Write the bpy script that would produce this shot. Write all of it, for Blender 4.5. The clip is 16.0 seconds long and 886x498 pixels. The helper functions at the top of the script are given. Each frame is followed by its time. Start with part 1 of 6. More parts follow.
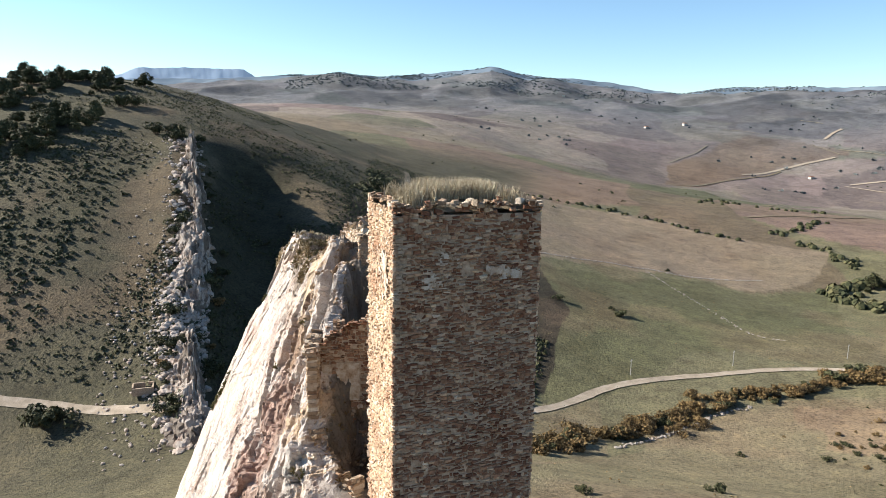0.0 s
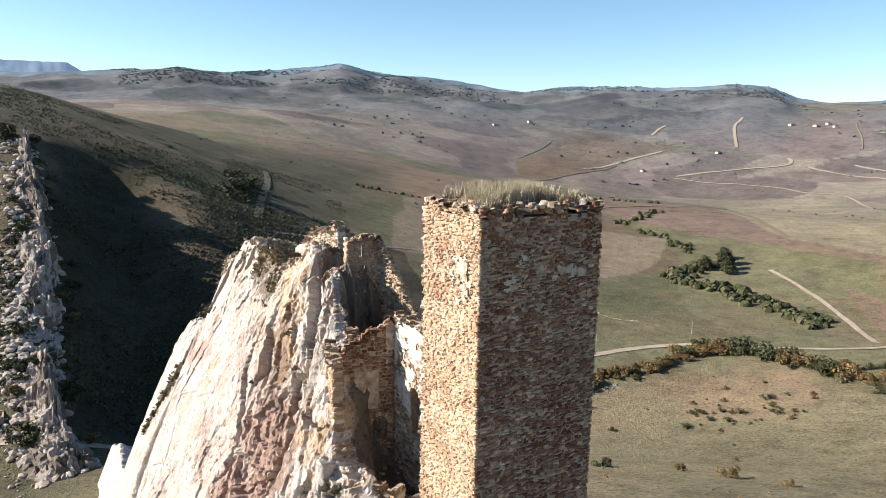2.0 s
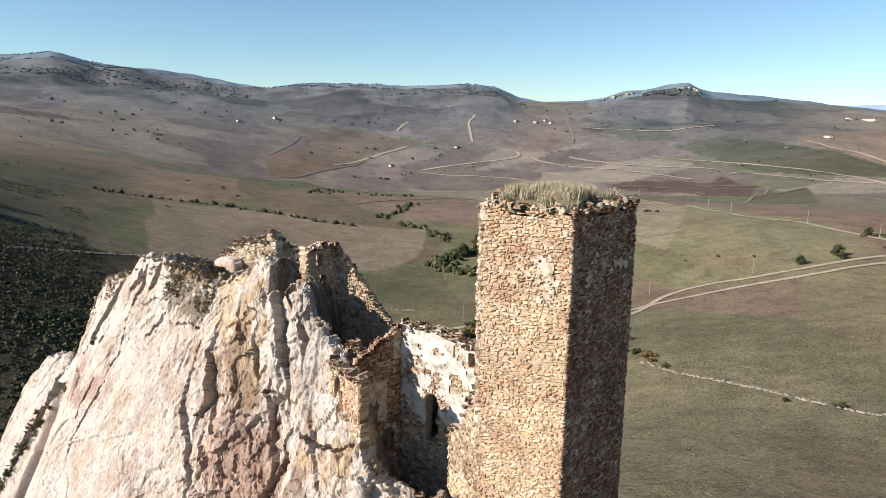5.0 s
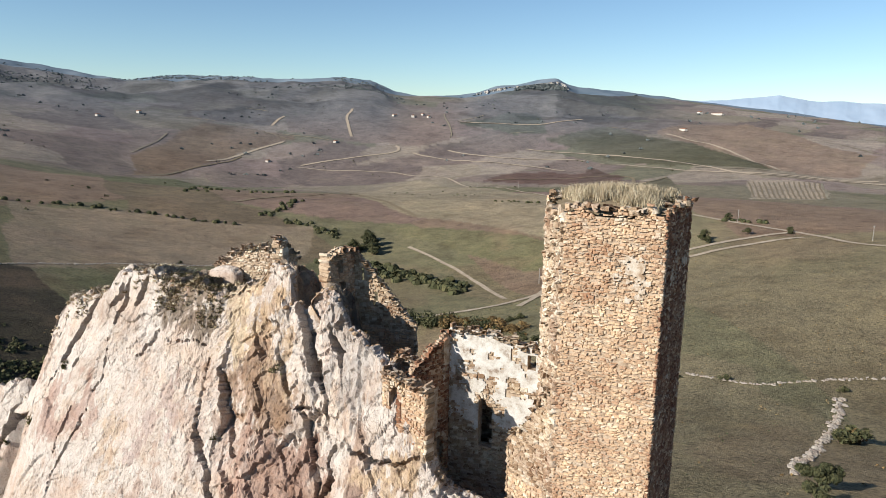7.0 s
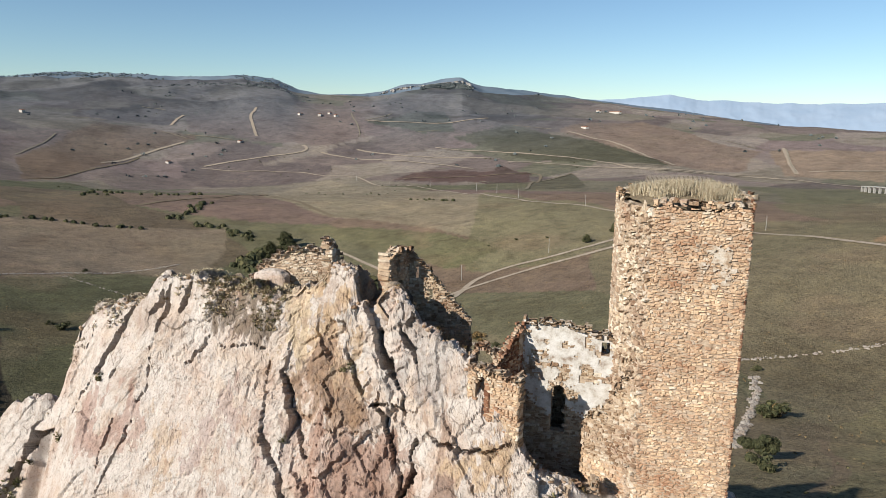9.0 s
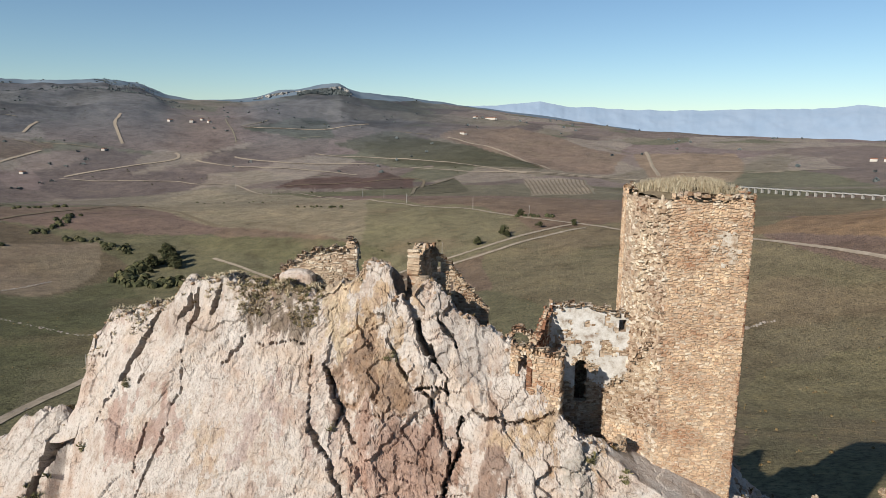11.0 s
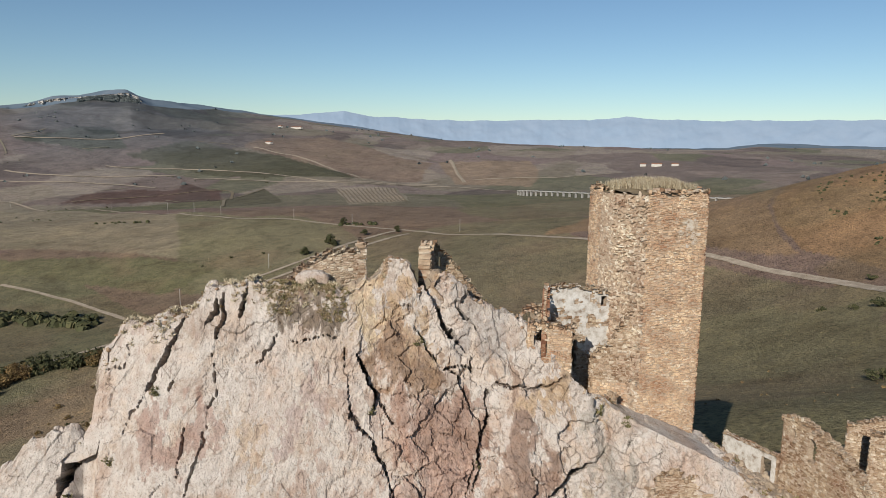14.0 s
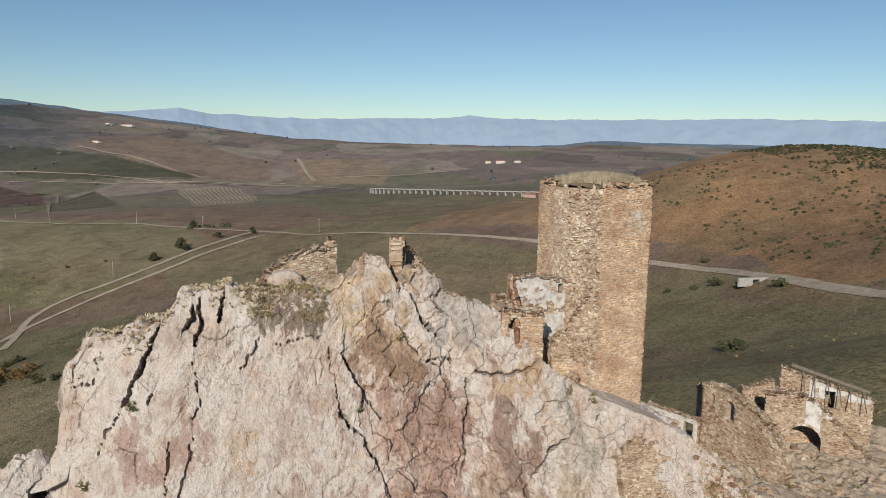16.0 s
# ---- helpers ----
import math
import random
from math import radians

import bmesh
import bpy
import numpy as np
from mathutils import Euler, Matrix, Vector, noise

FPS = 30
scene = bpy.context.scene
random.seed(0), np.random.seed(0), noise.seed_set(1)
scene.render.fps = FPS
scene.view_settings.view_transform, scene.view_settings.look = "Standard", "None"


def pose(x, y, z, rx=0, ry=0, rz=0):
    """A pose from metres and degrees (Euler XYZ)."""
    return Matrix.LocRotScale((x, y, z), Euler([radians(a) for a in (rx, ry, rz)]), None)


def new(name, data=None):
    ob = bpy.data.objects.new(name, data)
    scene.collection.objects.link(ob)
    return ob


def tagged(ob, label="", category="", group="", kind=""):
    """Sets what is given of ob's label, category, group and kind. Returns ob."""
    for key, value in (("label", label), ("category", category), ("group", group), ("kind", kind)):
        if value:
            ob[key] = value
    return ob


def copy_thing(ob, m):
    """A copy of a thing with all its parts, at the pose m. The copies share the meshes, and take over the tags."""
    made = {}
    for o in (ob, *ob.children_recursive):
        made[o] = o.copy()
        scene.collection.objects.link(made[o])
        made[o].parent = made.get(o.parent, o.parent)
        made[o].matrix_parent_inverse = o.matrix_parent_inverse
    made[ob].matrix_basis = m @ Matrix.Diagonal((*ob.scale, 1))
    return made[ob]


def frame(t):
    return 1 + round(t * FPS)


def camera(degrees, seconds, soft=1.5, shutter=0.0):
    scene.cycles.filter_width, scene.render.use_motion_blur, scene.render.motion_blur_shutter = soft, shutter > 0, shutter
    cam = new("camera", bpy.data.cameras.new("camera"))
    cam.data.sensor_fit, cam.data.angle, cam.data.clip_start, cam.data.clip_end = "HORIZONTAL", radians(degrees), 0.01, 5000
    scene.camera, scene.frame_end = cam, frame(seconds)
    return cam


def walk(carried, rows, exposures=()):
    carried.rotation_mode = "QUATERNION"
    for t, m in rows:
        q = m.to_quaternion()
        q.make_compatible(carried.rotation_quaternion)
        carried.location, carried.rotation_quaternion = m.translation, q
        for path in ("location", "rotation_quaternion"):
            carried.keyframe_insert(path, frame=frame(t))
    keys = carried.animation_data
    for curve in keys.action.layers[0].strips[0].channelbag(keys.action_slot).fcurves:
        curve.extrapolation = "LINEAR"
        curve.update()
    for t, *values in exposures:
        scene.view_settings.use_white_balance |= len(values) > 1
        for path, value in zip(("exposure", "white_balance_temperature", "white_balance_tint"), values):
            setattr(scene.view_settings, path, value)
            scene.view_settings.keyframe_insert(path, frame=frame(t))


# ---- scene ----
cam = camera(65.4, 16.0, 0.8)
METRES, EYE, TILT, LEAN, TURN = 80.0, 115.0, 0.0, 0.0, 0.0
ROWS = [
    (0.0, 0.0, 0.0, 0.0, 0.17, -10.48, -0.9),
    (0.5, -0.0274, 0.0011, 0.0004, -2.68, -10.48, -0.88),
    (1.0, -0.0599, 0.0038, 0.0007, -5.48, -10.48, -0.83),
    (1.5, -0.0873, 0.0069, 0.001, -8.38, -10.51, -0.82),
    (2.0, -0.1197, 0.0121, 0.0016, -12.09, -10.5, -0.83),
    (2.5, -0.147, 0.018, 0.0017, -15.05, -10.52, -0.83),
    (3.0, -0.1788, 0.0274, 0.0016, -19.0, -10.53, -0.84),
    (3.5, -0.2053, 0.0364, 0.0019, -22.29, -10.56, -0.86),
    (4.0, -0.236, 0.049, 0.0023, -25.89, -10.56, -0.89),
    (4.5, -0.2607, 0.0622, 0.0031, -29.47, -10.53, -0.92),
    (5.0, -0.2877, 0.0813, 0.0037, -32.93, -10.48, -0.95),
    (7.5, -0.3972, 0.1823, 0.0071, -45.01, -10.85, -0.9),
    (8.0, -0.4209, 0.201, 0.0075, -46.94, -10.84, -0.88),
    (8.5, -0.446, 0.2192, 0.0074, -49.12, -10.82, -0.83),
    (9.0, -0.4718, 0.2371, 0.0072, -50.86, -10.79, -0.79),
    (11.5, -0.6118, 0.3284, 0.0059, -64.31, -9.99, -0.7),
    (12.0, -0.6394, 0.35, 0.0055, -67.89, -9.81, -0.72),
    (12.5, -0.6643, 0.3733, 0.0049, -71.05, -9.6, -0.71),
    (13.0, -0.6861, 0.3988, 0.0047, -73.65, -9.45, -0.69),
    (13.5, -0.7046, 0.4254, 0.0049, -75.46, -9.35, -0.68),
    (14.0, -0.72, 0.4524, 0.0044, -76.96, -9.23, -0.66),
    (14.5, -0.7322, 0.4805, 0.0039, -78.85, -9.23, -0.65),
    (15.0, -0.7416, 0.5086, 0.0035, -82.16, -9.22, -0.61),
    (15.5, -0.7476, 0.5372, 0.0033, -85.72, -9.2, -0.59),
    (16.0, -0.7513, 0.5687, 0.003, -89.61, -9.24, -0.63),
]
walk(cam, [(t, pose(0, 0, EYE, TILT, LEAN, TURN) @ pose(METRES * x, METRES * y, METRES * z, 90 + pitch, roll, yaw)) for t, x, y, z, yaw, pitch, roll in ROWS],
     [(0.0, 1.3), (3.5, 1.05), (5.0, 0.88), (9.0, 0.54), (12.5, 0.22), (16.0, 0.06)])

# ---- light: low western sun, clear sky ----
SUN_DIR = Vector((-0.855, 0.196, 0.48)).normalized()
world = bpy.data.worlds.new("world")
scene.world = world
world.use_nodes = True
wn = world.node_tree.nodes
sky = wn.new("ShaderNodeTexSky")
sky.sky_type = "NISHITA"
sky.sun_disc = False
sky.sun_elevation = math.asin(SUN_DIR.z)
sky.sun_rotation = math.atan2(SUN_DIR.x, SUN_DIR.y)
sky.altitude = 2500
sky.air_density, sky.dust_density, sky.ozone_density = 1.15, 0.5, 1.6
wn["Background"].inputs["Strength"].default_value = 0.072
tint = wn.new("ShaderNodeMix")
tint.data_type, tint.blend_type = "RGBA", "MULTIPLY"
tint.inputs[0].default_value = 1.0
tint.inputs[7].default_value = (0.87, 1.0, 1.06, 1)
world.node_tree.links.new(sky.outputs["Color"], tint.inputs[6])
world.node_tree.links.new(tint.outputs[2], wn["Background"].inputs["Color"])
sun_data = bpy.data.lights.new("sun", "SUN")
sun_data.energy, sun_data.angle, sun_data.color = 5.0, radians(0.55), (1.0, 0.945, 0.86)
sun = new("sun", sun_data)
sun.matrix_world = Matrix.Translation((0, 0, 400)) @ SUN_DIR.to_track_quat("Z", "Y").to_matrix().to_4x4()


# ---- numpy noise ----
def _hash(ix, iy, iz, seed):
    h = (ix * 374761393 + iy * 668265263 + iz * 2147483647 + seed * 974711) & 0xFFFFFFFF
    h = ((h ^ (h >> 13)) * 1274126177) & 0xFFFFFFFF
    h = ((h ^ (h >> 16)) * 2246822519) & 0xFFFFFFFF
    return ((h ^ (h >> 15)) & 0xFFFFFF) / float(0x1000000)


def vnoise(x, y, z, seed=0):
    """Smooth value noise, -1 to 1."""
    x, y, z = np.broadcast_arrays(np.asarray(x, float), np.asarray(y, float), np.asarray(z, float))
    ix, iy, iz = (np.floor(q).astype(np.int64) for q in (x, y, z))
    fx, fy, fz = x - ix, y - iy, z - iz
    fx, fy, fz = (q * q * q * (q * (q * 6 - 15) + 10) for q in (fx, fy, fz))
    out = 0.0
    for dx in (0, 1):
        for dy in (0, 1):
            for dz in (0, 1):
                w = (fx if dx else 1 - fx) * (fy if dy else 1 - fy) * (fz if dz else 1 - fz)
                out = out + w * _hash(ix + dx, iy + dy, iz + dz, seed)
    return out * 2 - 1


def fbm(x, y, z, octaves=4, seed=0, gain=0.5):
    total, amp = 0.0, 1.0
    for k in range(octaves):
        total = total + amp * vnoise(x * 2**k, y * 2**k, z * 2**k, seed + k)
        amp *= gain
    return total


def worley(x, y, z, seed=0):
    """Distances to the nearest and second nearest feature point, and the nearest one's own random number."""
    x, y, z = np.broadcast_arrays(np.asarray(x, float), np.asarray(y, float), np.asarray(z, float))
    ix, iy, iz = (np.floor(q).astype(np.int64) for q in (x, y, z))
    f1, f2, rid = np.full(x.shape, 9.0), np.full(x.shape, 9.0), np.zeros(x.shape)
    for dx in (-1, 0, 1):
        for dy in (-1, 0, 1):
            for dz in (-1, 0, 1):
                cx, cy, cz = ix + dx, iy + dy, iz + dz
                d = np.sqrt((cx + _hash(cx, cy, cz, seed) - x) ** 2 + (cy + _hash(cx, cy, cz, seed + 7) - y) ** 2 + (cz + _hash(cx, cy, cz, seed + 13) - z) ** 2)
                near = d < f1
                f2 = np.where(near, f1, np.minimum(f2, d))
                rid = np.where(near, _hash(cx, cy, cz, seed + 21), rid)
                f1 = np.where(near, d, f1)
    return f1, f2, rid


def smooth(lo, hi, q):
    q = np.clip((q - lo) / (hi - lo), 0, 1)
    return q * q * (3 - 2 * q)


# ---- materials ----
def material(name, rough=0.9, spec=0.2):
    m = bpy.data.materials.new(name)
    m.use_nodes = True
    bsdf = m.node_tree.nodes["Principled BSDF"]
    bsdf.inputs["Roughness"].default_value = rough
    bsdf.inputs["Specular IOR Level"].default_value = spec
    return m, m.node_tree.nodes, m.node_tree.links, bsdf


def ramp(nodes, stops, interp="LINEAR"):
    r = nodes.new("ShaderNodeValToRGB")
    r.color_ramp.interpolation = interp
    while len(r.color_ramp.elements) < len(stops):
        r.color_ramp.elements.new(0.5)
    for e, (p, c) in zip(r.color_ramp.elements, stops):
        e.position, e.color = p, (*c, 1)
    return r


def noise_node(nodes, links, scale, detail=6, rough=0.6, coord=None, dist=0.0):
    n = nodes.new("ShaderNodeTexNoise")
    n.inputs["Scale"].default_value, n.inputs["Detail"].default_value = scale, detail
    n.inputs["Roughness"].default_value, n.inputs["Distortion"].default_value = rough, dist
    if coord is not None:
        links.new(coord, n.inputs["Vector"])
    return n


def mix(nodes, links, fac, a, b, mode="MIX"):
    n = nodes.new("ShaderNodeMix")
    n.data_type, n.blend_type = "RGBA", mode
    for sock, v in ((n.inputs[0], fac), (n.inputs[6], a), (n.inputs[7], b)):
        if isinstance(v, (int, float)):
            sock.default_value = v
        elif isinstance(v, tuple):
            sock.default_value = (*v, 1)
        else:
            links.new(v, sock)
    return n.outputs[2]


def bump(nodes, links, bsdf, height, strength, distance):
    b = nodes.new("ShaderNodeBump")
    b.inputs["Strength"].default_value, b.inputs["Distance"].default_value = strength, distance
    links.new(height, b.inputs["Height"])
    links.new(b.outputs["Normal"], bsdf.inputs["Normal"])


def position(nodes):
    return nodes.new("ShaderNodeNewGeometry").outputs["Position"]


def attribute(nodes, name):
    a = nodes.new("ShaderNodeAttribute")
    a.attribute_name = name
    return a


def mat_ground():
    """Pasture and ploughland: the field colour with its painted haze and shade, clods, tufts and bare patches."""
    m, n, l, b = material("ground", 0.95, 0.1)
    pos = position(n)
    col = attribute(n, "field").outputs["Color"]
    n1 = noise_node(n, l, 0.02, 8, 0.65, pos)
    n2 = noise_node(n, l, 0.9, 5, 0.7, pos)
    n3 = noise_node(n, l, 0.15, 6, 0.7, pos)
    c = mix(n, l, 0.55, col, ramp_from(n, l, n1.outputs["Fac"], [(0.3, (0.62, 0.57, 0.52)), (0.5, (1, 1, 1)), (0.72, (1.35, 1.3, 1.2))]), "MULTIPLY")
    c = mix(n, l, 0.6, c, ramp_from(n, l, n3.outputs["Fac"], [(0.3, (0.6, 0.58, 0.55)), (0.5, (1, 1, 1)), (0.7, (1.3, 1.25, 1.1))]), "MULTIPLY")
    c = mix(n, l, 0.8, c, ramp_from(n, l, n2.outputs["Fac"], [(0.34, (0.34, 0.34, 0.31)), (0.48, (0.95, 0.95, 0.94)), (0.66, (1.45, 1.4, 1.28))]), "MULTIPLY")
    n4 = noise_node(n, l, 0.055, 9, 0.75, pos, 0.5)
    c = mix(n, l, 0.5, c, ramp_from(n, l, n4.outputs["Fac"], [(0.36, (0.55, 0.53, 0.5)), (0.5, (1, 1, 1)), (0.64, (1.3, 1.27, 1.2))]), "MULTIPLY")
    l.new(c, b.inputs["Base Color"])
    bump(n, l, b, n2.outputs["Fac"], 1.0, 0.9)
    return m


def ramp_from(n, l, fac, stops, interp="LINEAR"):
    r = ramp(n, stops, interp)
    l.new(fac, r.inputs["Fac"])
    return r.outputs["Color"]


ROCKS = []


def mat_rock(name="limestone", tint=(0.585, 0.565, 0.55)):
    """Pale weathered limestone: cream and pink mottling, water streaks, lichen specks, hairline joints."""
    m, n, l, b = material(name, 0.85, 0.25)
    pos = position(n)
    n1 = noise_node(n, l, 0.22, 10, 0.66, pos, 0.3)
    n2 = noise_node(n, l, 1.7, 9, 0.72, pos, 0.2)
    n3 = noise_node(n, l, 8.0, 7, 0.72, pos)
    c = ramp_from(n, l, n1.outputs["Fac"], [(0.28, (0.50, 0.40, 0.34)), (0.38, (0.70, 0.60, 0.52)), (0.47, (0.86, 0.80, 0.735)), (0.55, (0.80, 0.71, 0.635)), (0.63, (0.74, 0.59, 0.49)), (0.74, (0.66, 0.59, 0.52))])
    stain = attribute(n, "stain")
    blot = noise_node(n, l, 0.9, 9, 0.7, pos, 0.6)
    edge = n.new("ShaderNodeMath")
    edge.operation = "MULTIPLY_ADD"
    l.new(blot.outputs["Fac"], edge.inputs[0])
    edge.inputs[1].default_value = 1.5
    l.new(stain.outputs["Alpha"], edge.inputs[2])
    part_bare = n.new("ShaderNodeMath")
    part_bare.operation = "MULTIPLY"
    l.new(ramp_from(n, l, edge.outputs[0], [(0.0, (0, 0, 0)), (0.93, (0, 0, 0)), (1.0, (0.8, 0.8, 0.8))]), part_bare.inputs[0])
    l.new(ramp_from(n, l, stain.outputs["Alpha"], [(0.0, (0, 0, 0)), (0.08, (0.6, 0.6, 0.6)), (0.7, (1, 1, 1))]), part_bare.inputs[1])
    warm = noise_node(n, l, 0.33, 7, 0.68, pos, 0.5)
    c = mix(n, l, ramp_from(n, l, warm.outputs["Fac"], [(0.50, (0, 0, 0)), (0.62, (0.55, 0.55, 0.55))]), c, (0.80, 0.645, 0.51))
    stained = mix(n, l, 0.95, stain.outputs["Color"], ramp_from(n, l, n2.outputs["Fac"], [(0.32, (1.4, 1.4, 1.4)), (0.5, (1, 1, 1)), (0.62, (0.5, 0.42, 0.38))]), "MULTIPLY")
    c = mix(n, l, part_bare.outputs[0], c, stained)
    # streaks that run down the slab
    tall = n.new("ShaderNodeMapping")
    tall.inputs["Scale"].default_value = (1.0, 1.0, 0.16)
    l.new(pos, tall.inputs["Vector"])
    n4 = noise_node(n, l, 1.1, 8, 0.65, tall.outputs["Vector"], 0.4)
    c = mix(n, l, 0.55, c, ramp_from(n, l, n4.outputs["Fac"], [(0.32, (0.62, 0.47, 0.38)), (0.44, (1, 1, 1)), (0.60, (1, 1, 1)), (0.72, (1.10, 1.10, 1.10))]), "MULTIPLY")
    c = mix(n, l, 0.75, c, ramp_from(n, l, n2.outputs["Fac"], [(0.30, (0.45, 0.37, 0.31)), (0.42, (0.92, 0.90, 0.88)), (0.62, (1.1, 1.1, 1.1))]), "MULTIPLY")
    c = mix(n, l, 0.6, c, ramp_from(n, l, n3.outputs["Fac"], [(0.36, (0.36, 0.32, 0.29)), (0.45, (1, 1, 1)), (0.66, (1.15, 1.15, 1.15))]), "MULTIPLY")
    # hairline joints
    slant = n.new("ShaderNodeMapping")
    slant.inputs["Scale"].default_value = (1.0, 1.0, 0.45)
    slant.inputs["Rotation"].default_value = (0.5, 0.0, 0.0)
    l.new(pos, slant.inputs["Vector"])
    warp = mix(n, l, 0.10, slant.outputs["Vector"], n2.outputs["Color"], "ADD")
    gate = noise_node(n, l, 0.55, 4, 0.6, pos)
    for scale, lo in ((0.9, 0.50), (2.6, 0.53)):
        v = n.new("ShaderNodeTexVoronoi")
        v.feature = "DISTANCE_TO_EDGE"
        v.inputs["Scale"].default_value = scale
        l.new(warp, v.inputs["Vector"])
        crack = ramp_from(n, l, v.outputs["Distance"], [(0.0, (0.16, 0.13, 0.11)), (0.012, (0.30, 0.26, 0.23)), (0.03, (1, 1, 1))])
        here = ramp_from(n, l, gate.outputs["Fac"], [(lo + 0.04, (0, 0, 0)), (lo + 0.10, (0.6, 0.6, 0.6))])
        c = mix(n, l, here, c, mix(n, l, 1.0, c, crack, "MULTIPLY"))
    # chisel-like grain that leans with the bedding
    lean = n.new("ShaderNodeMapping")
    lean.inputs["Rotation"].default_value = (0.45, 0.0, 0.0)
    lean.inputs["Scale"].default_value = (1.0, 1.0, 0.22)
    l.new(pos, lean.inputs["Vector"])
    n6 = noise_node(n, l, 2.6, 7, 0.72, lean.outputs["Vector"], 0.3)
    c = mix(n, l, 0.45, c, ramp_from(n, l, n6.outputs["Fac"], [(0.34, (0.45, 0.38, 0.33)), (0.43, (1, 1, 1)), (0.62, (1.08, 1.08, 1.08))]), "MULTIPLY")
    c = mix(n, l, 1.0, c, tint, "MULTIPLY")
    ROCKS.append(m)
    l.new(c, b.inputs["Base Color"])
    h = mix(n, l, 0.45, n2.outputs["Fac"], n3.outputs["Fac"])
    flake = n.new("ShaderNodeTexVoronoi")
    flake.inputs["Scale"].default_value = 1.9
    l.new(warp, flake.inputs["Vector"])
    h = mix(n, l, 0.22, h, flake.outputs["Color"])
    h = mix(n, l, 0.3, h, n6.outputs["Fac"])
    bump(n, l, b, h, 1.0, 0.35)
    return m


def mat_stone(name, stops, island=True):
    """Rubble masonry: every stone its own tone."""
    m, n, l, b = material(name, 0.9, 0.2)
    pos = position(n)
    if island:
        rnd = n.new("ShaderNodeNewGeometry").outputs["Random Per Island"]
    else:
        rnd = n.new("ShaderNodeObjectInfo").outputs["Random"]
    c = ramp_from(n, l, rnd, stops)
    n2 = noise_node(n, l, 0.45, 5, 0.65, pos)
    n3 = noise_node(n, l, 12.0, 6, 0.7, pos)
    c = mix(n, l, 0.8, c, ramp_from(n, l, n2.outputs["Fac"], [(0.36, (0.70, 0.53, 0.46)), (0.47, (0.94, 0.89, 0.87)), (0.62, (1.28, 1.29, 1.27))]), "MULTIPLY")
    n5 = noise_node(n, l, 3.2, 6, 0.75, pos)
    c = mix(n, l, 0.45, c, ramp_from(n, l, n5.outputs["Fac"], [(0.34, (0.42, 0.36, 0.31)), (0.47, (1, 1, 1)), (0.64, (1.22, 1.2, 1.16))]), "MULTIPLY")
    c = mix(n, l, 0.5, c, ramp_from(n, l, n3.outputs["Fac"], [(0.3, (0.55, 0.5, 0.45)), (0.5, (1, 1, 1)), (0.7, (1.2, 1.2, 1.2))]), "MULTIPLY")
    c = mix(n, l, 1.0, c, (0.75, 0.73, 0.705), "MULTIPLY")
    l.new(c, b.inputs["Base Color"])
    bump(n, l, b, n3.outputs["Fac"], 0.9, 0.07)
    return m


def mat_plain(name, stops, scale=3.0, rough=0.9, bump_d=0.05, spec=0.2):
    m, n, l, b = material(name, rough, spec)
    pos = position(n)
    n1 = noise_node(n, l, scale, 8, 0.65, pos)
    n2 = noise_node(n, l, scale * 9, 5, 0.7, pos)
    c = ramp_from(n, l, n1.outputs["Fac"], stops)
    c = mix(n, l, 0.5, c, ramp_from(n, l, n2.outputs["Fac"], [(0.3, (0.6, 0.6, 0.6)), (0.5, (1, 1, 1)), (0.7, (1.2, 1.2, 1.2))]), "MULTIPLY")
    c = mix(n, l, 1.0, c, (0.74, 0.74, 0.74), "MULTIPLY")
    l.new(c, b.inputs["Base Color"])
    bump(n, l, b, n2.outputs["Fac"], 0.6, bump_d)
    return m


def mat_leaf(name, stops):
    m, n, l, b = material(name, 0.8, 0.2)
    rnd = n.new("ShaderNodeNewGeometry").outputs["Random Per Island"]
    obj = n.new("ShaderNodeObjectInfo").outputs["Random"]
    c = ramp_from(n, l, rnd, stops)
    c = mix(n, l, 0.6, c, ramp_from(n, l, obj, [(0.0, (0.65, 0.65, 0.6)), (1.0, (1.3, 1.2, 1.1))]), "MULTIPLY")
    l.new(c, b.inputs["Base Color"])
    return m


def mat_painted_haze(name, low, high, glow):
    """Far mountains, a backdrop: haze put into a pale blue colour and a faint glow."""
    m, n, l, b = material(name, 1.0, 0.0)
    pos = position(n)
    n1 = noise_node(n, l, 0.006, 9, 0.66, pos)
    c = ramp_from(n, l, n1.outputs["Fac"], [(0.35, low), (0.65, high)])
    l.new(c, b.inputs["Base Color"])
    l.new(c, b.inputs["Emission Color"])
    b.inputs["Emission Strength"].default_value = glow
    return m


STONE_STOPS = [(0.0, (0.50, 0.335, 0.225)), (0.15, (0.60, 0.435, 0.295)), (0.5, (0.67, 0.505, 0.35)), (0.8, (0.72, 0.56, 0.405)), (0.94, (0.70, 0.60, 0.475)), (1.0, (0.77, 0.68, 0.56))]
# redder stone for south faces, also darkened to carry their shade
RED_SHADE_STOPS = [(0.0, (0.20, 0.095, 0.06)), (0.25, (0.30, 0.16, 0.10)), (0.6, (0.38, 0.225, 0.145)), (0.9, (0.44, 0.29, 0.195)), (1.0, (0.52, 0.40, 0.29))]
M_GROUND = mat_ground()
M_ROCK = mat_rock()
M_STONE = mat_stone("rubble_stone", STONE_STOPS)
M_STONE_RED_SHADE = mat_stone("red_shaded_rubble_stone", RED_SHADE_STOPS)
M_STONE_RED_SHADE_ONE = mat_stone("red_shaded_rubble_stone_single", RED_SHADE_STOPS, island=False)
M_STONE_ONE = mat_stone("rubble_stone_single", STONE_STOPS, island=False)
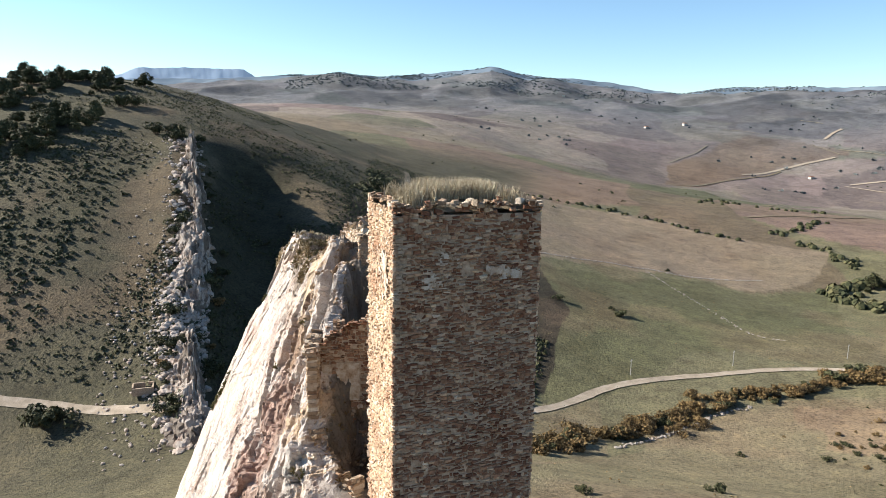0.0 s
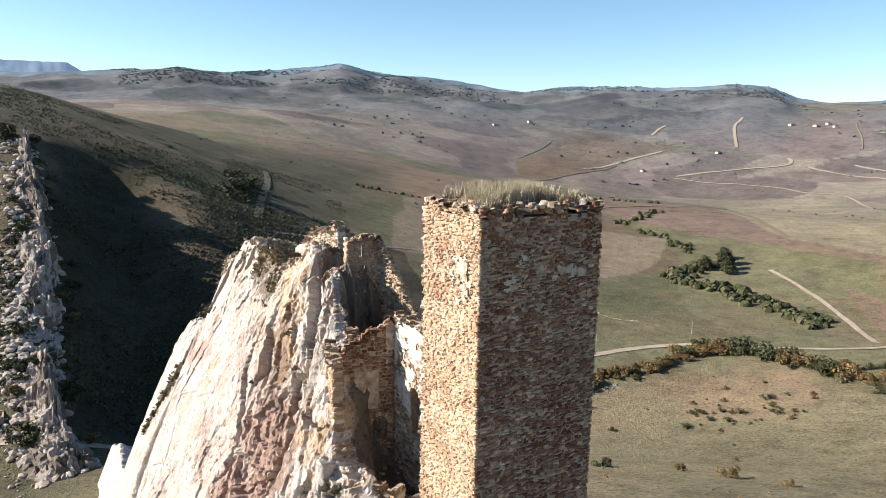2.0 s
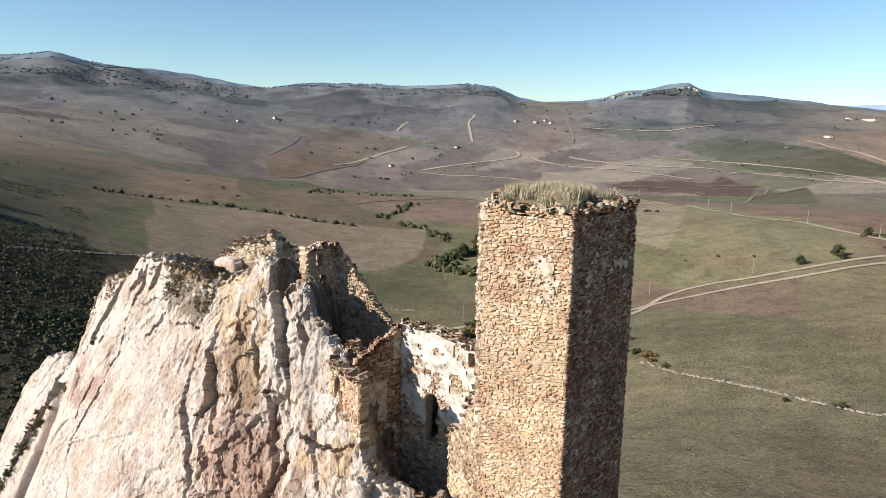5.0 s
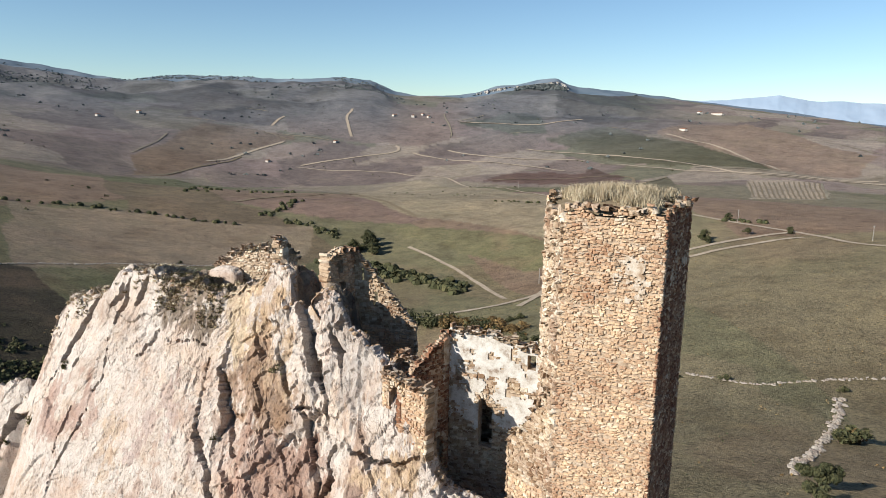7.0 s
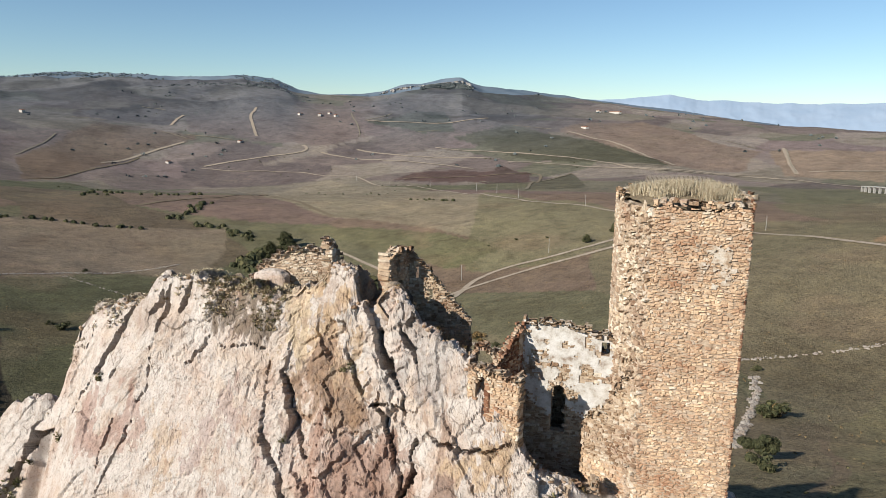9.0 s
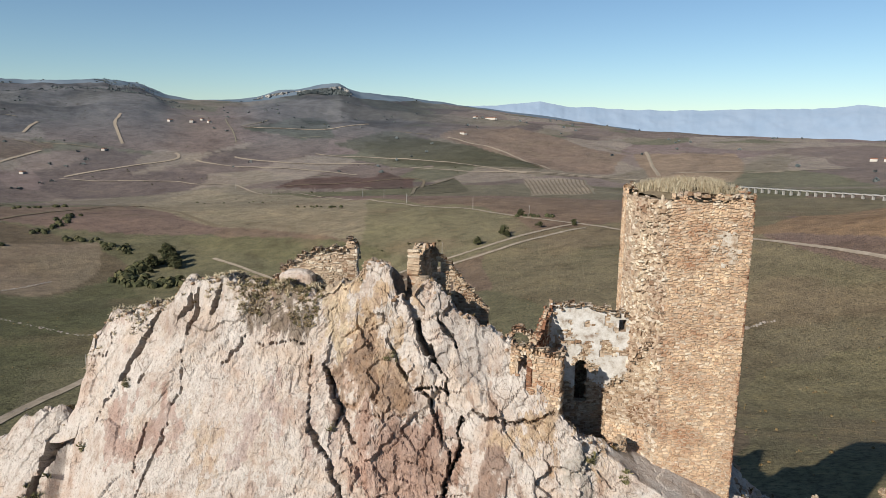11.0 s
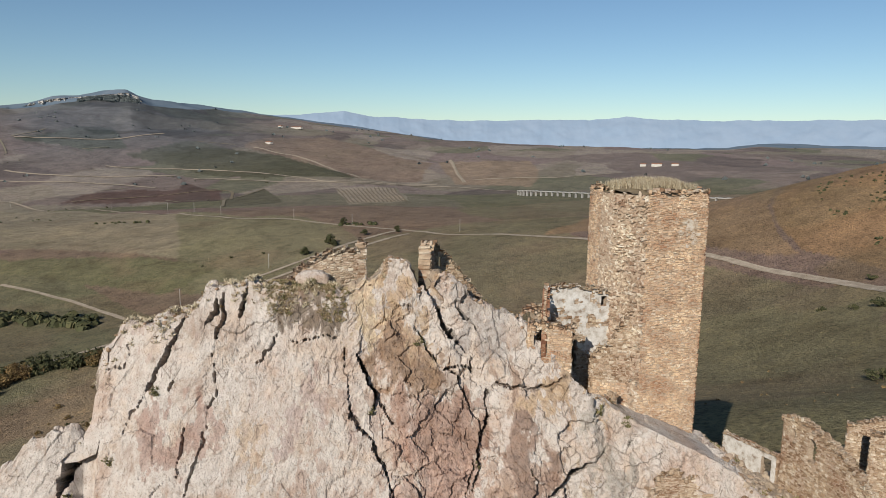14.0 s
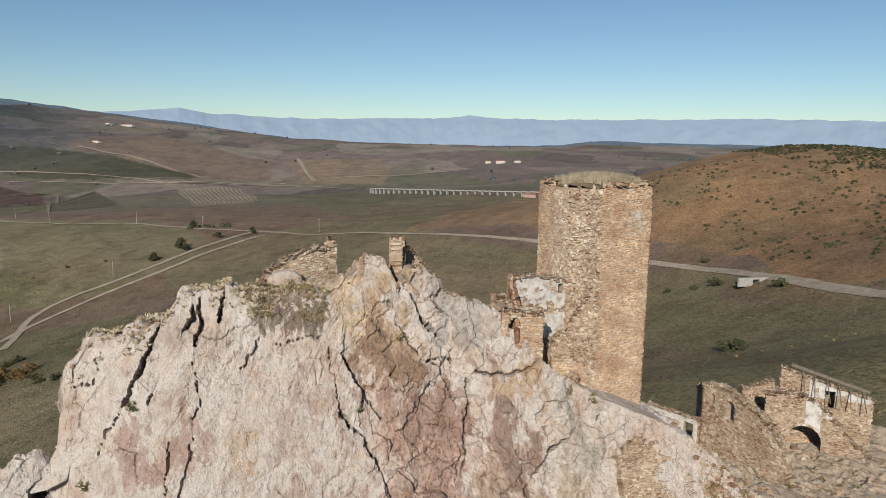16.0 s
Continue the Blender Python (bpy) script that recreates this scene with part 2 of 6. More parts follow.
M_MORTAR = mat_plain("lime_mortar", [(0.34, (0.28, 0.20, 0.135)), (0.46, (0.47, 0.35, 0.245)), (0.64, (0.63, 0.50, 0.37))], 3.5)
M_PLASTER = mat_plain("old_plaster", [(0.34, (0.34, 0.26, 0.20)), (0.45, (0.60, 0.55, 0.48)), (0.56, (0.74, 0.70, 0.64)), (0.7, (0.80, 0.77, 0.72))], 1.6)
M_ROAD = mat_plain("dirt_road", [(0.3, (0.31, 0.25, 0.18)), (0.5, (0.43, 0.35, 0.26)), (0.7, (0.55, 0.46, 0.36))], 0.25, 0.95, 0.1)
M_FAR = mat_painted_haze("far_mountain", (0.20, 0.26, 0.335), (0.225, 0.28, 0.35), 0.26)
M_FAR_HILL = mat_painted_haze("far_hill", (0.095, 0.13, 0.165), (0.145, 0.175, 0.205), 0.10)
M_STRAW = mat_leaf("dry_grass", [(0.0, (0.30, 0.235, 0.15)), (0.5, (0.45, 0.38, 0.265)), (1.0, (0.58, 0.52, 0.40))])
M_BUSH = mat_leaf("scrub_leaf", [(0.0, (0.028, 0.034, 0.016)), (0.5, (0.055, 0.060, 0.028)), (1.0, (0.095, 0.090, 0.042))])
M_BUSH_DRY = mat_leaf("autumn_scrub_leaf", [(0.0, (0.07, 0.045, 0.02)), (0.5, (0.15, 0.10, 0.042)), (1.0, (0.23, 0.165, 0.075))])
M_BARK = mat_plain("bark", [(0.3, (0.07, 0.05, 0.035)), (0.7, (0.16, 0.12, 0.085))], 8.0)


# ---- helpers for building ----
def mesh_from(name, verts, faces, mat, smooth_shade=False):
    me = bpy.data.meshes.new(name)
    me.from_pydata([tuple(v) for v in verts], [], faces)
    if mat is not None:
        me.materials.append(mat)
    if smooth_shade:
        me.polygons.foreach_set("use_smooth", [True] * len(me.polygons))
    me.update()
    if mat in ROCKS:
        color_layer(me, "stain", np.zeros((len(me.vertices), 4)))
    return me


def grid_mesh(name, co, mat, smooth_shade=True, wrap=False):
    """A mesh from an array of places, rows x columns x 3."""
    r, c, _ = co.shape
    idx = np.arange(r * c).reshape(r, c)
    if wrap:
        idx = np.concatenate([idx, idx[:, :1]], 1)
    q = np.stack([idx[:-1, :-1], idx[:-1, 1:], idx[1:, 1:], idx[1:, :-1]], -1).reshape(-1, 4)
    me = bpy.data.meshes.new(name)
    me.vertices.add(r * c)
    me.vertices.foreach_set("co", co.reshape(-1).astype(np.float32))
    me.loops.add(q.size)
    me.loops.foreach_set("vertex_index", q.reshape(-1).astype(np.int32))
    me.polygons.add(len(q))
    me.polygons.foreach_set("loop_start", np.arange(0, q.size, 4, dtype=np.int32))
    me.polygons.foreach_set("use_smooth", np.full(len(q), smooth_shade))
    me.materials.append(mat)
    me.update(calc_edges=True)
    me.validate()
    return me


def color_layer(me, name, rgba):
    a = me.color_attributes.new(name, "FLOAT_COLOR", "POINT")
    a.data.foreach_set("color", rgba.reshape(-1).astype(np.float32))


def part(name, bm, mat, parent, label=""):
    """Links a bmesh, or a mesh, as one mesh object under a thing or a part."""
    if isinstance(bm, bmesh.types.BMesh):
        me = bpy.data.meshes.new(name)
        bm.to_mesh(me)
        bm.free()
        me.materials.append(mat)
    else:
        me = bm
    ob = new(name, me)
    ob.parent = parent
    return tagged(ob, label)


def thing(name, m, label, category, group="", kind=""):
    ob = new(name)
    ob.empty_display_size = 0.3
    ob.matrix_world = m
    return tagged(ob, label, category, group, kind)


# ---- the ground: rolling valley, hills and far slopes, one sheet ----
CX, CY = -30.0, 20.0      # centre of the sheet's rings
HILL_BASE = 49.7
HILLS = [  # x, y, radius, height
    (77, -87, 70, -32.3),
    (-325, 593, 195, 88.2),
    (433, -220, 150, 57.0),
    (69, 71, 64, 2.7),
    (-69, -11, 64, -28.1),
    (0, -470, 150, 23.6),
    (109, 288, 84, -20.9),
    (-221, 202, 84, -31.4),
    (2828, 2858, 1200, 190.7),
    (250, 463, 150, -41.5),
    (-52, 223, 60, -14.1),
    (200, 30, 60, -10.1),
    (-375, 1431, 435, 58.1),
    (725, 1286, 435, -104.0),
    (-193, -22, 60, -23.6),
    (141, 171, 60, -12.6),
    (-2828, 2858, 1200, 131.6),
    (18, -48, 64, 56.0),
    (169, -193, 84, 12.6),
    (-52, -163, 60, -29.5),
    (303, 259, 114, -19.6),
    (52, 223, 60, -16.7),
    (1401, 405, 435, -56.1),
    (0, 3230, 960, 144.3),
    (-628, 198, 195, -79.3),
    (0, 530, 150, -15.1),
    (-141, 171, 60, -26.4),
    (277, -9, 84, -17.1),
    (-35, 308, 84, -19.0),
    (650, 30, 195, -8.2),
    (-377, -17, 114, 11.3),
    (-2828, -2798, 1200, 67.7),
    (-193, 82, 60, 27.1),
    (2500, 30, 750, 32.7),
    (-143, 382, 114, 12.8),
    (100, -143, 60, 50.5),
    (0, -3170, 960, 37.7),
    (173, -70, 60, 10.9),
    (370, -190, 80, 9.0),
]
SKYLINE_AZ = (-60, -30, -15.0, -11.5, -8, -5, -2, 0.5, 4.3, 7, 9.8, 14, 17, 19, 21, 24, 28, 30.5, 35, 37.3, 39.2, 41, 43, 45, 47.5, 50, 52.3, 54, 60.5, 65, 70.5, 77, 83, 88.5, 99, 101.2, 112, 122, 150)
SKYLINE_EL = (2.0, 2.4, 3.0, 3.2, 3.55, 3.2, 3.4, 3.7, 4.1, 3.5, 3.35, 2.95, 2.4, 2.2, 2.45, 2.63, 2.6, 2.5, 2.72, 2.58, 1.75, 1.45, 1.5, 1.8, 2.35, 2.65, 2.95, 2.3, 1.7, 1.2, 0.5, -0.28, -0.75, -0.82, -0.6, -0.25, -0.42, -0.54, 0.0)


def ground_z(x, y):
    x, y = np.asarray(x, float), np.asarray(y, float)
    z = np.full(np.broadcast(x, y).shape, HILL_BASE)
    for cx, cy, s, h in HILLS:
        z = z + h * np.exp(-((x - cx) ** 2 + (y - cy) ** 2) / (2 * s * s))
    # gully below the northern crag's east face
    q = ((x + 82) * -76 + (y - 212) * 228) / (76.0**2 + 228.0**2)
    d = ((x + 82) * 228 + (y - 212) * 76) / math.hypot(76, 228)
    z = z + (7 * np.exp(-((d + 4) / 16.0) ** 2) - 15 * np.exp(-((d - 34) / 26.0) ** 2)) * smooth(-0.1, 0.15, q) * (1 - smooth(0.85, 1.1, q))
    r = np.hypot(x - CX, y - CY)
    az = np.degrees(np.arctan2(x - CX, y - CY))
    z = z + fbm(x / 160, y / 160, 0, 4, 3) * np.clip(r / 400, 0.15, 1.6) * 1.8
    z = z + 14 * fbm(x / 520, y / 520, 1.5, 3, 8) * smooth(900, 1600, r)
    el = np.interp(az, SKYLINE_AZ, SKYLINE_EL)
    w = smooth(1700, 3700, r) ** 1.25
    ring = 115 + 3700 * np.tan(np.radians(el)) + 6 * fbm(x / 210, y / 210, 3, 4, 5)
    z = z * (1 - w) + ring * w
    spur = 1 - np.abs(fbm(x / 600, y / 600, 9, 4, 6, 0.55))
    z = z + 34 * (spur - 0.75) * smooth(1900, 2700, r) * (1 - smooth(3200, 3700, r)) * smooth(1.2, 2.2, el)
    return z - 260 * smooth(3760, 4500, r)


FIELDS = [  # colour, outline in plan
    ((0.185, 0.130, 0.085), [(495, 1559), (672, 1779), (822, 1870), (917, 1761), (947, 1649), (776, 1585), (555, 1425), (408, 1291)]),  # brown hill
    ((0.105, 0.080, 0.075), [(771, 1983), (1000, 2032), (1064, 1942), (975, 1806), (861, 1889)]),  # dark purple
    ((0.180, 0.135, 0.115), [(1057, 1915), (1347, 1935), (1528, 1678), (1314, 1407), (1140, 1393), (1041, 1590), (954, 1713)]),  # purple
    ((0.110, 0.120, 0.070), [(1434, 1530), (1609, 1555), (1767, 1498), (1519, 1273), (1437, 1329)]),  # green far
    ((0.110, 0.108, 0.062), [(1471, 1234), (1705, 1185), (1718, 1029), (1623, 785), (1430, 570), (1344, 733), (1418, 1025)]),  # dark green
    ((0.200, 0.145, 0.105), [(1757, 1024), (2051, 968), (1907, 669), (1782, 449), (1474, 427), (1436, 566), (1612, 810)]),  # brown slope
    ((0.225, 0.165, 0.110), [(1815, 445), (1812, 243), (1384, 186), (1452, 336)]),  # tan slope
    ((0.135, 0.085, 0.070), [(982, 970), (1092, 1006), (1164, 953), (1167, 741), (959, 626), (1025, 804)]),  # red strip
    ((0.125, 0.085, 0.070), [(1265, 904), (1149, 752), (954, 635), (956, 707)]),  # dark brown
    ((0.130, 0.120, 0.075), [(987, 654), (1221, 699), (915, 536), (789, 541)]),  # green strip
    ((0.260, 0.220, 0.165), [(1258, 566), (1349, 463), (924, 313), (814, 363)]),  # vineyard
    ((0.215, 0.185, 0.125), [(739, 1120), (907, 1123), (893, 946), (636, 524), (479, 258), (404, 262), (442, 424), (423, 525), (509, 747)]),  # pale hill
    ((0.180, 0.165, 0.098), [(665, 519), (546, 292), (474, 209), (376, 242), (355, 321)]),  # tan near
    ((0.155, 0.150, 0.080), [(376, 520), (433, 416), (411, 316), (353, 337), (347, 409)]),  # green near
    ((0.150, 0.120, 0.080), [(254, 905), (357, 932), (306, 636), (312, 517), (298, 483), (213, 473), (106, 467)]),  # brown left
    ((0.125, 0.130, 0.070), [(367, 1239), (488, 1291), (508, 1060), (351, 872), (254, 905)]),  # green stream
    ((0.205, 0.165, 0.118), [(106, 680), (221, 645), (331, 572), (228, 480), (144, 469), (70, 451)]),  # stubble
    ((0.128, 0.130, 0.070), [(67, 428), (178, 464), (287, 477), (238, 357), (133, 311), (40, 255), (30, 330)]),  # green slope
    ((0.072, 0.064, 0.045), [(-80, 230), (22, 218), (48, 275), (56, 330), (78, 385), (84, 452), (30, 446), (-40, 430)]),  # scrubby fold, darkened for its hill shade
    ((0.176, 0.156, 0.095), [(-20, 105), (21, 150), (106, 255), (206, 300), (215, 200), (200, 110), (150, 40), (60, 30)]),  # pasture
    ((0.185, 0.166, 0.092), [(255, -50), (203, -66), (116, -68), (40, -60), (20, -10), (60, 25), (130, 35), (250, 20)]),  # meadow
    ((0.205, 0.157, 0.10), [(159, 271), (195, 272), (200, 236), (171, 221), (148, 229)]),  # rust patch
    ((0.243, 0.152, 0.080), [(300, -55), (240, -80), (165, -82), (130, -82), (150, -220), (380, -420), (620, -330), (560, -120), (400, -70)]),  # rust hill
    ((0.225, 0.152, 0.09), [(395, 20), (330, -32), (300, -52), (400, -66), (560, -110), (760, -150), (820, -60), (640, 40), (470, 75)]),  # brown field
]


def inside(x, y, poly):
    hit = np.zeros(x.shape, bool)
    for (x0, y0), (x1, y1) in zip(poly, poly[1:] + poly[:1]):
        if y0 != y1:
            hit ^= ((y0 > y) != (y1 > y)) & (x < (x1 - x0) * (y - y0) / (y1 - y0) + x0)
    return hit


def field_color(x, y):
    """The fields' colours: green fallow, brown ploughland, pale stubble, scrubby slopes; far haze and gully shade are
    put in.
    """
    r = np.hypot(x - CX, y - CY)
    f1, f2, rid = worley(x / 330 + 0.35 * fbm(x / 500, y / 500, 0, 2, 41), y / 330 + 0.35 * fbm(x / 500, y / 500, 5, 2, 42), 0.5, 17)
    palette = np.array([(0.17, 0.148, 0.09), (0.195, 0.155, 0.10), (0.185, 0.135, 0.098), (0.215, 0.178, 0.125), (0.14, 0.135, 0.078), (0.18, 0.128, 0.105), (0.165, 0.15, 0.10)])
    col = palette[np.minimum((rid * len(palette)).astype(int), len(palette) - 1)]
    # smaller plots of mauve clay, stubble and fallow further out
    g1, g2, gid = worley(x / 190 + 0.4 * fbm(x / 400, y / 400, 2, 2, 47), y / 150 + 0.4 * fbm(x / 400, y / 400, 6, 2, 48), 0.5, 27)
    plots = np.array([(0.215, 0.170, 0.145), (0.170, 0.135, 0.118), (0.235, 0.198, 0.155), (0.145, 0.142, 0.092), (0.20, 0.152, 0.138), (0.245, 0.208, 0.17), (0.135, 0.108, 0.098), (0.195, 0.170, 0.125)])
    out = smooth(1150, 1350, r)[..., None]
    col = col * (1 - out) + plots[np.minimum((gid * len(plots)).astype(int), len(plots) - 1)] * out
    # scrubby hillside in the north-west
    scrub = (smooth(10, 90, -x + 0.25 * (y - 200)) * (1 - smooth(800, 1100, r)))[..., None]
    col = col * (1 - scrub) + np.array((0.088, 0.083, 0.054)) * scrub
    wob = 0.02 * r + 9 * (1 - smooth(500, 900, r))
    wx, wy = x + wob * fbm(x / (40 + r / 12), y / (40 + r / 12), 0, 3, 44), y + wob * fbm(x / (40 + r / 12), y / (40 + r / 12), 7, 3, 45)
    for colour, poly in FIELDS:
        own = np.array(colour)
        own = own * (own.mean() / 0.145) ** 0.45
        col = np.where(inside(wx, wy, poly)[..., None], own, col)
    # bare reddish earth and greener hollows
    bare = smooth(0.25, 0.8, fbm(x / 60, y / 60, 0, 4, 51))[..., None] * (1 - smooth(500, 1200, r))[..., None] * 0.3
    col = col * (1 - bare) + np.array((0.21, 0.145, 0.095)) * bare
    lush = smooth(0.2, 0.8, fbm(x / 90, y / 90, 4, 4, 52))[..., None] * 0.2
    col = col * (1 - lush) + col * np.array((0.8, 0.93, 0.76)) * lush
    # scrub floor of the gully east of the northern crag, darkened for the crag's shadow
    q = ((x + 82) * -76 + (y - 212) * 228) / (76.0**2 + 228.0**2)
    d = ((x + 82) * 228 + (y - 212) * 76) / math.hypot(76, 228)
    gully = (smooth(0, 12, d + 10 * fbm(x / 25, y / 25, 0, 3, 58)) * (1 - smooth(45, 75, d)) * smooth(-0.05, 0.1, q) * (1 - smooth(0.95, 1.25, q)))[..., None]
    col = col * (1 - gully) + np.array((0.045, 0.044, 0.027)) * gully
    rust = ((x > 120) & (y < -60) & (r < 900))[..., None] * smooth(-0.2, 0.45, fbm(x / 45, y / 45, 2, 4, 59))[..., None] * 0.6
    col = col * (1 - rust) + np.array((0.21, 0.155, 0.085)) * rust
    # maquis and woods on the far slopes, haze tinted into them as grey-blue
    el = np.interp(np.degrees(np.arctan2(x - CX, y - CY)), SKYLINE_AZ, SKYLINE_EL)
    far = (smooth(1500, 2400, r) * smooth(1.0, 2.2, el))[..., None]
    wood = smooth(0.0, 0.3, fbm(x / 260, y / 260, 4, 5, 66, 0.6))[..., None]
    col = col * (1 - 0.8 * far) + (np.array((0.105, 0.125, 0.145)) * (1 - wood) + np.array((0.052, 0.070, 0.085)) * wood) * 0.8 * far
    # painted haze: fields turn greyer and a little lighter with distance
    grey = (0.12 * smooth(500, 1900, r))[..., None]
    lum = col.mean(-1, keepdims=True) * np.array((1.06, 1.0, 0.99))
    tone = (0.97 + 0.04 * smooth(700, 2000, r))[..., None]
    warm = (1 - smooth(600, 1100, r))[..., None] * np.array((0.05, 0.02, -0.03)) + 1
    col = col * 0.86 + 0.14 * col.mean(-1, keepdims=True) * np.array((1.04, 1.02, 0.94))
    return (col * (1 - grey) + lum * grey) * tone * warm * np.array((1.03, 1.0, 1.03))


RINGS = np.concatenate([[0.02, 4.0, 8.0, 12.0, 16.0], 20.0 * (3060 / 20.0) ** np.linspace(0, 1, 440)])
AZ_IN = np.radians(np.arange(-42, 134, 0.16))
AZ_OUT = np.radians(np.arange(134, 318, 2.0))
AZS = np.concatenate([AZ_IN, AZ_OUT])
gr, ga = np.meshgrid(RINGS, AZS, indexing="ij")
gx, gy = CX + gr * np.sin(ga), CY + gr * np.cos(ga)
gz = ground_z(gx, gy)
ground_mesh = grid_mesh("ground", np.stack([gx, gy, gz], -1)[:, ::-1], M_GROUND, True, True)
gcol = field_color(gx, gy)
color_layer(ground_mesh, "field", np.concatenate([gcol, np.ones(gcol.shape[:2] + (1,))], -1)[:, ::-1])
ground = tagged(new("ground", ground_mesh), "rolling dry pasture and ploughed fields in a wide valley", "ground", kind="structure")

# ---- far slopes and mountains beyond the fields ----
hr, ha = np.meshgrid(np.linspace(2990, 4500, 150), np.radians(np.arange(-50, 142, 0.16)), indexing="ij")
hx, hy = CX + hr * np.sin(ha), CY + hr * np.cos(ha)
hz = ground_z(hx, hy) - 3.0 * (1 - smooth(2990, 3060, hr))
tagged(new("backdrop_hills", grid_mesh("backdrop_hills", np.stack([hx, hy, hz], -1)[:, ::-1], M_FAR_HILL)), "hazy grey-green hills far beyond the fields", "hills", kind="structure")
FAR_AZ = (-60, -25.5, -23.2, -20, -15.6, -14.2, 36, 40.5, 43, 50, 60.5, 65.2, 68.6, 71, 74.2, 81, 85, 88.5, 91.4, 94.2, 97.2, 104, 112, 122, 160)
FAR_EL = (2.6, 2.6, 3.55, 3.75, 3.7, 2.9, 1.3, 1.62, 1.7, 1.5, 1.55, 1.6, 1.92, 1.6, 1.45, 1.3, 1.45, 1.42, 1.8, 1.55, 1.42, 1.5, 1.58, 1.4, 1.4)
fa = np.radians(np.arange(-50, 140, 0.1))
fr = np.linspace(0, 1, 26)
fel = np.interp(np.degrees(fa), FAR_AZ, FAR_EL) + 0.06 * fbm(np.degrees(fa) * 0.7, 0, 0, 4, 23)
co = np.zeros((len(fr), len(fa), 3))
for k, q in enumerate(fr):
    rr = 4350 + 450 * q
    co[k, :, 0] = CX + rr * np.sin(fa)
    co[k, :, 1] = CY + rr * np.cos(fa)
    rise = q ** 0.8 * (1 + 0.10 * (1 - q) * fbm(np.degrees(fa) * 0.8, q * 3, 0, 4, 29))
    co[k, :, 2] = 20 + (115 + 4800 * np.tan(np.radians(fel)) - 20) * rise
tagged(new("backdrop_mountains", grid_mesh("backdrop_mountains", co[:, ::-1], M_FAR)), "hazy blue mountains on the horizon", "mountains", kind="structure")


# ---- the crag ----
# Castle frame: a runs east across the crag, b along its strike, z up.
FRAME = Matrix.Translation((-2.1, 28.2, 0)) @ Matrix.Rotation(radians(18.67), 4, "Z")


def at(a, b, z, turn=0.0):
    return FRAME @ pose(a, b, z, 0, 0, turn)


CREST_B = (-60, -45, -32, -24, -18, -12, -7, -4, -1, 2, 6, 8, 10.5, 12.5, 14, 16, 18, 20.2, 21.3, 22.2, 22.7, 23.3, 24.3, 25.2, 27, 31, 34.5, 37.3, 38.2, 41, 43.4, 44.6, 45, 45.35, 46, 47.5, 49.2, 50.5, 51.5, 52.6, 54, 57, 62, 70, 85, 98, 106, 115, 122, 132, 150, 170)
CREST_Z = (72, 79.5, 82, 82.2, 83, 84.6, 86.3, 88.2, 91.5, 93, 94.5, 95.8, 97.3, 100, 101.3, 102.4, 103.7, 105.3, 104, 104.3, 105.9, 106.2, 106.2, 105.0, 104.2, 104.5, 104.8, 104.4, 103, 102.2, 101.8, 99.6, 97.2, 93.5, 94.6, 95.0, 94.0, 92.6, 91, 88, 84, 70, 58, 52, 44, 43, 42, 41, 40, 39, 37, 28)
EAST_A = (30, 30, 24, 18, 17, 15, 12, 10, 9.5, 9, 8.5, 7.5, 6.5, 6, 5.5, 5.5, 5.5, 6, 6, 6, 6, 6, 6, 6, 6.5, 7, 7, 6.5, 6, 5.5, 5, 4.6, 3, 1, 0.5, 0.3, 0, 0, -0.3, -0.5, -1, -1.5, -2, -2, -2, -2, -2, -2, -2, -2, -2, -2)
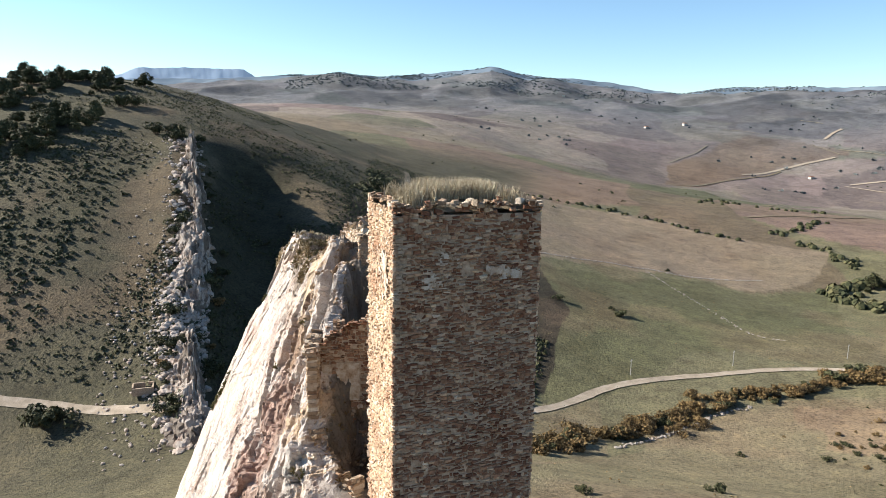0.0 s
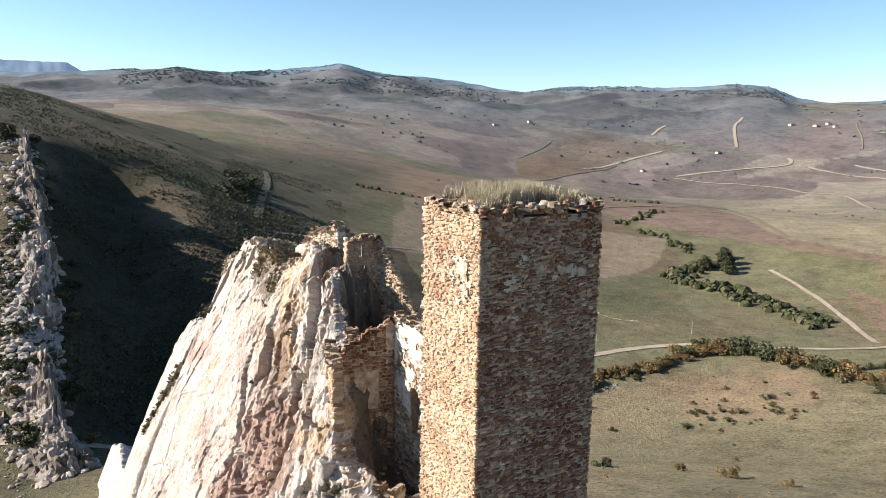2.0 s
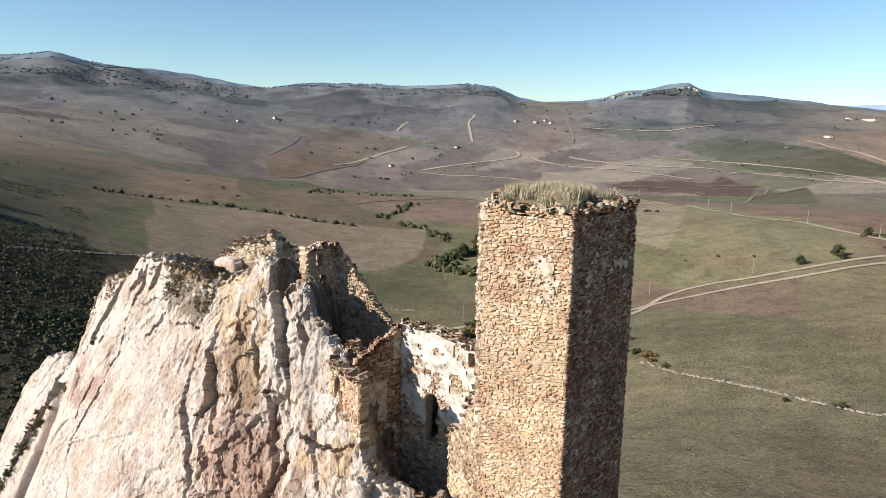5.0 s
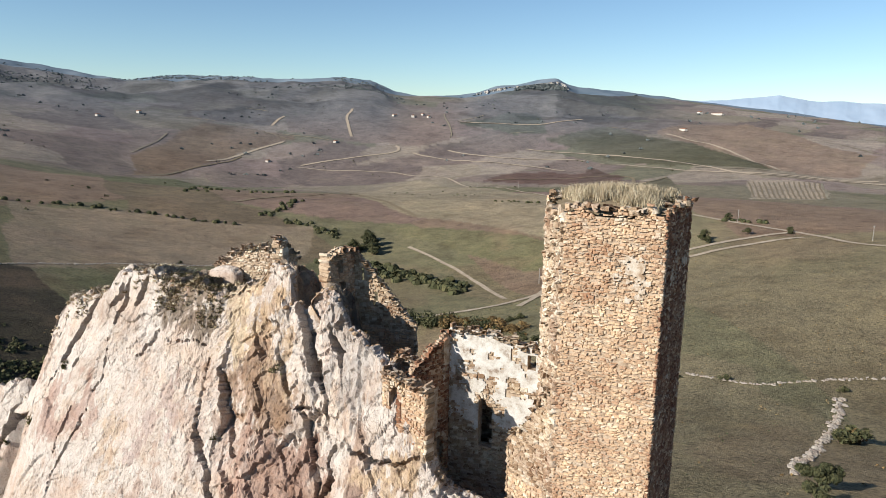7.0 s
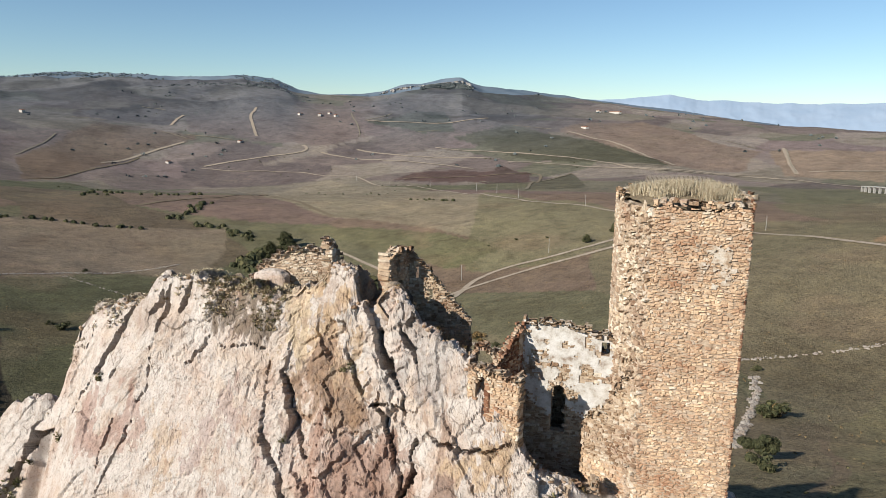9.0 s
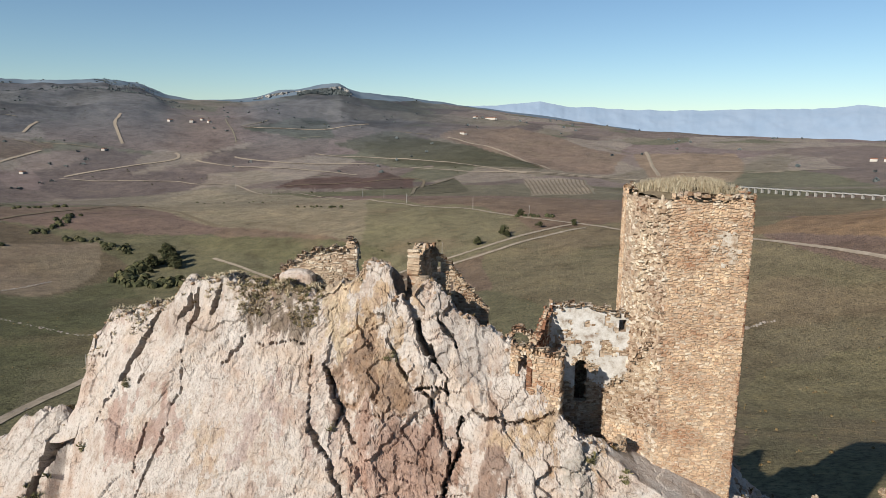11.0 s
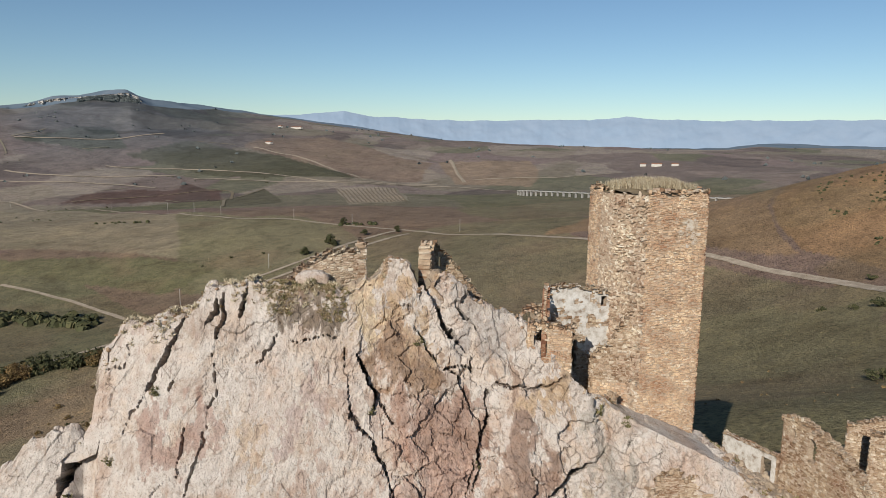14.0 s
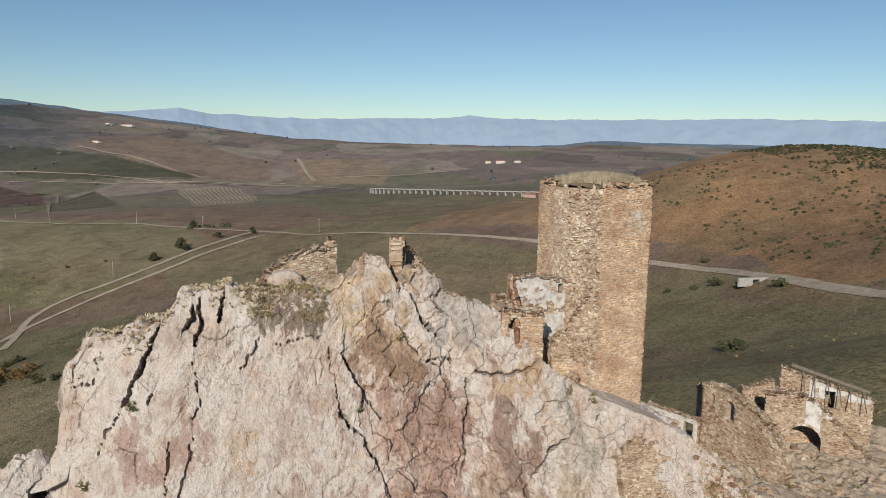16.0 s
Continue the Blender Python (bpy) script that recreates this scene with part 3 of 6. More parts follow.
CRACKS = [  # breadth, depth, lip (how far the rock south of it lies back), then b, z along the gash
    (0.60, 2.0, 0.3, 38.9, 102.5, 39.5, 101.4, 40.1, 100.0, 40.8, 98.3, 41.3, 97.7),
    (0.34, 1.0, 0.2, 36.7, 103.6, 36.7, 102.8, 37.3, 101.8),
    (0.30, 0.9, 0.15, 36.0, 104.1, 36.3, 102.6, 36.5, 101.1),
    (0.42, 1.2, 0.3, 34.7, 104.4, 34.7, 103.5, 35.0, 102.4),
    (0.16, 0.5, 0.05, 43.0, 100.6, 42.9, 99.1, 44.0, 98.7, 44.8, 98.4),
    (0.14, 0.4, 0.05, 41.5, 97.2, 42.3, 96.0, 42.8, 94.4),
    (0.12, 0.35, 0.05, 36.6, 100.3, 36.5, 97.9, 37.0, 95.3, 37.8, 92.4, 38.4, 90.0),
    (0.12, 0.35, 0.05, 38.4, 95.2, 38.5, 93.8, 39.0, 92.4),
    (0.16, 0.4, 0.15, 32.3, 101.4, 32.9, 100.2, 33.6, 99.1),
    (0.16, 0.4, 0.0, 31.7, 100.5, 31.0, 100.8, 28.0, 100.9),
    (0.14, 0.4, 0.08, 27.3, 100.3, 27.5, 97.8, 27.2, 96.3),
    (0.16, 0.5, 0.1, 39.3, 98.4, 39.8, 97.5),
    (0.50, 1.5, 1.0, 26.5, 100.0, 25.9, 98.2, 25.3, 97.1, 25.6, 96.3),
    (0.18, 0.5, 0.2, 25.3, 97.1, 23.9, 94.8),
    (0.26, 0.8, 0.35, 27.5, 98.1, 27.0, 95.8, 25.6, 93.8, 23.8, 90.3, 22.8, 88.0),
    (0.62, 2.0, 0.9, 22.2, 105.8, 21.1, 103.7, 20.3, 101.8, 18.3, 99.1),
    (0.45, 1.3, 0.2, 18.3, 99.1, 18.2, 98.6, 20.1, 98.5),
    (0.26, 0.8, 0.4, 22.3, 101.3, 20.9, 99.2),
    (0.38, 1.2, 0.7, 19.6, 98.4, 18.5, 96.1, 17.7, 94.0),
    (0.42, 1.2, 0.4, 17.0, 97.2, 17.1, 95.3, 17.7, 93.6, 17.7, 91.9, 18.3, 90.3),
    (0.18, 0.6, 0.0, 10.9, 97.8, 13.8, 97.3, 15.4, 97.2, 16.7, 97.6),
    (0.22, 0.7, 0.2, 8.2, 96.0, 9.6, 94.5),
    (0.60, 3.0, 0.6, 8.9, 92.6, 10.7, 91.9, 12.1, 90.7, 13.8, 89.3, 13.6, 88.4),
    (0.26, 0.8, 0.2, 13.9, 89.4, 14.0, 91.4, 14.4, 91.8),
    (0.26, 0.8, 0.2, 19.0, 89.8, 18.1, 92.4),
    (0.30, 0.9, 0.5, 19.2, 103.0, 18.2, 101.8, 17.5, 101.0),
    (1.1, 3.2, 0.2, 45.2, 95.6, 46.4, 92.2, 47.4, 89.0, 48.4, 85.0),
]
bb = np.concatenate([np.linspace(-58, -30, 40)[:-1], np.linspace(-30, -6, 110)[:-1], np.linspace(-6, 56, 700)[:-1], np.linspace(56, 168, 130)])
zc = np.interp(bb, CREST_B, CREST_Z)
zc = np.convolve(np.pad(zc, 2, "edge"), np.ones(5) / 5, "valid")
zc = zc + 0.35 * fbm(bb * 0.9, 0, 0, 4, 71) * smooth(9, 14, bb)
ae = np.interp(bb, CREST_B, EAST_A)


def west_a(b, z):
    """Where the crag's western slab stands at strike b and height z."""
    return 0.42 * (z - 103) - 0.9 * (1 - smooth(2, 8, b)) + 3.0 * (1 - smooth(-14, -4, b)) + 0.5 * np.sin(b * 0.13) - 0.6 * smooth(8.5, 10, b) * (1 - smooth(15, 17, b)) + 1.0 * smooth(40, 45, b) - 0.6 * smooth(46.2, 48, b) * (1 - smooth(60, 90, b)) * 0.5 + (0.42 * (103 - np.interp(b, CREST_B, CREST_Z)) - 4.0) * smooth(51.5, 57, b)


v = np.linspace(0, 1, 400)
B = np.repeat(bb[None], len(v), 0)
V = np.repeat(v[:, None], len(bb), 1)
ZC = zc[None]
LOW = np.interp(bb, (-60, 60, 110, 170), (46, 46, 25, 10))[None]
MID = 76.0
# west foot to slab, slab to rim, rim across the top, down the east side
s0, s1, s2 = 0.08, 0.68, 0.84
zw = np.where(V < s0, LOW + (np.minimum(MID, ZC - 6) - LOW) * V / s0, np.minimum(MID, ZC - 6) + (ZC - np.minimum(MID, ZC - 6)) * np.clip((V - s0) / (s1 - s0), 0, 1))
aw = west_a(B, zw)
top_q = np.clip((V - s1) / (s2 - s1), 0, 1)
rim = west_a(B, ZC)
drop = np.interp(bb, (-60, -40, -30, -14, -8, -2, 8, 12, 20, 40, 60), (1.0, 1.0, 3.5, 3.5, 0.5, 0.2, 0.2, 1.5, 3.0, 3.0, 2.0))[None]
AA = np.where(V <= s1, aw, rim + (np.maximum(ae[None], rim + 2.5) - rim) * top_q)
hollow = 6.5 * smooth(13.2, 14.6, B) * (1 - smooth(18.8, 20.4, B)) + 3.4 * smooth(6.9, 7.8, B) * (1 - smooth(11.8, 12.6, B))
ZZ = np.where(V <= s1, zw, ZC - drop * top_q**2 - hollow * smooth(0.14, 0.34, top_q) * (1 - 0.5 * smooth(0.8, 1.0, top_q)))
east = np.clip((V - s2) / (1 - s2), 0, 1)
AA = np.where(V > s2, np.maximum(ae[None], rim + 2.5) + 16 * east**1.3, AA)
ZZ = np.where(V > s2, (ZC - drop - 0.5 * hollow) + (LOW - 4 - (ZC - drop - 0.5 * hollow)) * east, ZZ)


def facets(x, y, seed, rise=0.0):
    """Flat tilted facets with sharp joints between them: offset and nearness to a joint."""
    ix, iy = np.floor(x).astype(np.int64), np.floor(y).astype(np.int64)
    f1, f2 = np.full(x.shape, 9.0), np.full(x.shape, 9.0)
    off = np.zeros(x.shape)
    zero = np.zeros_like(ix)
    for dx in (-1, 0, 1):
        for dy in (-1, 0, 1):
            cx, cy = ix + dx, iy + dy
            px, py = x - cx - _hash(cx, cy, zero, seed), y - cy - _hash(cx, cy, zero, seed + 7)
            d = np.maximum(np.abs(px + 0.3 * py), np.abs(py - 0.2 * px))
            plane = (_hash(cx, cy, zero, seed + 21) - 0.5) + px * (_hash(cx, cy, zero, seed + 31) - 0.5) * 1.4 + py * (_hash(cx, cy, zero, seed + 41) - 0.5) * 1.4 - rise * px
            near = d < f1
            f2 = np.where(near, f1, np.minimum(f2, d))
            off = np.where(near, plane, off)
            f1 = np.where(near, d, f1)
    return off, 1 - smooth(0.0, 0.06, f2 - f1)


def rock_relief(a, b, z):
    """Flat breaks, ledges and chisel-like grain of the limestone, in metres outwards."""
    big = 0.4 * fbm(b / 10, z / 15, a / 9, 2, 81)
    side = smooth(23, 27, b)
    left = b + 0.46 * z
    jag = 0.07 * fbm(b / 0.8, z / 0.8, 0, 4, 85, 0.6)
    rough = np.clip(smooth(-0.5, 0.6, fbm(b / 5, z / 5, 0, 3, 97)), 0, 1)
    out = big
    blocks = ((4.6, 5.5, 0.16, 0.46, -0.1), (1.9, 2.2, 0.075, 0.9, -0.6), (0.8, 0.9, 0.055, 0.5, -0.4), (0.34, 0.4, 0.05, 0.7, -0.5))
    for k, (u, h, amp, slant, dip) in enumerate(blocks):
        o, e = facets((b + slant * z + jag) / u, (z + dip * b + jag) / h, 31 + 6 * k, 0.3)
        out = out + (o * amp - 0.10 * amp * e) * side * (0.35 + 0.75 * rough)
    blocks = ((3.8, 4.4, 0.5, -0.42, 0.2), (2.0, 1.9, 0.36, 0.75, -0.5), (0.85, 0.8, 0.20, -0.8, 0.6), (0.36, 0.36, 0.085, 0.1, 0.1))
    for k, (u, h, amp, slant, dip) in enumerate(blocks):
        o, e = facets((b + slant * z + jag) / u, (z + dip * b + jag) / h, 61 + 6 * k, 0.15)
        out = out + (o * amp - 0.12 * amp * e) * (1 - side) * (0.6 + 0.5 * rough)
    grain = 0.045 * fbm(left * 2.4, z * 0.7, a, 4, 91, 0.6) * side + 0.06 * fbm(b * 1.8, z * 1.3, a, 4, 92, 0.6) * (1 - side)
    return out + grain * (0.5 + 0.7 * rough)


def gashes(b, z):
    """Depth of the cracks: ragged, thinning to their ends, the rock lying back on the southern side of some."""
    total = np.zeros_like(b)
    wb = b + 0.20 * fbm(b * 0.8, z * 0.8, 0, 4, 55, 0.6)
    wz = z + 0.20 * fbm(b * 0.8, z * 0.8, 5, 4, 56, 0.6)
    swell = np.maximum(0.8 + 0.8 * fbm(b * 0.9, z * 0.9, 9, 4, 57), 0.25)
    for width, depth, lip, *pts in CRACKS:
        n = len(pts) // 2 - 1
        best, near, fade = np.full(b.shape, 99.0), np.zeros(b.shape), np.zeros(b.shape)
        for k in range(n):
            b0, z0, b1, z1 = pts[2 * k:2 * k + 4]
            q = np.clip(((wb - b0) * (b1 - b0) + (wz - z0) * (z1 - z0)) / ((b1 - b0) ** 2 + (z1 - z0) ** 2), 0, 1)
            pb, pz = b0 + q * (b1 - b0), z0 + q * (z1 - z0)
            d = np.hypot(wb - pb, wz - pz)
            closer = d < best
            best = np.where(closer, d, best)
            near = np.where(closer, pb - wb, near)
            fade = np.where(closer, np.clip(np.sin(np.pi * (0.10 + 0.80 * (k + q) / n)) * 1.15, 0.22, 1), fade)
        w = (0.46 * width + 0.03) * swell * fade
        cut = (1 - smooth(w * 0.45, w * 0.62, best)) * depth * 1.3
        back = 0.9 * lip * fade * (near > 0) * np.clip(1 - best / (2.0 + lip), 0, 1)
        total = total + np.maximum(cut, back)
    return total


on_west = 1 - smooth(s1 - 0.005, s1 + 0.02, V)
relief = rock_relief(AA, B, ZZ)
on_top = smooth(s1 - 0.01, s1 + 0.03, V)
t1, _ = facets(AA / 2.4 + 0.1 * fbm(AA, B, 0, 3, 63), B / 2.0, 64)
t2, _ = facets(AA / 0.8 + 0.1 * fbm(AA * 2, B * 2, 0, 3, 65), B / 0.9, 67)
relief = relief * (1 - on_top) + on_top * (0.45 * t1 + 0.3 * t2 + 0.2 * fbm(AA, B, 0, 5, 68, 0.6))
relief = relief - gashes(B, ZZ) * on_west
keep = 1 - smooth(-1.5, 0.5, B) * (1 - smooth(7.0, 9.0, B)) * smooth(s1 - 0.02, s1 + 0.02, V) * 0.85
notch = smooth(44.4, 45.0, B) * (1 - smooth(45.6, 46.3, B)) * on_west
relief = relief * (1 - 0.65 * smooth(55, 62, B)) * keep * (1 - 0.8 * notch) - 1.0 * notch
P = np.stack([AA, B, ZZ], -1)
du, dv = np.gradient(P, axis=1), np.gradient(P, axis=0)
N = np.cross(dv, du)
N /= np.linalg.norm(N, axis=-1, keepdims=True) + 1e-9
flip = np.sign(N[100, :, 0].mean())
N = N * (-flip)
P = P + N * relief[..., None]
rock_mesh = grid_mesh("crag", P, M_ROCK, False)


def stain_layer(b, z, v):
    """Shapes of the ochre, rust-red and grey stains on the slab."""
    rgba = np.zeros(b.shape + (4,))
    warp_b, warp_z = b + 1.6 * fbm(b / 2.4, z / 3.4, 0, 6, 61, 0.68), z + 2.4 * fbm(b / 2.0, z / 4.5, 4, 6, 62, 0.68)
    for cb, cz, rb, rz, strength, colour in STAINS:
        w = strength * (1 - smooth(0.15, 1.15, np.hypot((warp_b - cb) / rb, (warp_z - cz) / rz)))[..., None]
        rgba[..., :3] = rgba[..., :3] * (1 - w) + np.array(colour) * w
        rgba[..., 3:] = np.maximum(rgba[..., 3:], w)
    earth = smooth(s1 + 0.012, s1 + 0.035, v) * (1 - smooth(s2, s2 + 0.05, v)) * smooth(5.5, 7.5, b) * (1 - smooth(44, 46, b))
    earth = np.clip(earth * (0.85 + 0.5 * fbm(b / 1.3, v * 40, 0, 4, 69)), 0, 1)[..., None]
    scree = smooth(4.0, 12.0, -b) * smooth(0.40, 0.62, v)
    scree = np.clip(scree * (0.9 + 0.45 * fbm(b / 1.6, v * 30, 3, 4, 68)), 0, 1)[..., None]
    rgba[..., :3] = rgba[..., :3] * (1 - scree) + np.array((0.60, 0.49, 0.35)) * scree
    rgba[..., 3:] = np.maximum(rgba[..., 3:], scree)
    # earth on the top; in the hollows darkened further to stand for shade
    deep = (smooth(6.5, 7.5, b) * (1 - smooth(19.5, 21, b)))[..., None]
    soil_shade = np.array((0.30, 0.24, 0.165)) * (1 - deep) + np.array((0.105, 0.085, 0.06)) * deep
    rgba[..., :3] = rgba[..., :3] * (1 - earth) + soil_shade * np.maximum(earth, 0.01)
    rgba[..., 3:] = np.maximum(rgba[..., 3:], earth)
    rgba[..., :3] = np.where(rgba[..., 3:] > 0.01, rgba[..., :3] / np.maximum(rgba[..., 3:], 0.01), 0.5)
    return np.clip(rgba, 0, 1)


STAINS = [  # b, z, half-breadth, half-height, strength, colour
    (30.3, 103.6, 3.0, 1.9, 1.0, (0.22, 0.165, 0.11)),
    (26.3, 102.3, 2.0, 2.4, 0.6, (0.70, 0.56, 0.36)),
    (23.3, 103.0, 2.6, 2.0, 0.8, (0.60, 0.43, 0.25)),
    (23.3, 99.8, 3.0, 3.4, 1.0, (0.34, 0.205, 0.11)),
    (25.0, 95.0, 2.0, 2.5, 0.45, (0.56, 0.43, 0.36)),
    (21.0, 93.6, 3.4, 4.4, 0.9, (0.44, 0.275, 0.205)),
    (21.8, 89.0, 4.0, 3.4, 0.85, (0.47, 0.30, 0.235)),
    (15.2, 93.8, 2.8, 3.2, 0.95, (0.36, 0.23, 0.165)),
    (15.8, 89.0, 3.0, 3.4, 0.75, (0.50, 0.36, 0.27)),
    (11.6, 96.6, 3.6, 1.6, 0.75, (0.66, 0.48, 0.29)),
    (14.8, 98.6, 2.4, 1.2, 0.75, (0.44, 0.31, 0.23)),
    (17.2, 102.0, 2.4, 2.6, 0.8, (0.58, 0.55, 0.52)),
    (7.4, 92.6, 2.2, 3.0, 0.9, (0.56, 0.53, 0.47)),
    (9.6, 89.0, 2.2, 2.0, 0.6, (0.64, 0.52, 0.37)),
    (39.3, 94.8, 2.4, 2.8, 0.65, (0.54, 0.37, 0.31)),
    (41.4, 100.6, 2.6, 1.8, 0.4, (0.68, 0.55, 0.49)),
    (29.3, 95.2, 2.4, 2.2, 0.5, (0.58, 0.46, 0.42)),
    (33.0, 93.0, 2.6, 3.0, 0.35, (0.72, 0.56, 0.40)),
    (29.0, 89.5, 3.5, 2.5, 0.4, (0.58, 0.43, 0.35)),
]
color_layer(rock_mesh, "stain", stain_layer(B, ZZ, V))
crag = new("crag", rock_mesh)
crag.matrix_world = FRAME
tagged(crag, "pale limestone crag with pink and ochre stains and deep cracks", "rock", kind="structure")


# ---- what grows and lies on the crag ----
def crag_spots(mask, n, seed):
    """Random places on the crag's surface, in the castle frame."""
    rows, cols = np.nonzero(mask)
    pick = np.random.RandomState(seed).randint(0, len(rows), n)
    return P[rows[pick], cols[pick]]


def tufts(name, label, category, mat, spots, leaves, smin, smax, seed, upright=0.5):
    rg = random.Random(seed)
    v, f = [], []
    for x, y, z in spots:
        s = rg.uniform(smin, smax)
        for k in range(leaves):
            t, e = rg.uniform(0, 6.28), rg.uniform(0.2, 1.4)
            n3 = Vector((math.cos(t) * math.cos(e), math.sin(t) * math.cos(e), math.sin(e)))
            c = Vector((x, y, z)) + n3 * s * rg.uniform(0.2, 0.7)
            u = n3 * s * rg.uniform(0.2, 0.45)
            w = n3.orthogonal().normalized() * s * rg.uniform(0.05, 0.16)
            b = len(v)
            v += [c - u, c - w, c + u, c + w]
            f.append((b, b + 1, b + 2, b + 3))
    ob = new(name, mesh_from(name, v, f, mat))
    ob.matrix_world = FRAME
    return tagged(ob, label, category, kind="stuff")


M_WEED = mat_leaf("weed_leaf", [(0.0, (0.07, 0.07, 0.03)), (0.5, (0.13, 0.12, 0.055)), (1.0, (0.22, 0.19, 0.10))])
M_STRAW_DARK = mat_leaf("brown_grass", [(0.0, (0.15, 0.11, 0.06)), (0.5, (0.27, 0.205, 0.12)), (1.0, (0.42, 0.34, 0.22))])
RIM = (V > s1 - 0.035) & (V < s1 + 0.13)
ledge = (B > 27.3) & (B < 33.2) & (ZZ > 101.9) & (V < s1 + 0.05) & (fbm(B / 1.4, ZZ / 1.2, 0, 3, 801) > -0.15)
tufts("ledge_scrub", "dark scrub and weeds on the earthy ledge below the summit wall", "scrub", M_WEED, crag_spots(ledge, 320, 1), 14, 0.12, 0.32, 1)
tufts("ledge_weeds", "dry brown weeds on the earthy ledge", "weeds", M_STRAW_DARK, crag_spots(ledge, 900, 2), 12, 0.10, 0.30, 2)
crest = RIM & (B > 24.5) & (B < 45) & (fbm(B / 1.7, AA / 1.7, 0, 3, 803) > 0.0)
tufts("crest_grass", "pale dry grass along the crest of the crag", "grass", M_STRAW, crag_spots(crest, 700, 3), 14, 0.15, 0.5, 3)
tufts("crest_weeds", "brown weeds along the crest of the crag", "weeds", M_BUSH_DRY, crag_spots(crest, 260, 4), 12, 0.12, 0.35, 4)
hollow_ground = RIM & (B > 7.2) & (B < 20) & (V > s1 + 0.02)
tufts("hollow_weeds", "weeds in the hollows of the ruin", "weeds", M_BUSH_DRY, crag_spots(hollow_ground, 260, 5), 12, 0.12, 0.4, 5)
for k, (cb, cz, spread, n) in enumerate(((40.6, 97.6, 0.3, 16), (9.0, 95.3, 0.35, 18), (6.8, 94.6, 0.35, 14), (43.5, 93.0, 0.35, 14), (18.1, 92.0, 0.3, 8), (25.6, 95.8, 0.2, 8), (22.0, 100.3, 0.4, 8))):
    near = (np.hypot(B - cb, ZZ - cz) < spread) & (V < s1)
    tufts("cliff_bush", "small dark bush rooted in a crack of the cliff", "bush", M_WEED, crag_spots(near, n, 10 + k), 12, 0.18, 0.42, 10 + k)


# ---- masonry ----
def prism(bm, plan, z0, z1):
    lo = [bm.verts.new((x, y, z0)) for x, y in plan]
    hi = [bm.verts.new((x, y, z1)) for x, y in plan]
    n = len(plan)
    for k in range(n):
        bm.faces.new((lo[k], lo[(k + 1) % n], hi[(k + 1) % n], hi[k]))
    bm.faces.new(hi)
    bm.faces.new(lo[::-1])
    return bm


def box(bm, x0, x1, y0, y1, z0, z1):
    return prism(bm, [(x0, y0), (x1, y0), (x1, y1), (x0, y1)], z0, z1)


class Stones:
    """Gathers pillow-faced stones into one mesh."""

    def __init__(self):
        self.v, self.f = [], []

    def add(self, origin, right, up, out, w, h, proud, rng, jit=0.05, inset=0.04, back=0.06):
        """A stone of w x h whose lower left corner on the wall face is origin."""
        base = len(self.v)
        cs = [(0, 0), (w, 0), (w, h), (0, h)]
        outer = [origin + right * (x + rng.uniform(-jit, jit)) + up * (y + rng.uniform(-jit, jit)) for x, y in cs]
        mid = sum(outer, Vector()) / 4
        for p in outer:
            self.v.append(p - out * back)
        for p in outer:
            self.v.append(p + (mid - p).normalized() * inset * 0.3 + out * proud * 0.55)
        for p in outer:
            self.v.append(p + (mid - p).normalized() * inset * rng.uniform(1.0, 2.0) + out * proud * rng.uniform(0.85, 1.25))
        for lv in (0, 4):
            for k in range(4):
                j = (k + 1) % 4
                self.f.append((base + lv + k, base + lv + j, base + lv + 4 + j, base + lv + 4 + k))
        self.f.append((base + 8, base + 9, base + 10, base + 11))

    def mesh(self, name, mat):
        return mesh_from(name, self.v, self.f, mat)


def stone_templates(count, seed, mat):
    """Unit stones (1 wide, 1 high, face at y = 0, standing out to y = -1) that single pieces share."""
    out = []
    rng = random.Random(seed)
    for k in range(count):
        s = Stones()
        s.add(Vector((-0.5, 0, -0.5)), Vector((1, 0, 0)), Vector((0, 0, 1)), Vector((0, -1, 0)), 1, 1, 1.0, rng, 0.17, 0.14, 0.8)
        out.append(s.mesh("stone", mat))
    return out


TEMPLATES = stone_templates(14, 5, M_STONE_ONE)
RED_FACE_TEMPLATES = stone_templates(10, 15, M_STONE_RED_SHADE_ONE)
PALE_TEMPLATES = stone_templates(6, 9, mat_stone("pale_quoin_stone", [(0.0, (0.40, 0.32, 0.23)), (0.5, (0.55, 0.46, 0.35)), (1.0, (0.66, 0.60, 0.50))], island=False))


def single_stone(parent, origin, right, out, w, h, proud, rng, templates=None):
    """One stone as an object of its own on a shared mesh."""
    ob = new("stone", rng.choice(templates or TEMPLATES))
    ob.parent = parent
    up = Vector((0, 0, 1))
    m = Matrix((right, -out, up)).transposed().to_4x4()
    mid = origin + right * (w / 2) + up * (h / 2)
    ob.matrix_basis = Matrix.Translation(mid) @ m @ Matrix.Rotation(rng.gauss(0, 0.05), 4, "Y") @ Matrix.Diagonal((w * rng.uniform(0.9, 1.02), proud, h * rng.uniform(0.9, 1.0), 1))
    return ob


def courses(z0, z1, rng, lo=0.17, hi=0.29):
    z = z0
    while z < z1:
        h = rng.uniform(lo, hi)
        yield z, h
        z += h


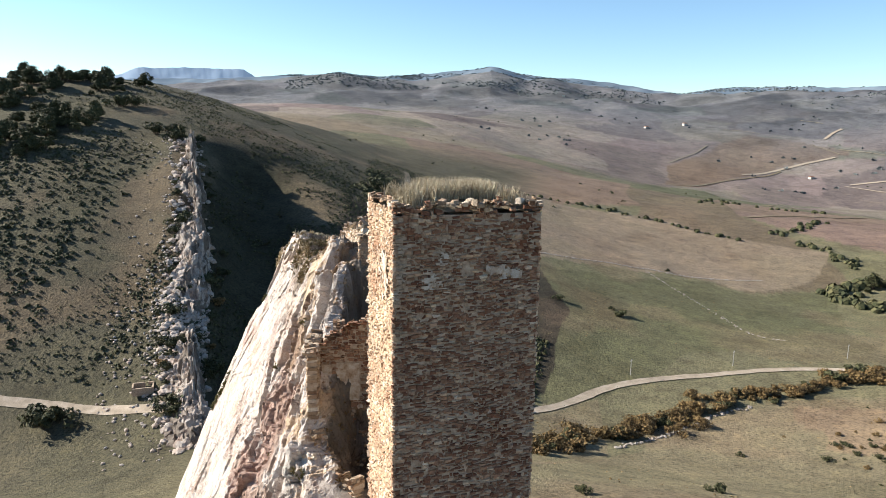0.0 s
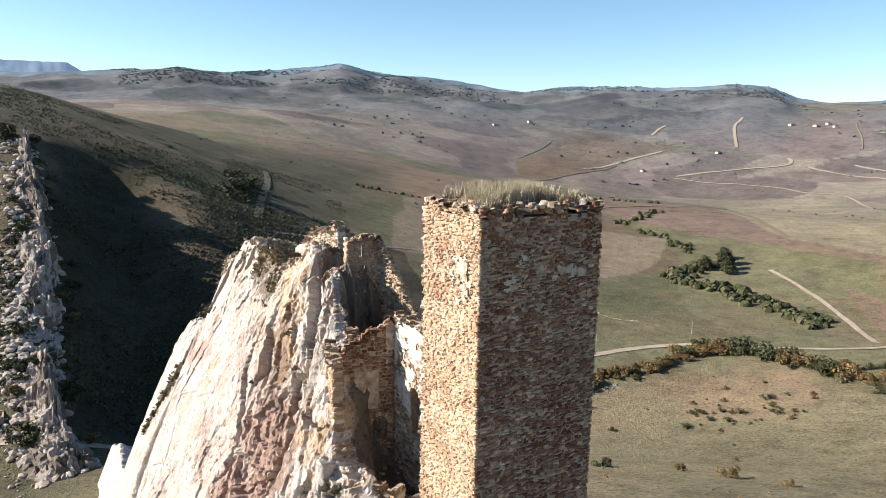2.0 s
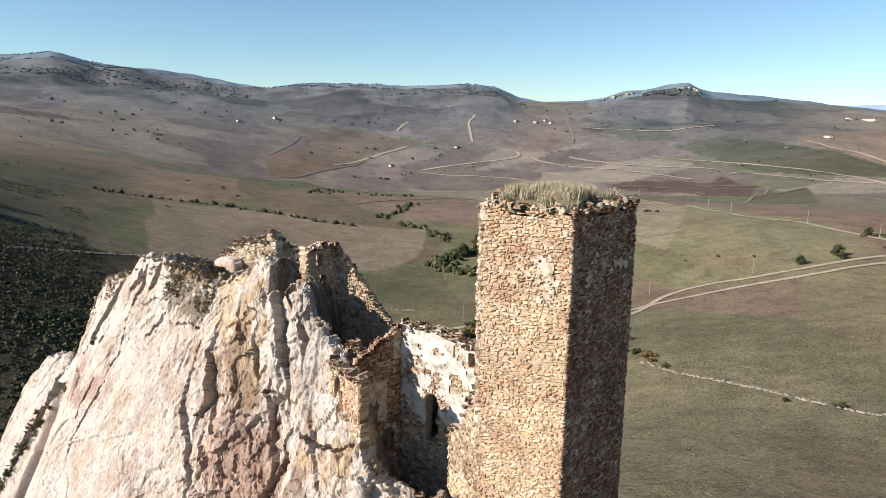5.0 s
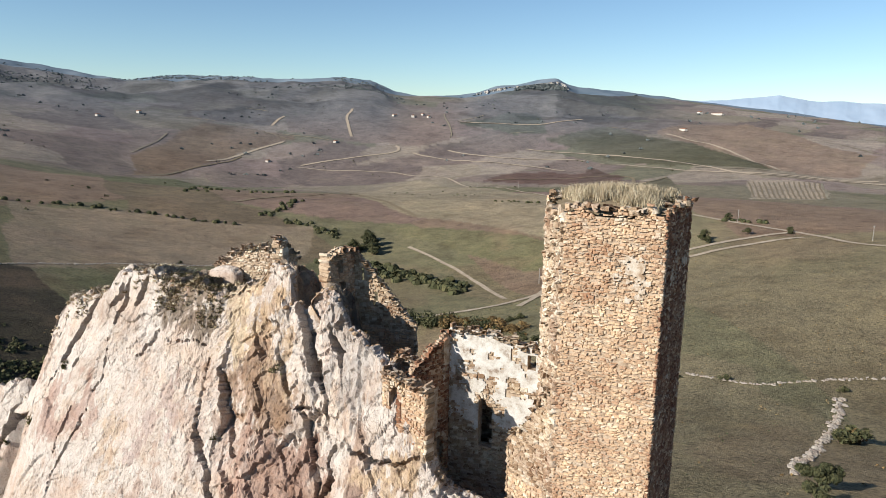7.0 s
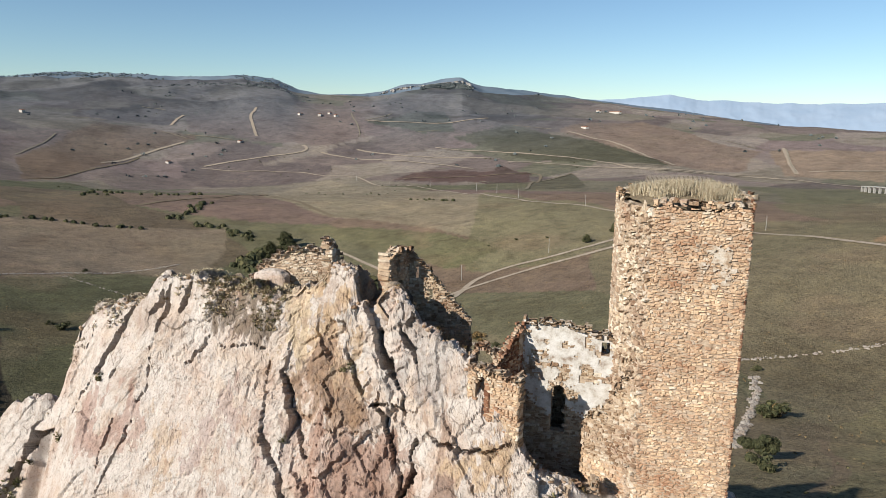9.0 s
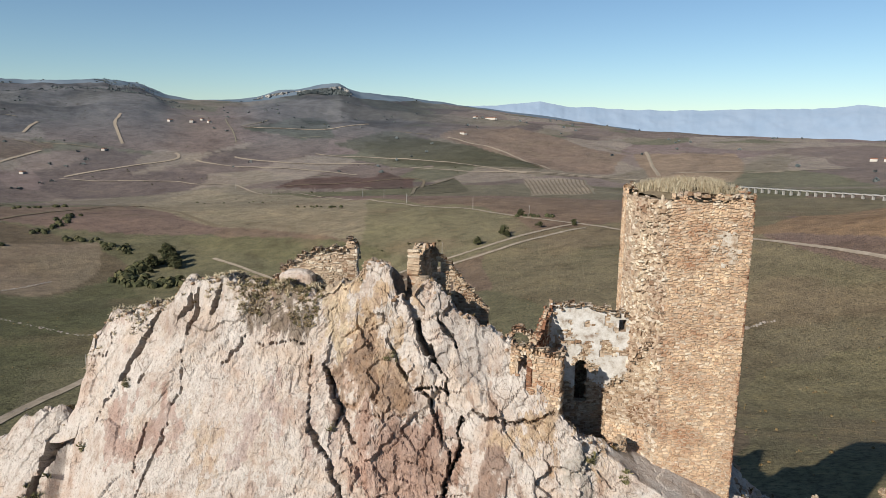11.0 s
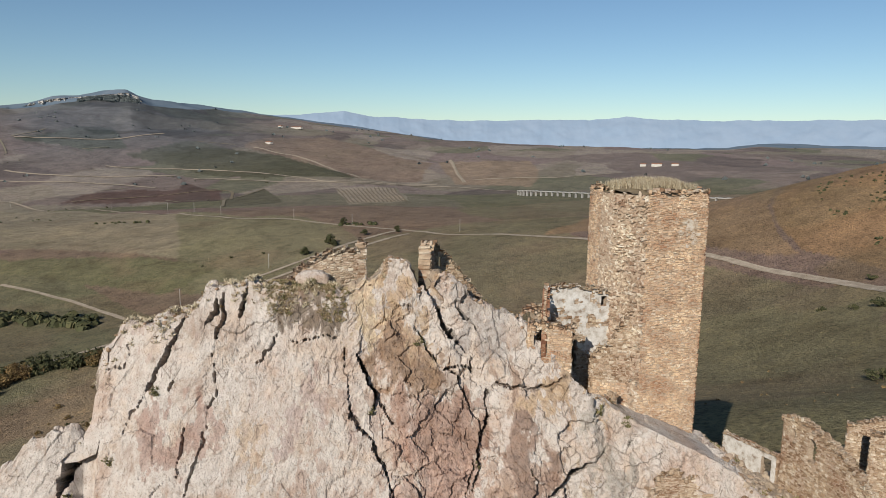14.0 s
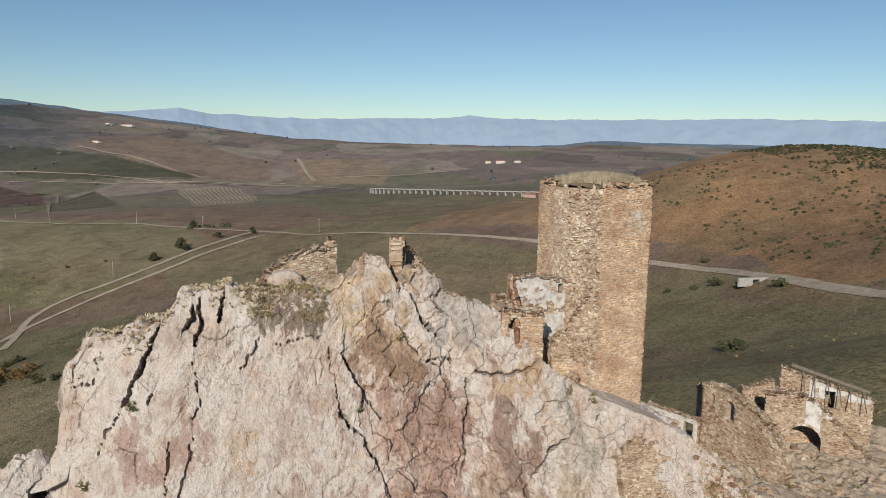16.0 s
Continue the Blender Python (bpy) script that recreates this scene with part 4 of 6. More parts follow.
def face_stones(p0, p1, z0, top, rng, keep=lambda s, z: True, wmin=0.18, wmax=0.5, lo=0.14, hi=0.26, joint=0.018):
    """Coursed rubble over a wall face from p0 to p1: yields s, z, w, h of each stone. top(s) is the broken top."""
    length = math.hypot(p1[0] - p0[0], p1[1] - p0[1])
    zmax = max(top(length * k / 40) for k in range(41))
    for z, h in courses(z0, zmax, rng, lo, hi):
        s = -rng.uniform(0, 0.2)
        while s < length - 0.08:
            w = rng.uniform(wmin, wmax)
            if rng.random() < 0.25:
                w *= 0.5
            s0, s1 = max(s, 0), min(s + w, length)
            if s1 - s0 > 0.10 and z + h * 0.6 < top((s0 + s1) / 2) and keep((s0 + s1) / 2, z + h / 2):
                dz = 0.06 * math.sin((s0 + z * 3) * 2.1) + 0.03 * math.sin(s0 * 5.3 - z) + rng.uniform(-0.035, 0.035)
                if rng.random() < 0.03:
                    s += w
                    continue
                if rng.random() < 0.14 and h > 0.2:
                    yield s0 + joint / 2, z + dz + joint / 2, s1 - s0 - joint, h * 0.47 - joint
                    yield s0 + joint / 2, z + dz + h * 0.5 + joint / 2, s1 - s0 - joint, h * 0.47 - joint
                else:
                    yield s0 + joint / 2, z + dz + joint / 2, s1 - s0 - joint, h * rng.uniform(0.72, 1.08) - joint
            s += w


# ---- the tower ----
TOWER_FOOT, TOWER_TOP = 90.0, 111.45
tower = thing("tower", at(0, 0, TOWER_FOOT), "tall square ruined stone tower with a broken corner on the crag", "tower")
SKIN = 0.075
inner = [(SKIN, SKIN), (6.86 - SKIN, SKIN), (6.86 - SKIN, 7.2 - SKIN), (4.0, 7.1), (2.55, 6.55), (1.55, 6.02), (1.38, 5.62), (0.55, 5.26), (SKIN, 4.75)]
H = TOWER_TOP - TOWER_FOOT
part("core", prism(bmesh.new(), inner, 0, H - 0.35), M_MORTAR, tower, "lime mortar core between the stones")


def tower_top(seed, base):
    def f(s):
        return base + 0.22 * math.sin(s * 1.7 + seed) + 0.16 * math.sin(s * 4.1 + seed * 2) + 0.1 * math.sin(s * 9.3 + seed)
    return f


def hole_keep(holes):
    return lambda s, z: all(abs(s - hs) > hw / 2 or abs(z - hz) > hh / 2 for hs, hz, hw, hh in holes)


FACES = [  # from, to, top, holes (along, height, breadth, height)
    ((0, 0), (6.86, 0), tower_top(0.4, H), [(3.35, 18.75, 0.6, 0.55), (5.05, 21.1, 0.5, 0.5), (3.3, 20.2, 0.4, 0.3), (1.2, 14.2, 0.25, 0.2), (4.9, 12.1, 0.25, 0.2), (2.6, 9.0, 0.25, 0.2)]),
    ((0, 4.8), (0, 0), tower_top(1.9, H), [(2.95, 14.2, 0.33, 0.3), (2.2, 14.6, 0.22, 0.45), (0.75, 12.9, 0.22, 0.25), (3.6, 10.6, 0.25, 0.22), (1.7, 11.0, 0.22, 0.22), (0.9, 15.2, 0.22, 0.3), (4.2, 7.0, 0.25, 0.2), (2.4, 6.0, 0.25, 0.2), (1.5, 8.6, 0.22, 0.2)]),
    ((6.86, 0), (6.86, 7.2), tower_top(2.7, H), []),
    ((6.86, 7.2), (4.0, 7.14), tower_top(3.3, H), []),
    ((4.0, 7.14), (2.55, 6.6), tower_top(3.9, H - 0.1), []),
    ((2.55, 6.6), (1.5, 6.06), tower_top(4.1, H - 0.1), []),
    ((1.5, 6.06), (1.34, 5.66), tower_top(4.6, H - 0.1), []),
    ((1.34, 5.66), (0.52, 5.3), tower_top(4.9, H - 0.1), []),
    ((0.52, 5.3), (0.0, 4.8), tower_top(5.3, H - 0.1), []),
]
rest = Stones()
red_rest = Stones()
broken = Stones()
singles = 0
for k, (p0, p1, top, holes) in enumerate(FACES):
    rng = random.Random(100 + k)
    right = Vector((p1[0] - p0[0], p1[1] - p0[1], 0)).normalized()
    out = Vector((right.y, -right.x, 0))
    keep = hole_keep(holes)
    ragged = k >= 4
    foot = 0.0 if k != 2 else 5.0
    length = math.hypot(p1[0] - p0[0], p1[1] - p0[1])
    for s, z, w, h in face_stones(p0, p1, foot, top, rng, keep, *((0.14, 0.4, 0.12, 0.26) if ragged else (0.14, 0.38, 0.09, 0.19, 0.012))):
        origin = Vector((p0[0], p0[1], 0)) + right * s + Vector((0, 0, z)) - out * SKIN
        proud = SKIN + rng.uniform(-0.022, 0.018) if not ragged else rng.uniform(0.03, 0.12 if k == 4 else 0.22)
        quoin = not ragged and ((k == 0 and s < 0.5) or (k == 1 and s + w > length - 0.5))
        near = k < 2 and z > 17.4 and (s < 3.3 if k == 0 else s > 2.0)
        if near and singles < 300:
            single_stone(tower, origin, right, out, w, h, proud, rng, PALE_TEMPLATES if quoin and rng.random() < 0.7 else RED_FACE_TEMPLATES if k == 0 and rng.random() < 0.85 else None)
            singles += 1
        elif ragged:
            broken.add(origin, right, Vector((0, 0, 1)), out, w, h, proud, rng, 0.12, 0.05)
        else:
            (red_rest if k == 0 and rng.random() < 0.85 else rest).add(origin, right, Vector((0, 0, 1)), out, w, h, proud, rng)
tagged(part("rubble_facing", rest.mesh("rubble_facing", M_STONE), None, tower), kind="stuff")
tagged(part("red_facing", red_rest.mesh("red_facing", M_STONE_RED_SHADE), None, tower, "reddish rubble of the south face, its shade darkened into the stone"), kind="stuff")
M_RUBBLE = mat_stone("broken_rubble", [(0.0, (0.27, 0.185, 0.12)), (0.3, (0.42, 0.31, 0.21)), (0.7, (0.54, 0.44, 0.33)), (1.0, (0.68, 0.61, 0.51))])
M_RUBBLE_PALE = mat_stone("pale_rubble", [(0.0, (0.36, 0.26, 0.18)), (0.3, (0.54, 0.43, 0.32)), (0.7, (0.68, 0.59, 0.47)), (1.0, (0.78, 0.72, 0.62))])
tagged(part("broken_edge", broken.mesh("broken_edge", M_RUBBLE_PALE), None, tower, "pale toothed rubble where a wall broke away"), kind="stuff")



def plaster_patch(parent, p0, right, out, s0, s1, z0, z1, seed, mat):
    """A flaking skim of old plaster left on a wall face, with a ragged outline."""
    st = 0.06
    bm = bmesh.new()
    vs = {}
    for i in range(int((s1 - s0) / st)):
        for j in range(int((z1 - z0) / st)):
            s, z = s0 + (i + 0.5) * st, z0 + (j + 0.5) * st
            edge = min(s - s0, s1 - s, z - z0, z1 - z) / 0.5
            if float(fbm(s * 1.9, z * 3.0, seed, 4, 900 + seed, 0.7)) + min(edge, 1.0) * 0.7 > 0.45:
                q = []
                for ii, jj in ((i, j), (i + 1, j), (i + 1, j + 1), (i, j + 1)):
                    if (ii, jj) not in vs:
                        p = Vector((p0[0], p0[1], 0)) + right * (s0 + ii * st) + Vector((0, 0, z0 + jj * st)) + out * (0.045 + 0.004 * math.sin(ii * 0.4) * math.sin(jj * 0.5))
                        vs[(ii, jj)] = bm.verts.new(p)
                    q.append(vs[(ii, jj)])
                bm.faces.new(q)
    tagged(part("plaster_patch", bm, mat, parent, "flaking remains of old pale plaster"), kind="stuff")


M_OLD_SKIM = mat_plain("worn_skim", [(0.36, (0.36, 0.25, 0.16)), (0.47, (0.55, 0.44, 0.33)), (0.6, (0.68, 0.60, 0.50))], 2.2)
WEST_R, WEST_O = Vector((0, -1, 0)), Vector((-1, 0, 0))
SOUTH_R, SOUTH_O = Vector((1, 0, 0)), Vector((0, -1, 0))
plaster_patch(tower, (0, 4.8), WEST_R, WEST_O, 2.2, 4.0, 18.2, 19.6, 1, M_OLD_SKIM)
plaster_patch(tower, (0, 4.8), WEST_R, WEST_O, 3.1, 4.3, 17.2, 18.4, 2, M_OLD_SKIM)
plaster_patch(tower, (0, 0), SOUTH_R, SOUTH_O, 1.2, 3.2, 17.9, 18.9, 3, M_OLD_SKIM)
plaster_patch(tower, (0, 0), SOUTH_R, SOUTH_O, 2.0, 3.0, 18.8, 19.7, 4, M_OLD_SKIM)
plaster_patch(tower, (0, 0), SOUTH_R, SOUTH_O, 4.2, 6.0, 18.2, 18.9, 5, M_OLD_SKIM)

# earth and loose stones on the tower's top
top_n = 40
ta, tb = np.meshgrid(np.linspace(0.15, 6.7, top_n), np.linspace(0.15, 6.9, top_n), indexing="ij")
tb = np.minimum(tb, 4.5 + 0.6 * ta)
tz = H - 0.25 + 0.55 * np.clip((4.5 + 0.6 * ta - tb) / 1.4, 0, 1) * np.clip(np.sin(np.pi * (ta - 0.1) / 6.7) * np.sin(np.pi * (tb - 0.1) / 6.9), 0, 1) ** 0.6 + 0.1 * fbm(ta, tb, 0, 3, 5)
M_SOIL = mat_plain("dry_soil", [(0.3, (0.16, 0.12, 0.075)), (0.6, (0.28, 0.22, 0.14))], 2.0)
part("roof_earth", grid_mesh("roof_earth", np.stack([ta, tb, tz], -1)[:, ::-1], M_SOIL), None, tower, "dry earth on the broken top")
rim_stones = Stones()
rng = random.Random(77)
for k in range(150):
    side = rng.choice((0, 0, 1, 1, 2, 3))
    q = rng.random()
    a, b = ((q * 6.8, rng.uniform(0.0, 0.35)), (rng.uniform(0.0, 0.35), q * 4.7), (rng.uniform(6.4, 6.75), q * 6.3), (3.9 + q * 2.8, rng.uniform(6.6, 7.0)))[side]
    turn = rng.uniform(0, 6.28)
    right = Vector((math.cos(turn), math.sin(turn), 0))
    size = rng.uniform(0.15, 0.34)
    rim_stones.add(Vector((a, b, H - 0.12 + rng.uniform(0, 0.22))), right, Vector((0, 0, 1)), Vector((right.y, -right.x, 0)), size, size * 0.6, size * 0.5, rng, 0.07, 0.05, size * 0.5)
tagged(part("rim_rubble", rim_stones.mesh("rim_rubble", M_RUBBLE), None, tower, "loose pale stones round the rim"), kind="stuff")


def grass_blades(places, rng, hmin, hmax, spread=0.5, width=0.016):
    """Thin bent blades, three faces each."""
    v, f = [], []
    for x, y, z in places:
        h = rng.uniform(hmin, hmax)
        t = rng.uniform(0, 6.283)
        dx, dy = math.cos(t), math.sin(t)
        lean = rng.uniform(0.1, spread) * h
        px, py = -dy * width, dx * width
        b = len(v)
        v += [(x - px, y - py, z - 0.05), (x + px, y + py, z - 0.05), (x + dx * lean * 0.35 - px * 0.8, y + dy * lean * 0.35 - py * 0.8, z + h * 0.6), (x + dx * lean * 0.35 + px * 0.8, y + dy * lean * 0.35 + py * 0.8, z + h * 0.6), (x + dx * lean, y + dy * lean, z + h)]
        f += [(b, b + 1, b + 3, b + 2), (b + 2, b + 3, b + 4)]
    return v, f


rng = random.Random(31)
spots = []
while len(spots) < 9000:
    a, b = rng.uniform(0.6, 6.4), rng.uniform(0.6, 6.6)
    if b > 4.0 + 0.55 * a:
        continue
    clump = float(fbm(a * 1.1, b * 1.1, 0, 3, 15)) + 0.35 * min(a - 0.6, b - 0.6, 6.4 - a, 1.2) - 0.15
    if rng.random() < 0.3 + 0.9 * clump:
        z = H - 0.2 + 0.5 * max(0, math.sin(math.pi * a / 6.8) * math.sin(math.pi * b / 6.3)) ** 0.6
        spots.append((a, b, z))
v, f = grass_blades(spots, rng, 0.15, 0.8, 0.8, 0.012)
tower_grass = new("dry_grass", mesh_from("dry_grass", v, f, M_STRAW))
tower_grass.matrix_world = at(0, 0, TOWER_FOOT)
tagged(tower_grass, "tall pale dry grass growing on the tower top", "grass", kind="stuff")


# ---- ruined walls of the castle ----
def ruin_wall(name, label, p0, p1, z0, top, thick, seed, openings=(), plaster=None, lo=0.12, hi=0.25, limit=300, category="ruined wall", templates=None, lean=0.0, facing=None, skim=None):
    """A rubble wall from p0 to p1 (castle frame) with a broken top; openings: along, half-breadth, sill, head, arched."""
    rng = random.Random(seed)
    length = math.hypot(p1[0] - p0[0], p1[1] - p0[1])
    turn = math.degrees(math.atan2(p1[1] - p0[1], p1[0] - p0[0]))
    w_ob = thing(name, at(p0[0], p0[1], z0, turn) @ Matrix.Rotation(radians(-lean), 4, "X"), label, category)

    def solid(s, z):
        for os, oh, sill, head, arched in openings:
            spring = head - oh if arched else head
            if abs(s - os) < oh and sill - z0 < z < head - z0:
                if z < spring - z0 or (s - os) ** 2 + (z - (spring - z0)) ** 2 < oh * oh:
                    return False
        return True

    def top_local(s):
        return top(s) - z0

    core = bmesh.new()
    step = 0.12
    ns, nz = int(length / step) + 1, int((max(top(length * k / 30) for k in range(31)) - z0) / step) + 1
    cells = {(i, j) for i in range(ns) for j in range(nz) if (j + 0.5) * step < top_local((i + 0.5) * step) - 0.06 and solid((i + 0.5) * step, (j + 0.5) * step)}
    y0, y1 = 0.06, thick - 0.06
    cache = {}

    def vert(i, j, y):
        key = (i, j, y)
        if key not in cache:
            cache[key] = core.verts.new((min(i * step, length), y, j * step))
        return cache[key]

    for i, j in cells:
        core.faces.new((vert(i, j, y0), vert(i + 1, j, y0), vert(i + 1, j + 1, y0), vert(i, j + 1, y0)))
        core.faces.new((vert(i, j + 1, y1), vert(i + 1, j + 1, y1), vert(i + 1, j, y1), vert(i, j, y1)))
        for (di, dj), (c0, c1) in (((-1, 0), ((i, j), (i, j + 1))), ((1, 0), ((i + 1, j + 1), (i + 1, j))), ((0, -1), ((i + 1, j), (i, j))), ((0, 1), ((i, j + 1), (i + 1, j + 1)))):
            if (i + di, j + dj) not in cells:
                core.faces.new((vert(*c0, y0), vert(*c1, y0), vert(*c1, y1), vert(*c0, y1)))
    part("core", core, M_MORTAR, w_ob)
    rest = Stones()
    count = 0
    X, Z = Vector((1, 0, 0)), Vector((0, 0, 1))
    for side in (0, 1):
        pl = plaster[side] if plaster else None
        for s, z, w, h in face_stones((0, 0), (length, 0), 0, top_local, rng, solid, 0.16, 0.46, lo, hi):
            if pl is not None and pl(s, z + z0):
                continue
            proud = rng.uniform(0.05, 0.10)
            if side == 0:
                origin, right, out = Vector((s, 0.06, z)), X, Vector((0, -1, 0))
            else:
                origin, right, out = Vector((s + w, thick - 0.06, z)), -X, Vector((0, 1, 0))
            if count < limit:
                single_stone(w_ob, origin, right, out, w, h, proud, rng, templates)
                count += 1
            else:
                rest.add(origin, right, Z, out, w, h, proud, rng)
    # rough ends and broken top
    for z, h in courses(0, top_local(0.05), rng):
        rest.add(Vector((0.05, thick - 0.02, z)), Vector((0, -1, 0)), Z, Vector((-1, 0, 0)), thick * 0.96, h * 0.93, rng.uniform(0.03, 0.16), rng, 0.06)
    for z, h in courses(0, top_local(length - 0.05), rng):
        rest.add(Vector((length - 0.05, 0.02, z)), Vector((0, 1, 0)), Z, Vector((1, 0, 0)), thick * 0.96, h * 0.93, rng.uniform(0.03, 0.16), rng, 0.06)
    s = 0.0
    while s < length:
        w = rng.uniform(0.18, 0.4)
        if solid(s + w / 2, top_local(s + w / 2) - 0.1):
            for yy in np.arange(0.02, thick - 0.1, 0.24):
                hgt = rng.uniform(0.05, 0.26)
                rest.add(Vector((s, yy, top_local(min(s + w / 2, length)) - 0.14)), X, Z, Vector((0, -1, 0)), w, hgt, 0.05, rng, 0.09, 0.04, -0.22)
        s += w
    tagged(part("rubble_facing", rest.mesh("rubble_facing", facing or M_RUBBLE), None, w_ob), kind="stuff")
    # arch stones
    for os, oh, sill, head, arched in openings:
        if arched:
            arch = Stones()
            for k in range(9):
                t0, t1 = math.pi * k / 9, math.pi * (k + 1) / 9
                c = Vector((os, 0, head - oh - z0))
                r0 = oh
                p = c + Vector((math.cos(t1) * r0, -0.02, math.sin(t1) * r0))
                right = Vector((math.cos((t0 + t1) / 2), 0, math.sin((t0 + t1) / 2)))
                upv = Vector((-right.z, 0, right.x)) * -1
                arch.add(p, upv, right, Vector((0, -1, 0)), oh * math.pi / 9 * 0.95, 0.24, 0.05, rng, 0.01, 0.02, 0.3)
            part("arch_ring", arch.mesh("arch_ring", M_RUBBLE), None, w_ob, "ring of arch stones")
    if plaster:
        for side in (0, 1):
            pl = plaster[side]
            if pl is None:
                continue
            bm = bmesh.new()
            y = 0.035 if side == 0 else thick - 0.035
            vs = {}
            st = 0.12
            for i in range(int(length / st)):
                for j in range(nz):
                    s, z = (i + 0.5) * st, (j + 0.5) * st
                    if pl(s, z + z0) and z < top_local(s) - 0.05 and solid(s, z):
                        q = []
                        for ii, jj in ((i, j), (i + 1, j), (i + 1, j + 1), (i, j + 1)):
                            if (ii, jj) not in vs:
                                wob = 0.006 * math.sin(ii * 0.37 + 1.0) * math.sin(jj * 0.43)
                                vs[(ii, jj)] = bm.verts.new((ii * st, y + wob, jj * st))
                            q.append(vs[(ii, jj)])
                        bm.faces.new(q if side == 0 else q[::-1])
            geo = bmesh.ops.extrude_face_region(bm, geom=bm.faces[:])
            for e in geo["geom"]:
                if isinstance(e, bmesh.types.BMVert):
                    e.co.y += -0.04 if side == 0 else 0.04
            bmesh.ops.recalc_face_normals(bm, faces=bm.faces[:])
            part("plaster", bm, skim or M_PLASTER, w_ob, "flaking old plaster")
    return w_ob


def profile(*pts, seed=0, rough=0.12):
    xs, zs = pts[0::2], pts[1::2]
    return lambda s: float(np.interp(s, xs, zs)) + rough * math.sin(s * 5.3 + seed) + rough * 0.6 * math.sin(s * 11.7 + seed * 2)


RED_TEMPLATES = stone_templates(8, 13, mat_stone("reddened_stone", [(0.0, (0.20, 0.085, 0.05)), (0.4, (0.32, 0.15, 0.085)), (0.8, (0.40, 0.22, 0.13)), (1.0, (0.50, 0.36, 0.25))], island=False))


# whitewashed wall between tower and rock, with an arched doorway
def white(s, z):
    return z > 98.4 + 0.4 * math.sin(3 * s) and float(fbm(s * 1.6, z * 1.6, 2.0, 4, 201)) + 0.45 * (z > 101.3) > -0.15


ruin_wall("chamber_wall", "whitewashed rubble wall with an arched doorway beside the tower", (2.0, 11.8), (2.55, 6.2), 91.5, profile(0, 103.7, 1.9, 103.9, 4.6, 103.4, 5.6, 103.1, seed=1), 0.7, 301,
          [(2.2, 0.44, 97.0, 100.0, True), (4.82, 0.26, 102.0, 102.9, False)], (white, white))


# room behind the doorway; its unseen vault is added to keep the opening dark
ruin_wall("room_wall", "back wall of the dark room behind the doorway", (4.9, 12.2), (5.3, 6.7), 91.5, profile(0, 101.6, 5.6, 101.3, seed=21), 0.6, 318)
room_vault = thing("room_vault", at(2.2, 12.3, 100.6, -84.4), "unseen vault added over the small room to darken its doorway", "vault")
part("vault_slab", box(bmesh.new(), 0.2, 5.4, 0.5, 3.0, 0, 0.45), M_MORTAR, room_vault)


def patch(s, z):
    return (1.4 < s < 2.85 and 98.1 < z < 100.55) or (0.55 < s < 1.15 and 99.3 < z < 100.4) or (s > 3.3 and z > 98.5 and float(fbm(s * 1.5, z * 0.8, 0, 2, 211)) > -0.1)


ruin_wall("cross_wall", "broken rubble cross wall with a framed plaster patch facing the tower", (-1.75, 12.75), (2.0, 11.8), 91.5, profile(0, 101.1, 0.6, 101.9, 1.9, 102.7, 3.9, 103.7, seed=2), 0.34, 302,
          [(3.0, 0.45, 96.0, 97.6, True)], (patch, None), templates=RED_TEMPLATES, facing=M_STONE_RED_SHADE, skim=M_OLD_SKIM)
ruin_wall("window_wall", "rubble wall pier with an arched window on the cliff edge", (-1.5, 14.1), (-2.3, 10.95), 96.6, profile(0, 102.0, 1.6, 101.9, 3.3, 101.8, seed=3), 0.65, 303,
          [(0.95, 0.48, 99.3, 101.4, True)])
ruin_wall("low_arch_wall", "low broken arch of pale stone behind the window wall", (0.1, 14.6), (-0.25, 12.6), 100.0, profile(0, 102.0, 0.9, 102.75, 2.0, 102.3, seed=4), 0.5, 304, [(1.0, 0.62, 101.0, 102.35, True)])
ruin_wall("scar_wall", "pale rubble wall stub against the tower's broken corner", (1.75, 8.0), (0.55, 5.0), 91.5, profile(0, 98.3, 1.2, 99.3, 2.2, 101.2, 3.2, 102.8, seed=5), 0.8, 305)
ruin_wall("parapet", "low rubble parapet at the chamber's open edge", (-2.2, 10.4), (-0.5, 6.6), 92.5, profile(0, 97.2, 1.0, 96.2, 2.5, 95.3, 4.2, 95.6, seed=6, rough=0.25), 0.8, 306)
# gable ruin with two small windows and its sloping side wall
ruin_wall("gable_wall", "ruined gable wall with small window holes on the crest", (2.9, 20.95), (5.0, 20.5), 102.2, profile(0, 106.7, 1.0, 107.0, 2.15, 107.0, seed=7, rough=0.06), 1.0, 307,
          [(0.95, 0.3, 105.5, 106.4, False), (1.15, 0.3, 104.0, 105.0, False)])
ruin_wall("sloping_wall", "tall thin ruined wall whose top slopes down steeply", (5.0, 20.6), (5.95, 16.4), 98.5, profile(0, 106.9, 0.5, 106.6, 1.5, 105.5, 3.0, 103.7, 4.3, 102.2, seed=8, rough=0.04), 0.4, 308,
          [(0.62, 0.16, 104.9, 105.7, False), (1.5, 0.18, 103.2, 104.2, False)])
# wall on the summit
ruin_wall("summit_wall", "low ruined rubble wall on the summit of the crag", (3.35, 32.1), (4.2, 26.0), 102.8, profile(0, 104.2, 0.8, 105.1, 1.8, 105.8, 2.8, 106.3, 4.3, 106.6, 5.4, 106.6, 5.7, 107.2, 6.2, 107.0, seed=9), 0.8, 309, templates=PALE_TEMPLATES, facing=M_RUBBLE_PALE, lo=0.10, hi=0.19)
ruin_wall("summit_return", "short return of the ruined summit wall", (4.25, 26.05), (6.6, 26.6), 101.5, profile(0, 107.0, 1.0, 106.5, 2.4, 105.6, seed=10), 0.7, 310)

